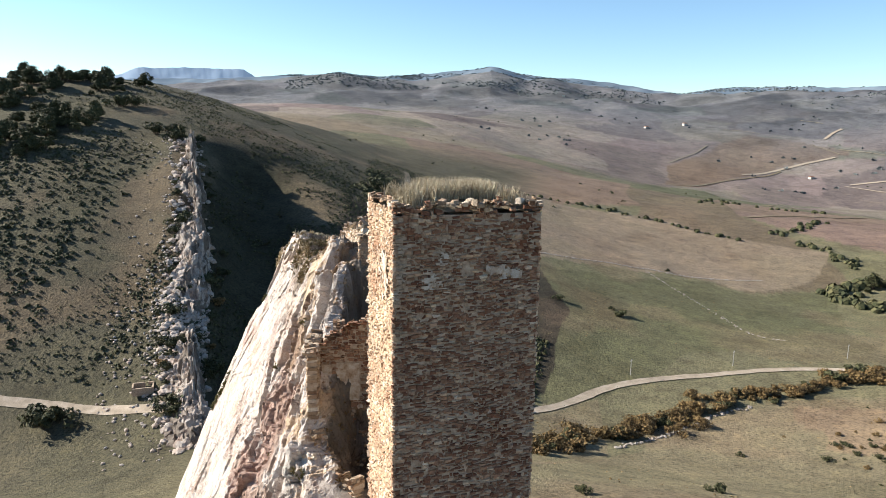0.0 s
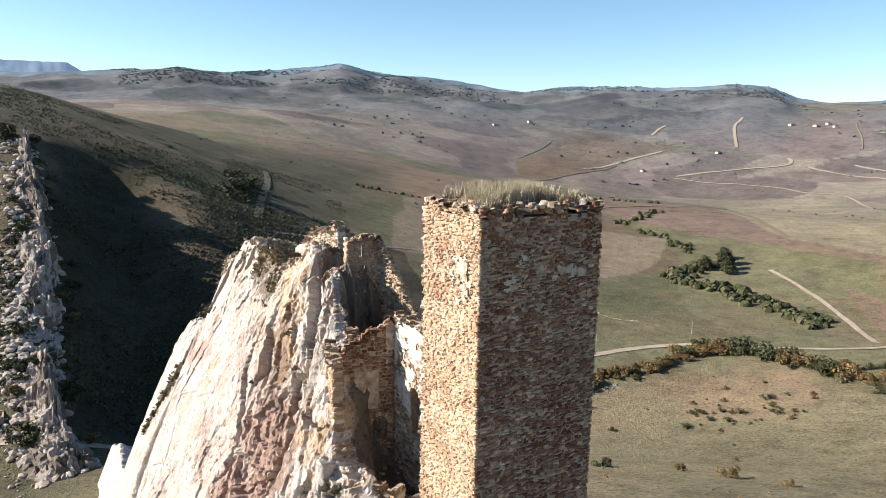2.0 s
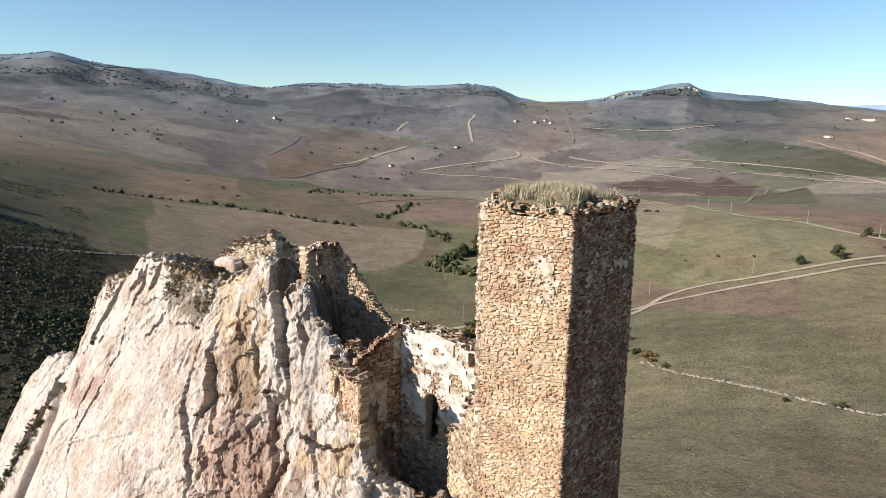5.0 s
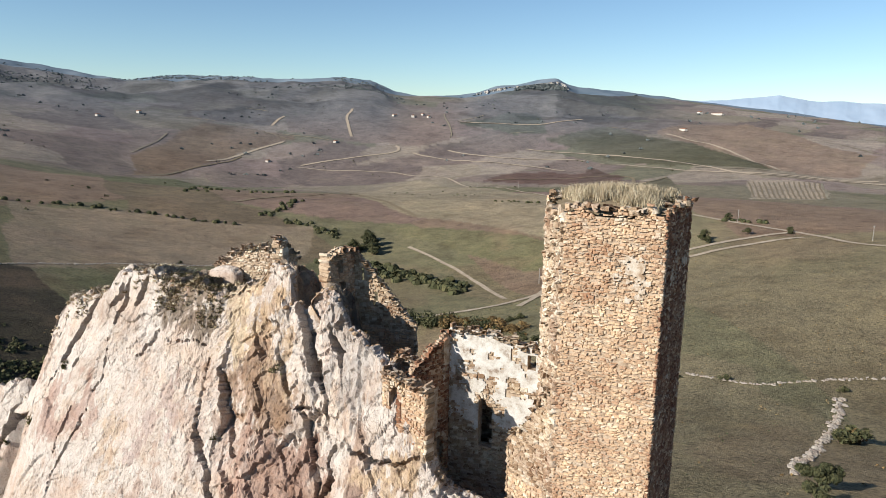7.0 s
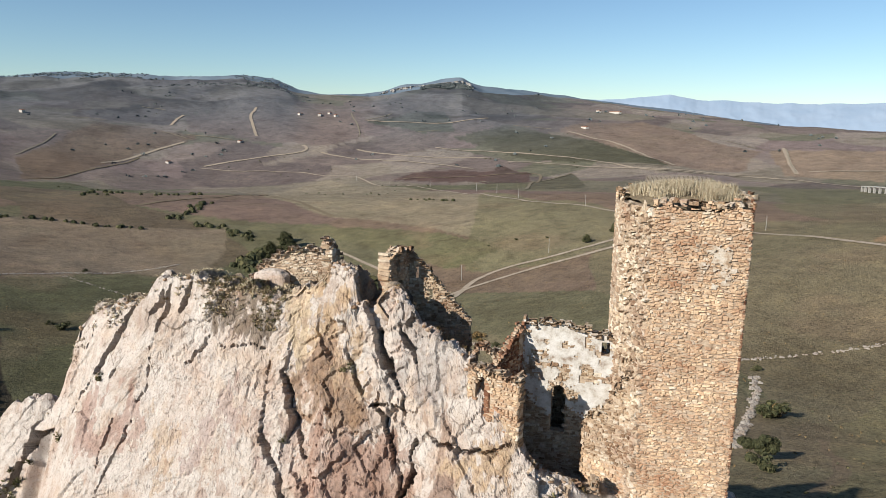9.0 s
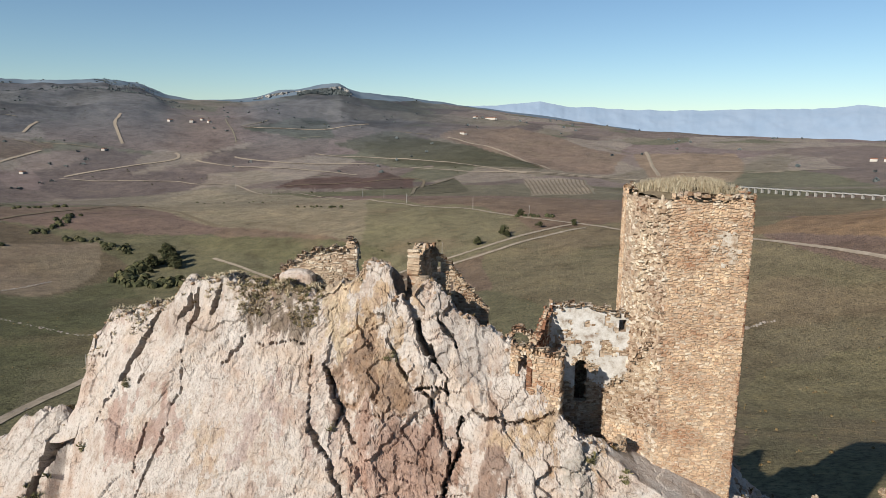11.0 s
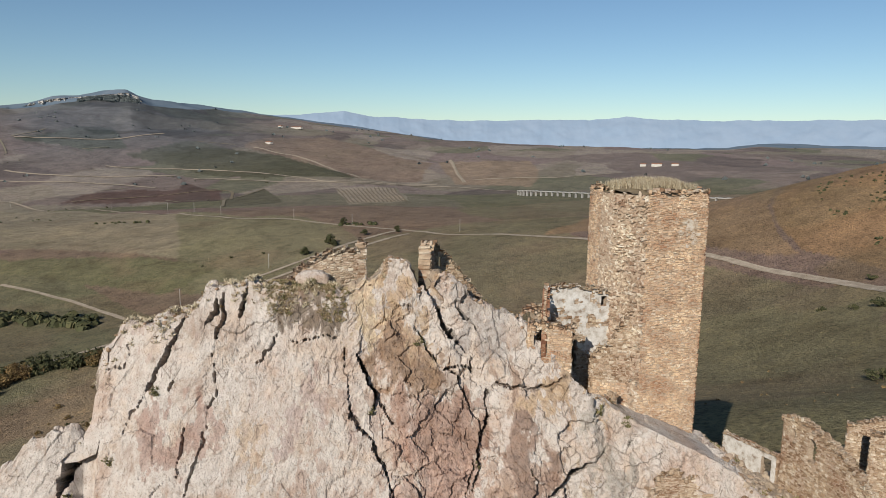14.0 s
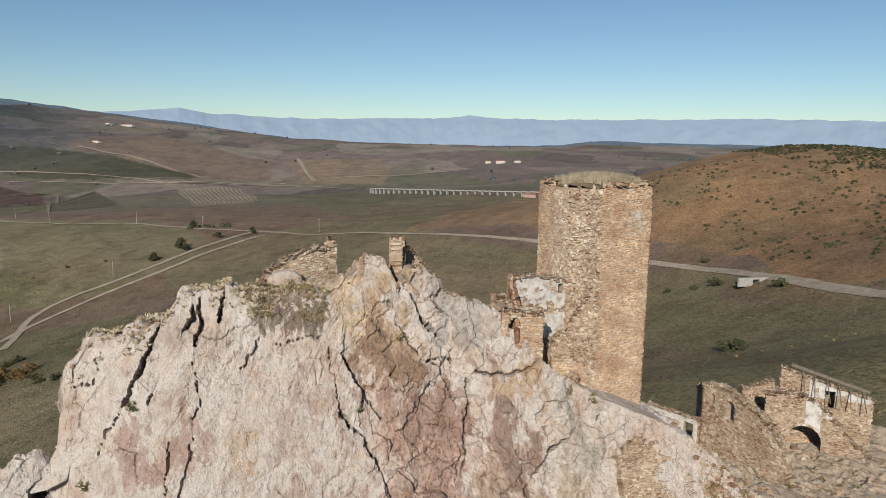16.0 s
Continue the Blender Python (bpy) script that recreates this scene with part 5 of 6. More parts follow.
# ---- lower castle court ----
ruin_wall("court_wall", "ruined court wall with one slit and one arched window", (5.65, -11.4), (-3.6, -13.35), 80.5, profile(0, 91.0, 2.0, 91.3, 4.0, 90.9, 6.0, 90.2, 8.0, 88.9, 9.5, 87.2, seed=11), 0.8, 311,
          [(1.12, 0.22, 88.7, 90.2, True), (3.2, 0.5, 87.9, 90.05, True)], lo=0.14, hi=0.24)
ruin_wall("court_return", "end wall of the ruined court", (11.5, -15.5), (5.7, -11.4), 80.5, profile(0, 88.0, 4.0, 89.5, 7.0, 90.9, seed=12), 0.8, 312)


def vault_plaster(s, z):
    return (3.9 < s < 5.5 and z > 82.0) or (6.0 < s < 7.6 and 85.5 < z < 89.0)


ruin_wall("vault_wall", "ruined vault wall with a wide arch and white plaster", (8.6, -22.4), (1.3, -30.9), 76.5, profile(0, 87.4, 2.2, 88.0, 4.2, 87.6, 5.6, 86.9, 7.0, 85.4, 8.6, 83.4, 11.2, 81.4, seed=13, rough=0.15), 0.9, 313,
          [(4.0, 1.75, 78.0, 84.4, True)], (vault_plaster, None))
ruin_wall("back_wall", "broken plastered back wall of the roofless vault", (14.0, -24.0), (6.5, -33.5), 78.0, profile(0, 86.0, 3.0, 87.4, 6.0, 87.2, 9.0, 86.8, 12.2, 86.0, seed=14), 0.8, 314, [(4.0, 0.5, 85.5, 87.8, False)], (vault_plaster, None))


def timber(name, label, p, q, w, h):
    bm = bmesh.new()
    d = Vector(q) - Vector(p)
    box(bm, 0, d.length, -w / 2, w / 2, -h / 2, h / 2)
    bmesh.ops.bevel(bm, geom=bm.edges[:], offset=min(w, h) * 0.12, segments=1, affect="EDGES")
    me = bpy.data.meshes.new(name)
    bm.to_mesh(me)
    bm.free()
    me.materials.append(M_TIMBER)
    ob = new(name, me)
    ob.matrix_world = FRAME @ Matrix.Translation(p) @ d.to_track_quat("X", "Z").to_matrix().to_4x4()
    return tagged(ob, label, "beam", "roof timbers of the ruin")


M_TIMBER = mat_plain("grey_timber", [(0.3, (0.13, 0.10, 0.075)), (0.6, (0.27, 0.22, 0.17))], 4.0)
timber("ridge_beam", "weathered grey ridge beam lying over the vault ruin", (9.5, -26.4, 90.2), (4.4, -32.6, 88.0), 0.4, 0.35)
for k in range(6):
    q = 0.16 + 0.15 * k
    timber("rafter", "thin broken rafter hanging from the ridge beam", (9.5 - 5.1 * q, -26.4 - 6.2 * q, 90.1 - 2.2 * q), (8.2 - 5.2 * q + 0.3 * math.sin(k * 2.0), -25.6 - 6.0 * q, 87.4 - 1.4 * q + 0.4 * math.sin(k * 3.1)), 0.10, 0.12)

ruin_wall("vault_gable", "plastered inner wall under the ridge beam of the vault", (10.1, -25.7), (4.2, -33.0), 80.0, profile(0, 89.9, 3.0, 89.0, 6.0, 88.1, 9.4, 87.2, seed=17, rough=0.05), 0.5, 317, [(5.2, 0.5, 85.5, 87.6, False)],
          (lambda s, z: 3.0 < s and z > 86.6 and float(fbm(s * 0.8, z * 0.8, 1, 2, 231)) > -0.3, None))

# white shed wall with a dark doorway below the court
ruin_wall("white_shed_wall", "small whitewashed wall with a doorway below the tower", (11.5, -9.0), (5.8, -11.2), 80.5, profile(0, 86.9, 6.2, 87.0, seed=15, rough=0.04), 0.5, 315, [(5.0, 0.55, 82.5, 86.2, False)], (lambda s, z: True, None))
# masonry facing on the cliff under the tower
ruin_wall("retaining_wall", "sloping patch of rubble facing on the cliff below the tower", (-8.3, 5.8), (-8.3, -2.4), 85.0, profile(0, 91.2, 1.5, 92.6, 4.0, 91.4, 8.2, 86.5, seed=16, rough=0.3), 1.6, 316, lean=22.5, lo=0.09, hi=0.17)


# ---- dirt roads ----
def resample(pts, step):
    pts = np.array(pts, float)
    seg = np.hypot(*np.diff(pts, axis=0).T)
    s = np.concatenate([[0], np.cumsum(seg)])
    n = max(int(s[-1] / step), 2)
    q = np.linspace(0, s[-1], n + 1)
    out = np.stack([np.interp(q, s, pts[:, 0]), np.interp(q, s, pts[:, 1])], 1)
    k = 5
    pad = np.pad(out, ((k, k), (0, 0)), "edge")
    ker = np.ones(2 * k + 1) / (2 * k + 1)
    return np.stack([np.convolve(pad[:, 0], ker, "valid"), np.convolve(pad[:, 1], ker, "valid")], 1)


def road(label, pts, width, step=4.0, mat=None):
    c = resample(pts, step)
    t = np.gradient(c, axis=0)
    t /= np.linalg.norm(t, axis=1, keepdims=True) + 1e-9
    nrm = np.stack([-t[:, 1], t[:, 0]], 1)
    rows = []
    for q in np.linspace(-1, 1, 9):
        edge = 0.16 * fbm(c[:, 0] / 7, c[:, 1] / 7, q * 3, 3, 301) if abs(q) > 0.9 else 0
        p = c + nrm * (width * 0.5 * (q + np.sign(q) * edge))[:, None] if abs(q) > 0.9 else c + nrm * (width * 0.5 * q)
        r = np.hypot(p[:, 0] - CX, p[:, 1] - CY)
        z = ground_z(p[:, 0], p[:, 1]) + 0.10 + 0.0006 * r - 0.07 * (abs(abs(q) - 0.5) < 0.2)
        rows.append(np.stack([p[:, 0], p[:, 1], z], 1))
    me = grid_mesh("road", np.stack(rows)[::-1], mat or M_ROAD)
    return tagged(new("road", me), label, "dirt road", kind="structure")


M_BALK = mat_plain("balk_grass", [(0.3, (0.22, 0.19, 0.13)), (0.7, (0.33, 0.29, 0.21))], 0.2, 0.95, 0.1)
road("pale dirt track winding along the valley floor", [(-220, 232), (-153, 226), (-135, 225), (-117, 224), (-98, 217), (-82, 217), (-40, 224), (5, 236), (45, 258), (67, 283), (88, 293), (131, 305), (166, 314), (200, 312), (235, 284), (269, 277), (292, 281), (317, 280), (345, 268), (371, 256), (391, 234), (453, 214), (500, 190)], 4.2)
road("second rut of the valley track", [(262, 262), (297, 276), (336, 293), (365, 284), (386, 260), (416, 242), (466, 226), (515, 205)], 4.0)
road("faint track crossing the pasture", [(354, 468), (333, 394), (313, 340), (283, 286)], 3.2)
road("pale gravel road through the fields", [(833, 1445), (868, 1386), (973, 1238), (985, 1083), (761, 693), (600, 458), (560, 370), (531, 276), (513, 199), (456, 108), (405, 45), (371, 5), (328, -26), (272, -58), (240, -69), (192, -72), (152, -71), (121, -71), (80, -76), (30, -95), (-60, -130)], 4.4)
for far_track in (
    [(1334, 1902), (1234, 1803), (1149, 1670), (1100, 1585)], [(1720, 1003), (1625, 786), (1427, 563)], [(1343, 1187), (1401, 979), (1385, 768), (1355, 595), (1419, 411), (1262, 170)],
    [(1846, 458), (1632, 394), (1438, 331)], [(641, 1520), (802, 1608), (937, 1646)], [(835, 1451), (933, 1437), (1029, 1403), (1137, 1390), (1134, 1457)], [(971, 1798), (1036, 1874), (1091, 1912)],
    [(1130, 1382), (1167, 1143), (1180, 904)], [(1439, 1535), (1530, 1435), (1605, 1321), (1794, 1310)], [(1306, 932), (1289, 755), (1384, 591), (1433, 377)], [(1482, 337), (1515, 163), (1603, -20)], [(1216, 1340), (1226, 1142), (1328, 955)]):
    road("far pale farm track between fields", far_track, 8.0, 12.0)
for edge in ([(408, 1291), (555, 1425), (776, 1585)], [(739, 1120), (509, 747), (423, 525)], [(982, 970), (1167, 741), (959, 626)], [(915, 536), (789, 541), (987, 654), (1221, 699)], [(300, 700), (430, 760), (560, 800)], [(470, 1000), (520, 1080), (640, 1130)], [(-37, 634), (-28, 589), (-33, 474), (-31, 419)]):
    road("dark ditch along a field's edge", edge, 5.0, 10.0, M_SOIL)
for k, (colour, poly) in enumerate(FIELDS[:11]):
    for j in range(len(poly)):
        if (k + 2 * j) % 3 == 0:
            (x0, y0), (x1, y1) = poly[j], poly[(j + 1) % len(poly)]
            road("pale grassy balk between two fields", [(x0 + (x1 - x0) * q + 6 * math.sin(9 * q + k), y0 + (y1 - y0) * q) for q in (0, 0.25, 0.5, 0.75, 1)], 3.6, 12.0, M_BALK)


for k in range(15):
    q = 0.04 + 0.92 * k / 14
    road("dark furrow between the rows of a vineyard", [(814 + 110 * q, 363 - 50 * q), (1036 + 100 * q, 464 - 76 * q), (1258 + 91 * q, 566 - 103 * q)], 2.6, 14.0, M_SOIL)


# ---- bushes and trees ----
def leaf_cloud(rng, count, centres, size, flat=0.8):
    """Leaves in clumps: centres are (x, y, z, radius)."""
    v, f = [], []
    for k in range(count):
        x, y, z, r = rng.choice(centres)
        d = Vector((rng.gauss(0, 1), rng.gauss(0, 1), rng.gauss(0, 1))).normalized() * r * rng.uniform(0.55, 1.0)
        c = Vector((x + d.x, y + d.y, z + d.z * flat))
        n = (d.normalized() + Vector((rng.uniform(-1, 1), rng.uniform(-1, 1), rng.uniform(-0.4, 1))) * 0.8).normalized()
        u = n.orthogonal().normalized()
        u = (Matrix.Rotation(rng.uniform(0, 6.28), 3, n) @ u) * size * rng.uniform(0.6, 1.3)
        w = n.cross(u) * rng.uniform(0.5, 0.9)
        b = len(v)
        v += [c - u, c - w * 0.7 + n * size * 0.12, c + u, c + w * 0.7 + n * size * 0.12]
        f.append((b, b + 1, b + 2, b + 3))
    return v, f


def limb(bm, p, q, r0, r1, sides=6):
    d = Vector(q) - Vector(p)
    m = Matrix.Translation(p) @ d.to_track_quat("Z", "Y").to_matrix().to_4x4()
    rings = []
    for z, r in ((0, r0), (d.length * 0.5, (r0 + r1) / 2), (d.length, r1)):
        rings.append([bm.verts.new(m @ Vector((r * math.cos(6.2832 * k / sides), r * math.sin(6.2832 * k / sides), z))) for k in range(sides)])
    for a, b in zip(rings, rings[1:]):
        for k in range(sides):
            bm.faces.new((a[k], a[(k + 1) % sides], b[(k + 1) % sides], b[k]))
    bm.faces.new(rings[-1])


def make_shrub(seed, mat, label, group, wide=1.5, high=1.6, count=520):
    rng = random.Random(seed)
    ob = thing("shrub", pose(0, 0, 0), label, "shrub", group)
    centres = []
    bm = bmesh.new()
    for k in range(9):
        t, q = rng.uniform(0, 6.28), rng.uniform(0.1, 1.0)
        c = (math.cos(t) * q * wide * 0.75, math.sin(t) * q * wide * 0.75, high * rng.uniform(0.3, 0.75) * (1.1 - 0.4 * q), rng.uniform(0.35, 0.6) * wide * 0.6)
        centres.append(c)
        limb(bm, (c[0] * 0.2, c[1] * 0.2, -0.4), (c[0], c[1], c[2]), 0.05, 0.02, 5)
    part("stem", bm, M_BARK, ob)
    v, f = leaf_cloud(rng, count, centres, 0.17)
    part("crown", mesh_from("crown", v, f, mat), None, ob)
    return ob


def make_tree(seed, mat, label, group, high=8.0, wide=4.0, count=2000):
    rng = random.Random(seed)
    ob = thing("tree", pose(0, 0, 0), label, "tree", group)
    bm = bmesh.new()
    limb(bm, (0, 0, -0.6), (0.1, 0.05, high * 0.4), 0.32, 0.2, 8)
    centres = []
    for k in range(20):
        t, q = rng.uniform(0, 6.28), rng.uniform(0.1, 1.0)
        c = (math.cos(t) * q * wide * 0.72, math.sin(t) * q * wide * 0.72, high * rng.uniform(0.3, 0.84) * (1.08 - 0.3 * q), rng.uniform(1.0, 1.8) * wide / 4)
        centres.append(c)
        limb(bm, (0.1, 0.05, high * 0.3), c[:3], 0.13, 0.03, 5)
    part("trunk", bm, M_BARK, ob)
    v, f = leaf_cloud(rng, count, centres, 0.42)
    part("crown", mesh_from("crown", v, f, mat), None, ob)
    return ob


def plant(ob, x, y, scale, turn, sink=0.1):
    m = Matrix.Translation((x, y, float(ground_z(x, y)) - sink)) @ Matrix.Rotation(turn, 4, "Z") @ Matrix.Diagonal((scale, scale, scale * 0.92, 1))
    return copy_thing(ob, m)


def place_first(ob, x, y, scale):
    ob.matrix_basis = Matrix.Translation((x, y, float(ground_z(x, y)) - 0.1)) @ Matrix.Scale(scale, 4)


rng = random.Random(404)
autumn = [make_shrub(20 + k, M_BUSH_DRY, "autumn-brown shrub in the thicket along the brook", "brook thicket", 1.6 + 0.25 * k, 1.7, 560) for k in range(3)]
green = [make_shrub(30 + k, M_BUSH, "dark green scrub bush on dry pasture", "scattered bushes", 1.4 + 0.3 * k, 1.5, 520) for k in range(3)]
trees = [make_tree(40 + k, M_BUSH, "dark evergreen oak on the slope", "evergreen oaks", 7.0 + k, 3.8 + 0.5 * k) for k in range(3)]
place_first(autumn[0], 40, 224, 1.5), place_first(autumn[1], 60, 240, 1.5), place_first(autumn[2], 120, 275, 1.7)
place_first(green[0], 84, 45, 2.0), place_first(green[1], 104, 223, 1.3), place_first(green[2], 65, 378, 2.4)
place_first(trees[0], 311, 486, 1.75), place_first(trees[1], 445, 240, 0.8), place_first(trees[2], -286, 536, 1.1)


def belt(pts, kinds, step, spread, smin, smax):
    for x, y in resample(pts, step):
        x, y = x + rng.gauss(0, spread), y + rng.gauss(0, spread)
        if math.hypot(x, y) > 380:
            hedge_spots.append((x, y, rng.uniform(smin, smax) * 2.0))
        else:
            plant(rng.choice(kinds), x, y, rng.uniform(smin, smax), rng.uniform(0, 6.28), 0.3)


hedge_spots = []

belt([(25, 196), (51, 233), (81, 248), (109, 268), (130, 278), (173, 290), (194, 304)], autumn + autumn + green[:1], 2.0, 3.4, 1.1, 2.3)
belt([(194, 306), (205, 284), (216, 262), (221, 228)], autumn + autumn + green, 2.2, 3.2, 1.2, 2.5)
belt([(221, 228), (208, 201), (202, 186)], green + autumn, 4.0, 2.0, 0.7, 1.4)
belt([(304, 634), (345, 655), (385, 698)], green, 4.0, 3.5, 1.2, 2.2)
belt([(314, 612), (330, 573), (325, 526)], green + autumn[:1], 4.0, 4.0, 1.2, 2.4)
belt([(318, 500), (275, 474), (289, 438), (294, 397), (291, 357), (285, 328)], green + green + autumn, 1.5, 5.5, 1.8, 3.3)
belt([(43, 685), (90, 693), (120, 693), (150, 688), (180, 681), (212, 656), (272, 604)], green + autumn[:1], 8.0, 2.5, 0.8, 2.3)
belt([(280, 792), (340, 812), (420, 820), (470, 830)], green, 9.0, 9.0, 1.2, 2.4)
belt([(540, 540), (562, 520), (556, 480)], green + autumn, 7.0, 3.0, 0.8, 1.6)
belt([(528, 268), (540, 250), (536, 232)], green, 5.0, 2.0, 1.2, 2.0)
for x, y, s in ((-134, 217, 2.6), (-138, 219, 2.2), (-130, 216, 2.2), (70, 159, 1.6), (30, 132, 1.2), (100, 371, 1.6), (96, 380, 1.3), (165, 496, 1.2), (152, 58, 1.8), (211, 78, 1.2), (148, 60, 1.4),
                (187, 123, 0.9), (194, 109, 1.3), (202, 183, 1.2), (108, -27, 0.9), (220, -46, 1.1), (209, -53, 1.2), (168, -67, 1.2), (186, -62, 1.0), (203, -59, 1.3), (250, -72, 1.0), (111, -28, 0.9), (403, 329, 0.7), (429, 292, 0.7), (420, 315, 0.7),
                (240, 240, 1.8), (234, 242, 1.6), (426, 258, 1.5), (-177, 431, 2.4), (-168, 435, 2.6), (-50, 483, 2.8), (-44, 490, 2.6), (-41, 517, 3.0), (-46, 503, 2.8), (-222, 479, 2.8), (-216, 486, 2.4)):
    plant(rng.choice(green), x, y, s, rng.uniform(0, 6.28))
round_shrub = make_shrub(50, M_BUSH, "dense round evergreen shrub on the pasture below the tower", "", 2.6, 3.8, 5200)
place_first(round_shrub, 93, 48, 1.7)
for k in range(46):
    x, y = rng.gauss(160, 17), rng.gauss(226, 12)
    plant(rng.choice(green + autumn), x, y, rng.uniform(0.3, 0.75), rng.uniform(0, 6.28))
for x, y, s in ((89, 154, 0.9), (96, 142, 1.1), (92, 160, 0.5), (118, 170, 0.6), (104, 131, 0.6)):
    plant(rng.choice(autumn), x, y, s, rng.uniform(0, 6.28))
plant(autumn[1], 154, 58, 1.5, 0.4)
for x, y, s in ((333, 491, 1.2), (319, 470, 1.0), (326, 480, 1.1), (340, 505, 1.0)):
    plant(trees[0], x, y, s, x)
plant(trees[1], 302, 478, 0.9, 1.0), plant(trees[2], 318, 492, 0.9, 2.0)
for x, y, s in ((452, 246, 0.75), (421, 253, 0.6), (486, 229, 0.75), (505, 205, 0.7), (512, 208, 0.6), (532, 265, 0.6)):
    plant(rng.choice(trees), x, y, s, rng.uniform(0, 6.28))
for x, y, sx, sy, n in ((-290, 480, 14, 36, 26), (-270, 545, 22, 14, 22), (-236, 430, 16, 20, 22), (-255, 405, 8, 14, 8), (-300, 560, 30, 20, 14), (-233, 385, 6, 10, 6)):
    for k in range(n):
        plant(rng.choice(trees), x + rng.gauss(0, sx), y + rng.gauss(0, sy), rng.uniform(0.7, 1.25), rng.uniform(0, 6.28), 0.4)


def scatter(name, label, category, mat, n, region, mask, smin, smax, leaves=11, seed=0):
    """Low scrub too small and too many to count, joined."""
    rg = random.Random(seed)
    x0, x1, y0, y1 = region
    xs, ys = np.array([rg.uniform(x0, x1) for _ in range(n)]), np.array([rg.uniform(y0, y1) for _ in range(n)])
    ok = mask(xs, ys)
    return bush_mass(name, label, category, mat, [(x, y, rg.uniform(smin, smax)) for x, y in zip(xs[ok], ys[ok])], leaves, seed)


def bush_mass(name, label, category, mat, places, leaves, seed):
    rg = random.Random(seed + 70)
    places = np.array(places)
    zs = ground_z(places[:, 0], places[:, 1])
    v, f = [], []
    for (x, y, s), z in zip(places, zs):
        for k in range(leaves):
            t, e = rg.uniform(0, 6.28), rg.uniform(0.05, 1.2)
            n3 = Vector((math.cos(t) * math.cos(e), math.sin(t) * math.cos(e), math.sin(e)))
            c = Vector((x, y, z)) + n3 * s * rg.uniform(0.4, 0.8)
            u = n3.orthogonal().normalized() * s * rg.uniform(0.25, 0.5)
            w = n3.cross(u).normalized() * s * rg.uniform(0.2, 0.45)
            b = len(v)
            v += [c - u, c - w, c + u, c + w]
            f.append((b, b + 1, b + 2, b + 3))
    ob = new(name, mesh_from(name, v, f, mat))
    return tagged(ob, label, category, kind="stuff")


def patchy(scale, level, seed):
    return lambda x, y: fbm(x / scale, y / scale, 0, 4, seed) > level


slope_spots = []
for x, y, sx, sy, n in ((-191, 369, 16, 24, 260), (-172, 303, 9, 24, 240), (-200, 300, 12, 16, 200), (-232, 362, 14, 20, 220)):
    slope_spots += [(rng.gauss(x, sx), rng.gauss(y, sy), rng.uniform(0.6, 1.9)) for k in range(n)]
for x, y, sx, sy, n in ((-47, 476, 5, 8, 120), (-42, 515, 5, 16, 130), (-54, 540, 4, 12, 60)):
    slope_spots += [(rng.gauss(x, sx), rng.gauss(y, sy), rng.uniform(1.2, 2.8)) for k in range(n)]
bush_mass("slope_thicket", "dark thickets in the folds of the hillside", "scrub", M_BUSH, slope_spots, 14, 33)
bush_mass("hedge_bushes", "dark bushes along far hedges and ditches", "bushes", M_BUSH, hedge_spots, 40, 31)
scatter("hill_scrub", "dark low scrub on the rocky hillside", "scrub", M_BUSH, 22000, (-330, 30, 235, 640), lambda x, y: patchy(40, 0.0, 401)(x, y) & (np.hypot(x, y) > 230), 0.35, 1.25, 8, 1)
scatter("gully_scrub", "dense dark scrub in the gully below the crag", "scrub", M_BUSH, 6500, (-130, 20, 235, 480), patchy(40, -0.35, 402), 0.6, 1.6, 8, 2)
scatter("fold_scrub", "dense dark scrub in the shaded fold below the crag", "scrub", M_BUSH, 2600, (-20, 52, 215, 345), lambda x, y: patchy(26, -0.1, 407)(x, y) & (x < 0.24 * (y - 215) + 26), 0.7, 2.0, 12, 8)
scatter("rust_hill_scrub", "small dark bushes on the rust-coloured hill", "scrub", M_BUSH, 1500, (150, 420, -330, -85), lambda x, y: patchy(14, -0.08, 403)(x, y), 0.8, 1.7, 22, 3)
scatter("rust_hill_thicket", "dense thicket on the hilltop", "scrub", M_BUSH, 5200, (230, 480, -330, -165), lambda x, y: patchy(60, -0.3, 409)(x, y) & (x * 0.3 - y > 208 + 25 * fbm(x / 30, y / 30, 0, 3, 77)), 0.8, 1.8, 9, 7)
scatter("pasture_scrub", "tiny dry shrubs dotted over the pasture", "scrub", M_BUSH_DRY, 2200, (20, 430, -75, 430), patchy(30, 0.05, 404), 0.25, 0.7, 8, 4)
scatter("pasture_tufts", "low dark tussocks dotted over the pasture", "scrub", M_BUSH, 3200, (20, 430, -75, 430), patchy(45, -0.05, 405), 0.2, 0.6, 7, 5)
scatter("far_bushes", "distant bushes and hedges between fields", "scrub", M_BUSH, 700, (-200, 1700, 650, 2300), patchy(160, 0.42, 406), 1.6, 3.8, 7, 6)


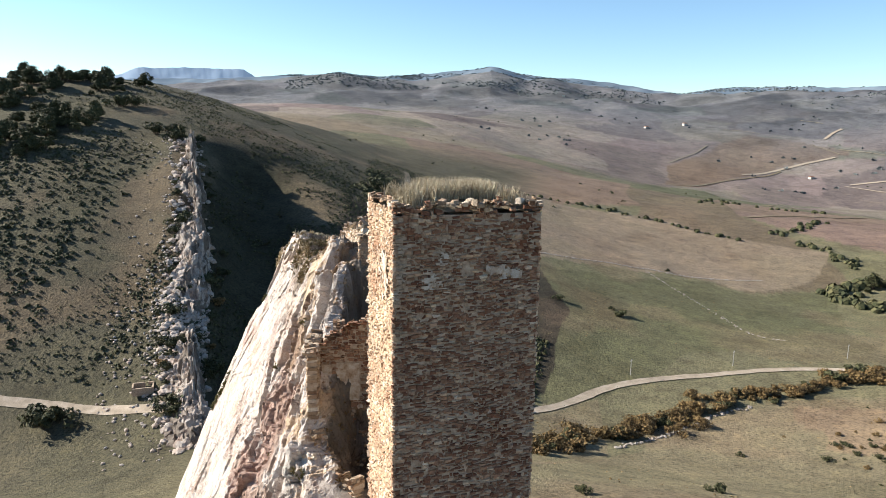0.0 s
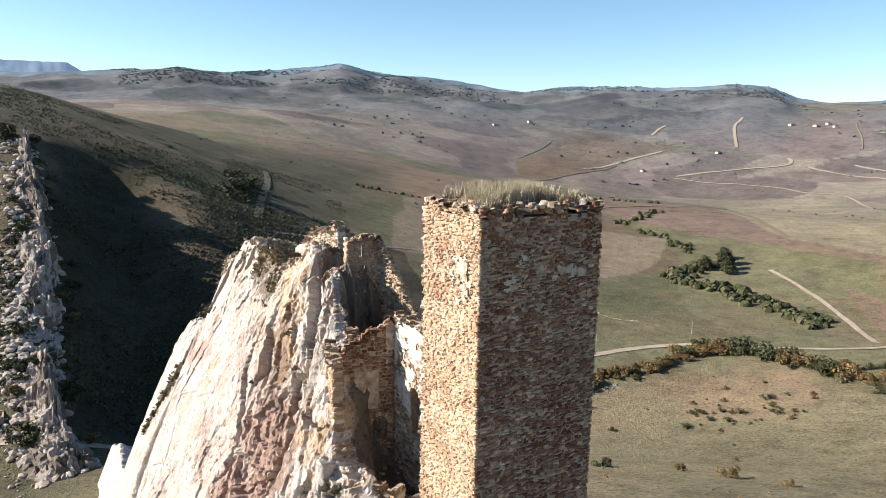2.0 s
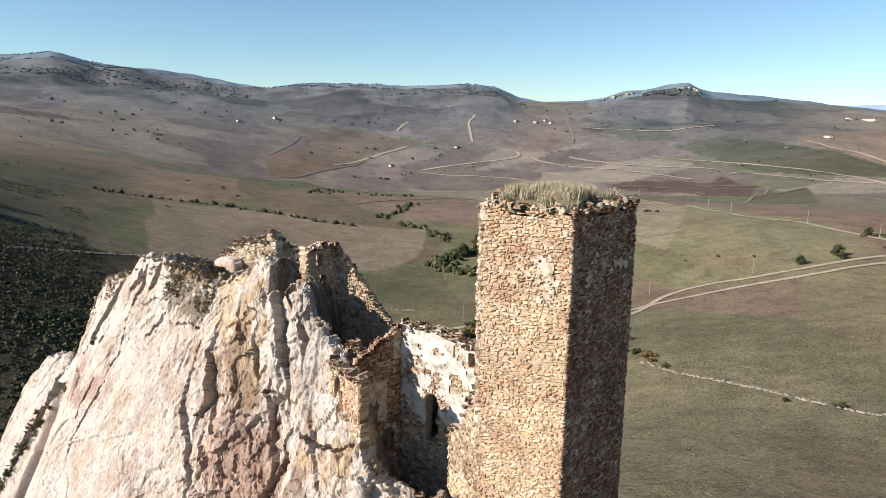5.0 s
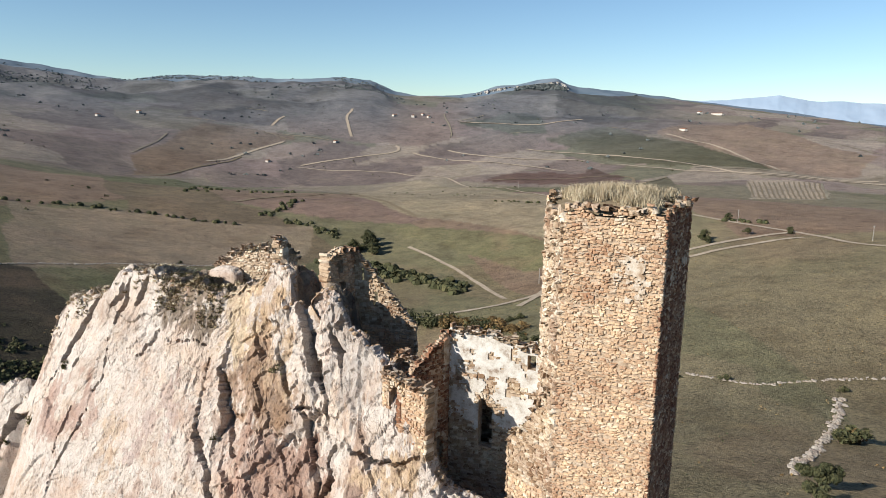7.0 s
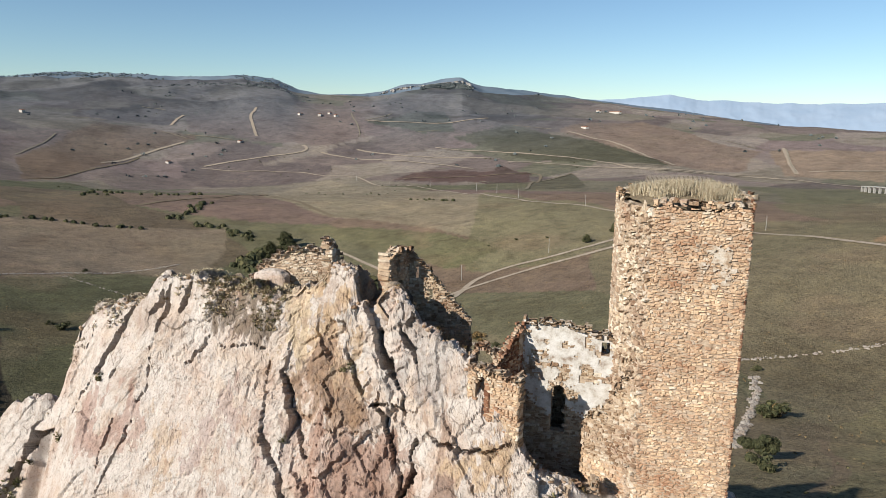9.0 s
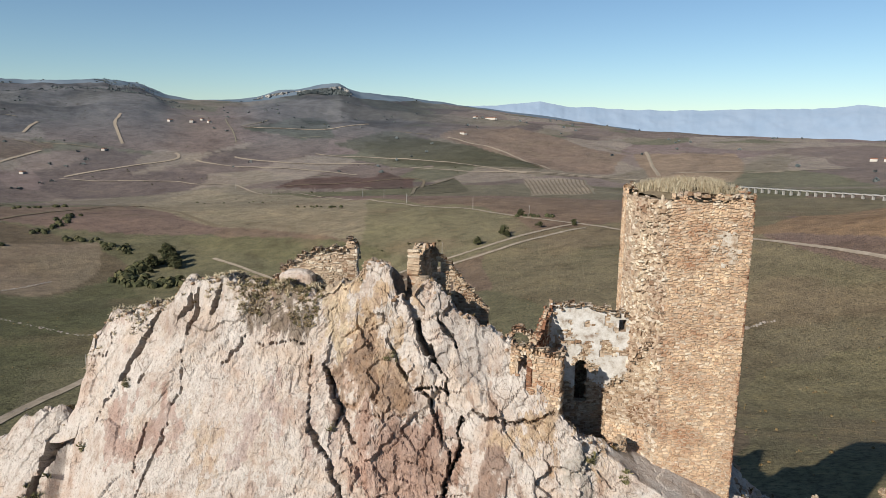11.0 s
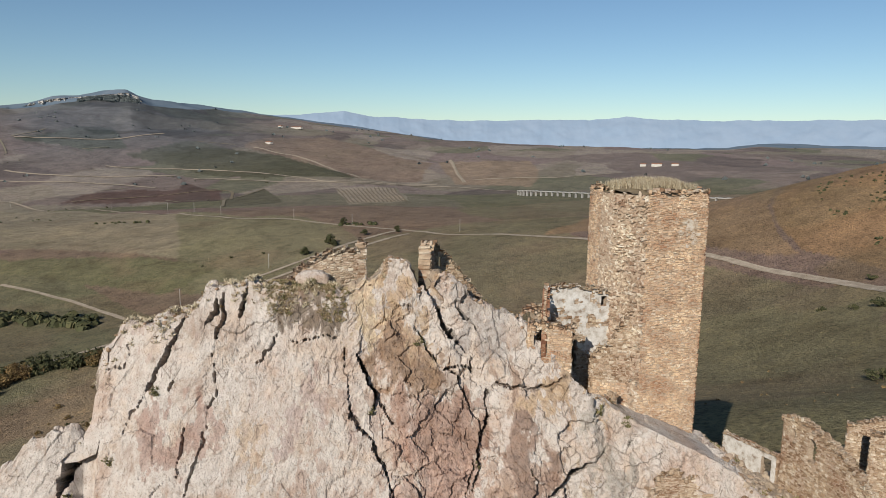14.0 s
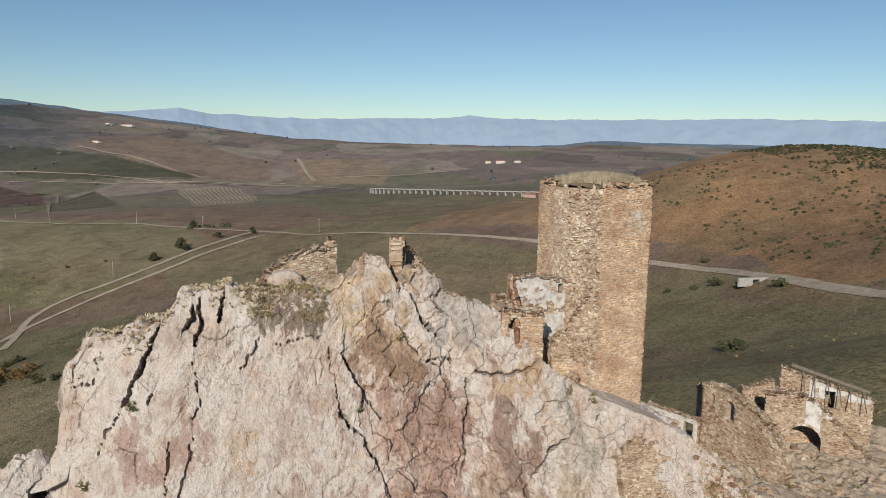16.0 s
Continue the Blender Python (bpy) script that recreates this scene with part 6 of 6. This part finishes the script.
def far_woods(name, label, n, az, rad, level, smin, smax, seed, lowest=1.2):
    """Trees on the far slopes, a few leaves' clumps each, joined."""
    rg = np.random.RandomState(seed)
    a, r = np.radians(rg.uniform(*az, n)), rg.uniform(*rad, n)
    x, y = CX + r * np.sin(a), CY + r * np.cos(a)
    ok = fbm(x / 230, y / 230, 4, 5, seed, 0.6) > level
    x, y = x[ok], y[ok]
    z = ground_z(x, y)
    v, f = [], []
    for k in range(5):
        s = rg.uniform(smin, smax, len(x))
        t = rg.uniform(0, 3.14, len(x))
        px, py, pz = x + rg.normal(0, 2.0, len(x)), y + rg.normal(0, 2.0, len(x)), z + s * rg.uniform(0.2, 0.7, len(x))
        ux, uy, uz = np.cos(t) * s, np.sin(t) * s, rg.uniform(-0.3, 0.3, len(x)) * s
        b = len(v)
        quad = np.stack([np.stack([px - ux, py - uy, pz - uz], 1), np.stack([px + 0.2 * uy, py, pz - 0.6 * s], 1), np.stack([px + ux, py + uy, pz + uz], 1), np.stack([px, py + 0.2 * ux, pz + 0.8 * s], 1)], 1)
        v += quad.reshape(-1, 3).tolist()
        f += [(b + 4 * i, b + 4 * i + 1, b + 4 * i + 2, b + 4 * i + 3) for i in range(len(x))]
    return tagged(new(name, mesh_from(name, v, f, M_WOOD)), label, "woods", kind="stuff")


# leaf tones paled towards blue-grey, haze put into the colour
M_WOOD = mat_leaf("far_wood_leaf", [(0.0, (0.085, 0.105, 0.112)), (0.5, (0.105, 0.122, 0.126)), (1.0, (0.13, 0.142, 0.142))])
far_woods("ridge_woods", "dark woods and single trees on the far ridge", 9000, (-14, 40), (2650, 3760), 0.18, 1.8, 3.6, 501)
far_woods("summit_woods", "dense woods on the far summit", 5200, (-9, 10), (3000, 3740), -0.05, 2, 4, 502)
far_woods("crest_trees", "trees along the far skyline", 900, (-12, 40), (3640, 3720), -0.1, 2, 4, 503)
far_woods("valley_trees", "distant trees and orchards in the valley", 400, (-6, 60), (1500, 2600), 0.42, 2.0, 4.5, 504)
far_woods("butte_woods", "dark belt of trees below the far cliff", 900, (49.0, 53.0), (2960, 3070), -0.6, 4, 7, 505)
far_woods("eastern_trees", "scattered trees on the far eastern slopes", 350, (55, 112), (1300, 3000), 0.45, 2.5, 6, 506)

# pale cliff along the top of the far butte
ca = np.radians(np.linspace(44.5, 54.0, 190))
lift = np.interp(np.degrees(ca), (44.5, 46, 47.5, 50, 51.2, 52.4, 53.2, 54.0), (-8, 6, 20, 26, 30, 34, 8, -8)) * (0.85 + 0.3 * fbm(np.degrees(ca) * 3, 0, 0, 3, 511))
cliff_rows = []
foot = ground_z(CX + 3120 * np.sin(ca), CY + 3120 * np.cos(ca)) - 4
sky_z = 115 + 3160 * np.tan(np.radians(np.interp(np.degrees(ca), SKYLINE_AZ, SKYLINE_EL) + 0.02))
brow = np.minimum(foot + 4 + np.maximum(lift, -4), sky_z)
for q in np.linspace(0, 1.3, 34):
    face_q = min(q, 1.0)
    step_q = 0.4 * face_q + 0.6 * math.floor(face_q * 4) / 4
    rr = 3120 + 36 * step_q + 10 * fbm(np.degrees(ca) * 8, q * 4, 0, 4, 512, 0.6) + 8 * np.floor(3 * vnoise(np.degrees(ca) * 5, 0, 1, 513)) + 900 * max(q - 1.0, 0)
    rise = foot + (brow - foot) * face_q
    cliff_rows.append(np.stack([CX + rr * np.sin(ca), CY + rr * np.cos(ca), rise + (sky_z + 8 - brow) * max(q - 1.0, 0) / 0.3 * (lift > 0)], 1))
M_CLIFF = mat_plain("far_cliff", [(0.36, (0.22, 0.20, 0.18)), (0.48, (0.50, 0.47, 0.43)), (0.6, (0.62, 0.58, 0.53))], 0.035, 0.95, 2.0)
tagged(new("backdrop_cliff", grid_mesh("backdrop_cliff", np.stack(cliff_rows)[:, ::-1], M_CLIFF, False)), "pale limestone cliff along the top of a far butte", "cliff", kind="structure")


# ---- boulders, field walls, the northern crag ----
_bm = bmesh.new()
bmesh.ops.create_icosphere(_bm, subdivisions=1, radius=1.0)
ICO_V = [v.co.copy() for v in _bm.verts]
ICO_F = [tuple(v.index for v in f.verts) for f in _bm.faces]
_bm.free()


def boulders(spots, seed):
    rg = random.Random(seed)
    v, f = [], []
    for x, y, z, s in spots:
        b = len(v)
        m = Matrix.Rotation(rg.uniform(0, 6.28), 3, "Z") @ Matrix.Diagonal((rg.uniform(0.7, 1.3), rg.uniform(0.6, 1.1), rg.uniform(0.45, 0.8)))
        v += [Vector((x, y, z)) + (m @ p) * s * rg.uniform(0.8, 1.15) for p in ICO_V]
        f += [tuple(b + i for i in face) for face in ICO_F]
    return v, f


def field_wall(label, pts, seed, step=1.1, size=0.45):
    rg = random.Random(seed)
    spots = []
    for x, y in resample(pts, step):
        if rg.random() < 0.85:
            for k in range(2):
                px, py = x + rg.gauss(0, 0.6), y + rg.gauss(0, 0.6)
                spots.append((px, py, float(ground_z(px, py)) + 0.12, size * rg.uniform(0.5, 1.4)))
    v, f = boulders(spots, seed)
    return tagged(new("field_wall", mesh_from("field_wall", v, f, M_FIELDSTONE)), label, "stone wall", kind="stuff")


M_FIELDSTONE = mat_rock("fieldstone", (0.34, 0.335, 0.32))
field_wall("tumbled field wall of grey stones", [(-22, 416), (16, 436), (49, 456), (75, 469), (107, 480), (151, 492), (179, 490), (239, 503)], 1, 1.0, 0.7)
field_wall("broken line of field stones down the slope", [(144, 497), (154, 451), (163, 413), (170, 364), (189, 358)], 2, 2.2, 0.6)
field_wall("tumbled wall of pale stones across the pasture", [(203, 197), (198, 174), (196, 150), (194, 128), (193, 112), (194, 99), (207, 92), (225, 81), (249, 60), (275, 38)], 3, 1.2, 0.6)
field_wall("pale stones along the brook", [(60, 224), (85, 243), (110, 262), (130, 270)], 4, 1.2, 0.7)
field_wall("scattered stones by the tower's foot", [(202, 76), (180, 70), (162, 66), (140, 62), (126, 59), (111, 58), (101, 54)], 5, 0.8, 0.75)

M_CRAG_FAR = mat_rock("northern_crag_stone", (0.47, 0.45, 0.43))
SPINE = [(-70, 196), (-82, 214), (-92, 240), (-103, 275), (-112, 310), (-124, 345), (-140, 385), (-158, 435)]
sp = resample(SPINE, 0.55)
st = np.gradient(sp, axis=0)
st /= np.linalg.norm(st, axis=1, keepdims=True)
sn = np.stack([st[:, 1], -st[:, 0]], 1)
along = np.linspace(0, 1, len(sp))
crest_h = np.interp(along, (0, 0.06, 0.14, 0.22, 0.27, 0.34, 0.38, 0.44, 0.52, 0.56, 0.60, 0.68, 0.78, 0.86, 0.94, 1), (3, 8, 11, 9, 4, 3, 5, 10, 12, 8, 7, 11, 12, 11, 7, 0))
crest_h = crest_h * (0.85 + 0.35 * fbm(along * 14, 0, 0, 3, 431)) + 1.5 * np.floor(2.5 * vnoise(along * 40, 0, 2, 432))
QS = np.linspace(-1, 1, 64)
rows = []
for q in QS:
    half = np.where(q < 0, 9.0, 5.0) * (0.75 + 0.5 * fbm(along * 13, 0, 2, 3, 433))
    p = sp + sn * (half * q)[:, None]
    shape = (1 - abs(q) ** (1.25 if q < 0 else 4.0))
    wq = 0.15 * fbm(along * 60, q * 5, 0, 3, 434)
    s_at = along * 250
    big_o, big_e = facets(s_at / 7 + wq, np.full_like(s_at, q * 2.2) + wq, 435)
    mid_o, mid_e = facets(s_at / 2.4 + wq, np.full_like(s_at, q * 5.0) + 2 * wq, 436)
    h = crest_h * shape * np.clip(0.9 + 0.7 * big_o, 0.3, 1.5) + (1.9 * mid_o - 0.7 * mid_e - 0.9 * big_e) * shape ** 0.3
    rows.append(np.stack([p[:, 0] + 1.0 * fbm(s_at / 2.5, q * 6, 0, 4, 437, 0.6), p[:, 1] + 0.6 * fbm(s_at / 2.5, q * 6, 4, 3, 438), ground_z(p[:, 0], p[:, 1]) + h - 0.6], 1))
north = new("northern_crag", grid_mesh("northern_crag", np.stack(rows), M_CRAG_FAR, False))
cs = np.zeros((len(QS), len(sp), 4))
cs[..., :3] = np.array((0.20, 0.16, 0.12))
cs[..., 3] = 0.6 * smooth(-0.1, 0.5, fbm(np.tile(along * 45, (len(QS), 1)), np.tile(QS[:, None] * 3, (1, len(sp))), 0, 4, 439))
color_layer(north.data, "stain", cs)
tagged(north, "jagged grey limestone fin running up the hillside", "rock", kind="structure")
rg = random.Random(9)
spots = []
for k in range(1300):
    i = min(int(rg.gauss(0.3, 0.12) * len(sp)), len(sp) - 1) if rg.random() < 0.55 else rg.randrange(len(sp))
    i = max(i, 0)
    d = rg.uniform(-16, 6) if rg.random() < 0.75 else -rg.uniform(3, 32)
    x, y = sp[i] + sn[i] * d
    spots.append((x, y, float(ground_z(x, y)) + 0.2, rg.uniform(0.3, 1.7) * (1.25 if d > -12 else 0.6)))
v, f = boulders(spots, 11)
tagged(new("fallen_boulders", mesh_from("fallen_boulders", v, f, M_CRAG_FAR)), "fallen limestone boulders beside the fin", "boulders", kind="stuff")
for k in range(46):
    i = rg.randrange(int(len(sp) * 0.1), len(sp))
    d = rg.choice((-1, -1, 1)) * rg.uniform(2.5, 11)
    x, y = sp[i] + sn[i] * d
    plant(rng.choice(green + green + autumn[:1]), float(x), float(y), rng.uniform(0.9, 2.0), rng.uniform(0, 6.28))


# ---- small buildings and works ----
M_RENDER = mat_plain("pale_render", [(0.3, (0.50, 0.45, 0.38)), (0.6, (0.68, 0.64, 0.57))], 0.6)
M_TILE = mat_plain("clay_tile", [(0.3, (0.24, 0.11, 0.07)), (0.7, (0.38, 0.20, 0.13))], 1.5)
M_CONCRETE = mat_plain("concrete", [(0.3, (0.34, 0.32, 0.29)), (0.7, (0.50, 0.48, 0.44))], 0.7)
M_DARKGLASS = mat_plain("dark_opening", [(0.3, (0.02, 0.02, 0.022)), (0.7, (0.04, 0.04, 0.045))], 2.0, 0.4)


def slab(x0, x1, y0, y1, z0, z1):
    return box(bmesh.new(), x0, x1, y0, y1, z0, z1)


def house(x, y, turn, length, depth, high, label, wall=None, group="distant farmhouses"):
    ob = thing("house", Matrix.Translation((x, y, float(ground_z(x, y)) - 0.8)) @ Matrix.Rotation(radians(turn), 4, "Z"), label, "house", group)
    part("wall", slab(-length / 2, length / 2, -depth / 2, depth / 2, 0, high + 0.8), wall or M_RENDER, ob)
    bm = bmesh.new()
    e = 0.5
    vs = [bm.verts.new(p) for p in ((-length / 2 - e, -depth / 2 - e, high + 0.8), (length / 2 + e, -depth / 2 - e, high + 0.8), (length / 2 + e, depth / 2 + e, high + 0.8), (-length / 2 - e, depth / 2 + e, high + 0.8), (-length / 2 - e, 0, high + 0.8 + depth * 0.25), (length / 2 + e, 0, high + 0.8 + depth * 0.25))]
    for q in ((0, 1, 5, 4), (2, 3, 4, 5), (0, 4, 3), (1, 2, 5), (3, 2, 1, 0)):
        bm.faces.new([vs[i] for i in q])
    part("roof", bm, M_TILE, ob)
    part("door", slab(-0.6, 0.6, -depth / 2 - 0.06, -depth / 2 + 0.02, 0.8, 3.0), M_DARKGLASS, ob)
    for k in (-0.3, 0.3):
        part("window", slab(length * k - 0.5, length * k + 0.5, -depth / 2 - 0.05, -depth / 2 + 0.02, 1.8, 3.0), M_DARKGLASS, ob)
    return ob


for hx_, hy_, turn, ln, dp, hh in ((1778, 972, 60, 26, 9, 5), (806, 1521, 25, 11, 8, 4), (1041, 1578, 30, 16, 8, 4), (1407, 1685, 40, 22, 10, 6), (1375, 1739, 10, 16, 9, 5), (1432, 1640, 70, 14, 9, 5), (1460, 1700, 20, 12, 8, 5),
                                  (2240, 1100, 60, 60, 9, 6), (2215, 1150, 60, 18, 10, 7), (1706, -90, 80, 24, 10, 6), (1730, -60, 80, 14, 9, 5), (1690, -130, 100, 16, 9, 5), (560, 1950, 30, 12, 8, 4)):
    house(hx_, hy_, turn, ln, dp, hh, "small pale farmhouse with a tiled roof among fields")
for k in range(3):
    az_, r_ = radians(4 + 35 * rng.random()), 2100 + 1500 * rng.random()
    house(CX + r_ * math.sin(az_), CY + r_ * math.cos(az_), rng.uniform(0, 90), rng.uniform(10, 20), 9, rng.uniform(5, 8), "far pale farmhouse on the hazy slope", group="far houses")
house(835, -62, 75, 16, 7, 4.5, "small red-walled lineman's house beside the viaduct", mat_plain("red_render", [(0.3, (0.40, 0.24, 0.20)), (0.7, (0.5, 0.36, 0.30))], 0.5), "lineman's house")

# roofless stone hut by the track
hut = thing("stone_hut", Matrix.Translation((-104, 228, float(ground_z(-104, 228)) - 0.3)) @ Matrix.Rotation(radians(20), 4, "Z"), "small roofless stone hut beside the dirt track", "hut")
for x0, x1, y0, y1, z1 in ((-3.5, 3.5, -2.8, -2.3, 2.7), (-3.5, -3.0, -2.3, 2.3, 3.0), (3.0, 3.5, -2.3, 2.3, 2.6)):
    part("wall", slab(x0, x1, y0, y1, 0, z1), M_MORTAR, hut)
part("wall", slab(-3.5, 0.6, 2.3, 2.8, 0, 2.9), M_MORTAR, hut)
part("wall", slab(1.6, 3.5, 2.3, 2.8, 0, 2.9), M_MORTAR, hut)

# concrete culvert under the gravel road
culvert = thing("culvert", Matrix.Translation((184, -66, float(ground_z(184, -66)) - 1.0)) @ Matrix.Rotation(radians(100), 4, "Z"), "pale concrete culvert under the gravel road", "culvert")
part("headwall", slab(-7, -1.3, -0.4, 0.4, 0, 3.2), M_CONCRETE, culvert)
part("headwall", slab(1.3, 7, -0.4, 0.4, 0, 3.2), M_CONCRETE, culvert)
part("lintel", slab(-1.3, 1.3, -0.4, 0.4, 2.5, 3.2), M_CONCRETE, culvert)
# near-black slab stands for the darkness inside the pipe
part("barrel_dark", slab(-1.3, 1.3, -3.0, -2.6, 0, 2.5), M_DARKGLASS, culvert)

# railway viaduct far across the valley
VIA = resample([(1105, 185), (1080, 165), (975, 72), (890, -10), (830, -70), (780, -130), (740, -200)], 14.0)
deck_fit = np.polyfit(np.arange(len(VIA)), ground_z(VIA[:, 0], VIA[:, 1]), 1)
viaduct = thing("viaduct", Matrix.Translation((float(VIA[0, 0]), float(VIA[0, 1]), 0)), "long low concrete viaduct across the fields", "viaduct")
for k, ((x0, y0), (x1, y1)) in enumerate(zip(VIA, VIA[1:])):
    deck_z = float(np.polyval(deck_fit, k)) + 8.0
    d = Vector((x1 - x0, y1 - y0, 0))
    m = Matrix.Translation((x0 - VIA[0, 0], y0 - VIA[0, 1], 0)) @ d.to_track_quat("X", "Z").to_matrix().to_4x4()
    deck = part("deck", slab(0, d.length + 0.1, -2.5, 2.5, deck_z - 1.2, deck_z), M_CONCRETE, viaduct)
    deck.matrix_basis = m
    pier = part("pier", slab(-0.8, 0.8, -1.6, 1.6, deck_z - 20, deck_z - 1.2), M_CONCRETE, viaduct)
    pier.matrix_basis = m


def power_pole(x, y, high):
    ob = thing("power_pole", Matrix.Translation((x, y, float(ground_z(x, y)) - 0.5)) @ Matrix.Rotation(0.8, 4, "Z"), "pale concrete power pole beside the road", "pole", "power poles")
    bm = bmesh.new()
    limb(bm, (0, 0, 0), (0, 0, high), 0.22, 0.12, 8)
    part("pole", bm, M_CONCRETE, ob)
    part("crossarm", slab(-1.1, 1.1, -0.08, 0.08, high - 0.7, high - 0.5), M_CONCRETE, ob)
    for k in (-1.0, 0.0, 1.0):
        bm = bmesh.new()
        limb(bm, (k, 0, high - 0.5), (k, 0, high - 0.2), 0.07, 0.05, 6)
        part("insulator", bm, M_DARKGLASS, ob)


for x, y in ((949, 1048), (870, 880), (806, 729), (758, 603), (660, 500), (599, 429), (545, 320), (530, 256), (500, 150), (86, 298), (140, 316), (203, 330), (330, 300), (395, 270)):
    power_pole(x, y, 11.0 if x > 300 else 8.0)


# ---- rubble and bushes on the slope of the lower court ----
court_slope = (B > -42) & (B < -1) & (((V < s1) & (ZZ > ZC - 9)) | (V < s2)) & (V > 0.3)
cs_spots = crag_spots(court_slope, 1700, 81)
cs_rng = random.Random(82)
v, f = boulders([(x, y, z, cs_rng.uniform(0.10, 0.42) * (1.6 if cs_rng.random() < 0.06 else 1)) for x, y, z in cs_spots], 83)
rubble_ob = new("court_rubble", mesh_from("court_rubble", v, f, M_RUBBLE))
rubble_ob.matrix_world = FRAME
tagged(rubble_ob, "loose pale rubble strewn over the slope below the court", "rubble", kind="stuff")
weedy = court_slope & (fbm(B / 2.2, ZZ / 2, AA / 2, 3, 84) > 0.1)
tufts("court_weeds", "dry weeds and thistles on the slope below the court", "weeds", M_BUSH_DRY, crag_spots(weedy, 420, 85), 12, 0.15, 0.5, 86)
tufts("court_scrub", "small green-brown bushes on the slope below the court", "scrub", M_WEED, crag_spots(weedy, 320, 87), 14, 0.2, 0.55, 88)
# loose stones along the crest and in the hollows of the ruin
crest_spots = crag_spots(RIM & (B > 7) & (B < 46) & (V > s1 - 0.01), 700, 91)
v, f = boulders([(x, y, z, cs_rng.uniform(0.06, 0.24)) for x, y, z in crest_spots], 92)
loose = new("crest_rubble", mesh_from("crest_rubble", v, f, M_RUBBLE))
loose.matrix_world = FRAME
tagged(loose, "loose stones and broken masonry along the crest", "rubble", kind="stuff")


def smooth_boulder(name, label, a, b, z, ra, rb, rz, seed, mat):
    """A weather-rounded block with a few flat faces."""
    bm = bmesh.new()
    bmesh.ops.create_icosphere(bm, subdivisions=4, radius=1.0)
    co = np.array([v.co[:] for v in bm.verts])
    flat = np.sign(co) * np.abs(co) ** 0.55
    bump_r = 1 + 0.10 * fbm(co[:, 0] * 1.3, co[:, 1] * 1.3, co[:, 2] * 1.3 + seed, 4, seed, 0.55)
    co = flat * bump_r[:, None] * np.array((ra, rb, rz))
    for vert, c in zip(bm.verts, co):
        vert.co = c
    me = bpy.data.meshes.new(name)
    bm.to_mesh(me)
    bm.free()
    me.materials.append(mat)
    color_layer(me, "stain", np.zeros((len(me.vertices), 4)))
    me.polygons.foreach_set("use_smooth", [True] * len(me.polygons))
    ob = new(name, me)
    ob.matrix_world = at(a, b, z)
    return tagged(ob, label, "boulder")


smooth_boulder("boulder", "smooth pale boulder built into the foot of the summit wall", 3.2, 30.1, 104.3, 0.6, 1.3, 0.7, 5, M_ROCK)

cleft = (B > 45) & (B < 49) & (ZZ > 83) & (ZZ < 91) & (V < s1) & (np.abs(B - 45.2 - (95.6 - ZZ) * 0.3) < 0.6)
tufts("cleft_scrub", "dark scrub growing in the cleft beside the fin", "scrub", M_WEED, crag_spots(cleft, 120, 95), 14, 0.25, 0.6, 96)
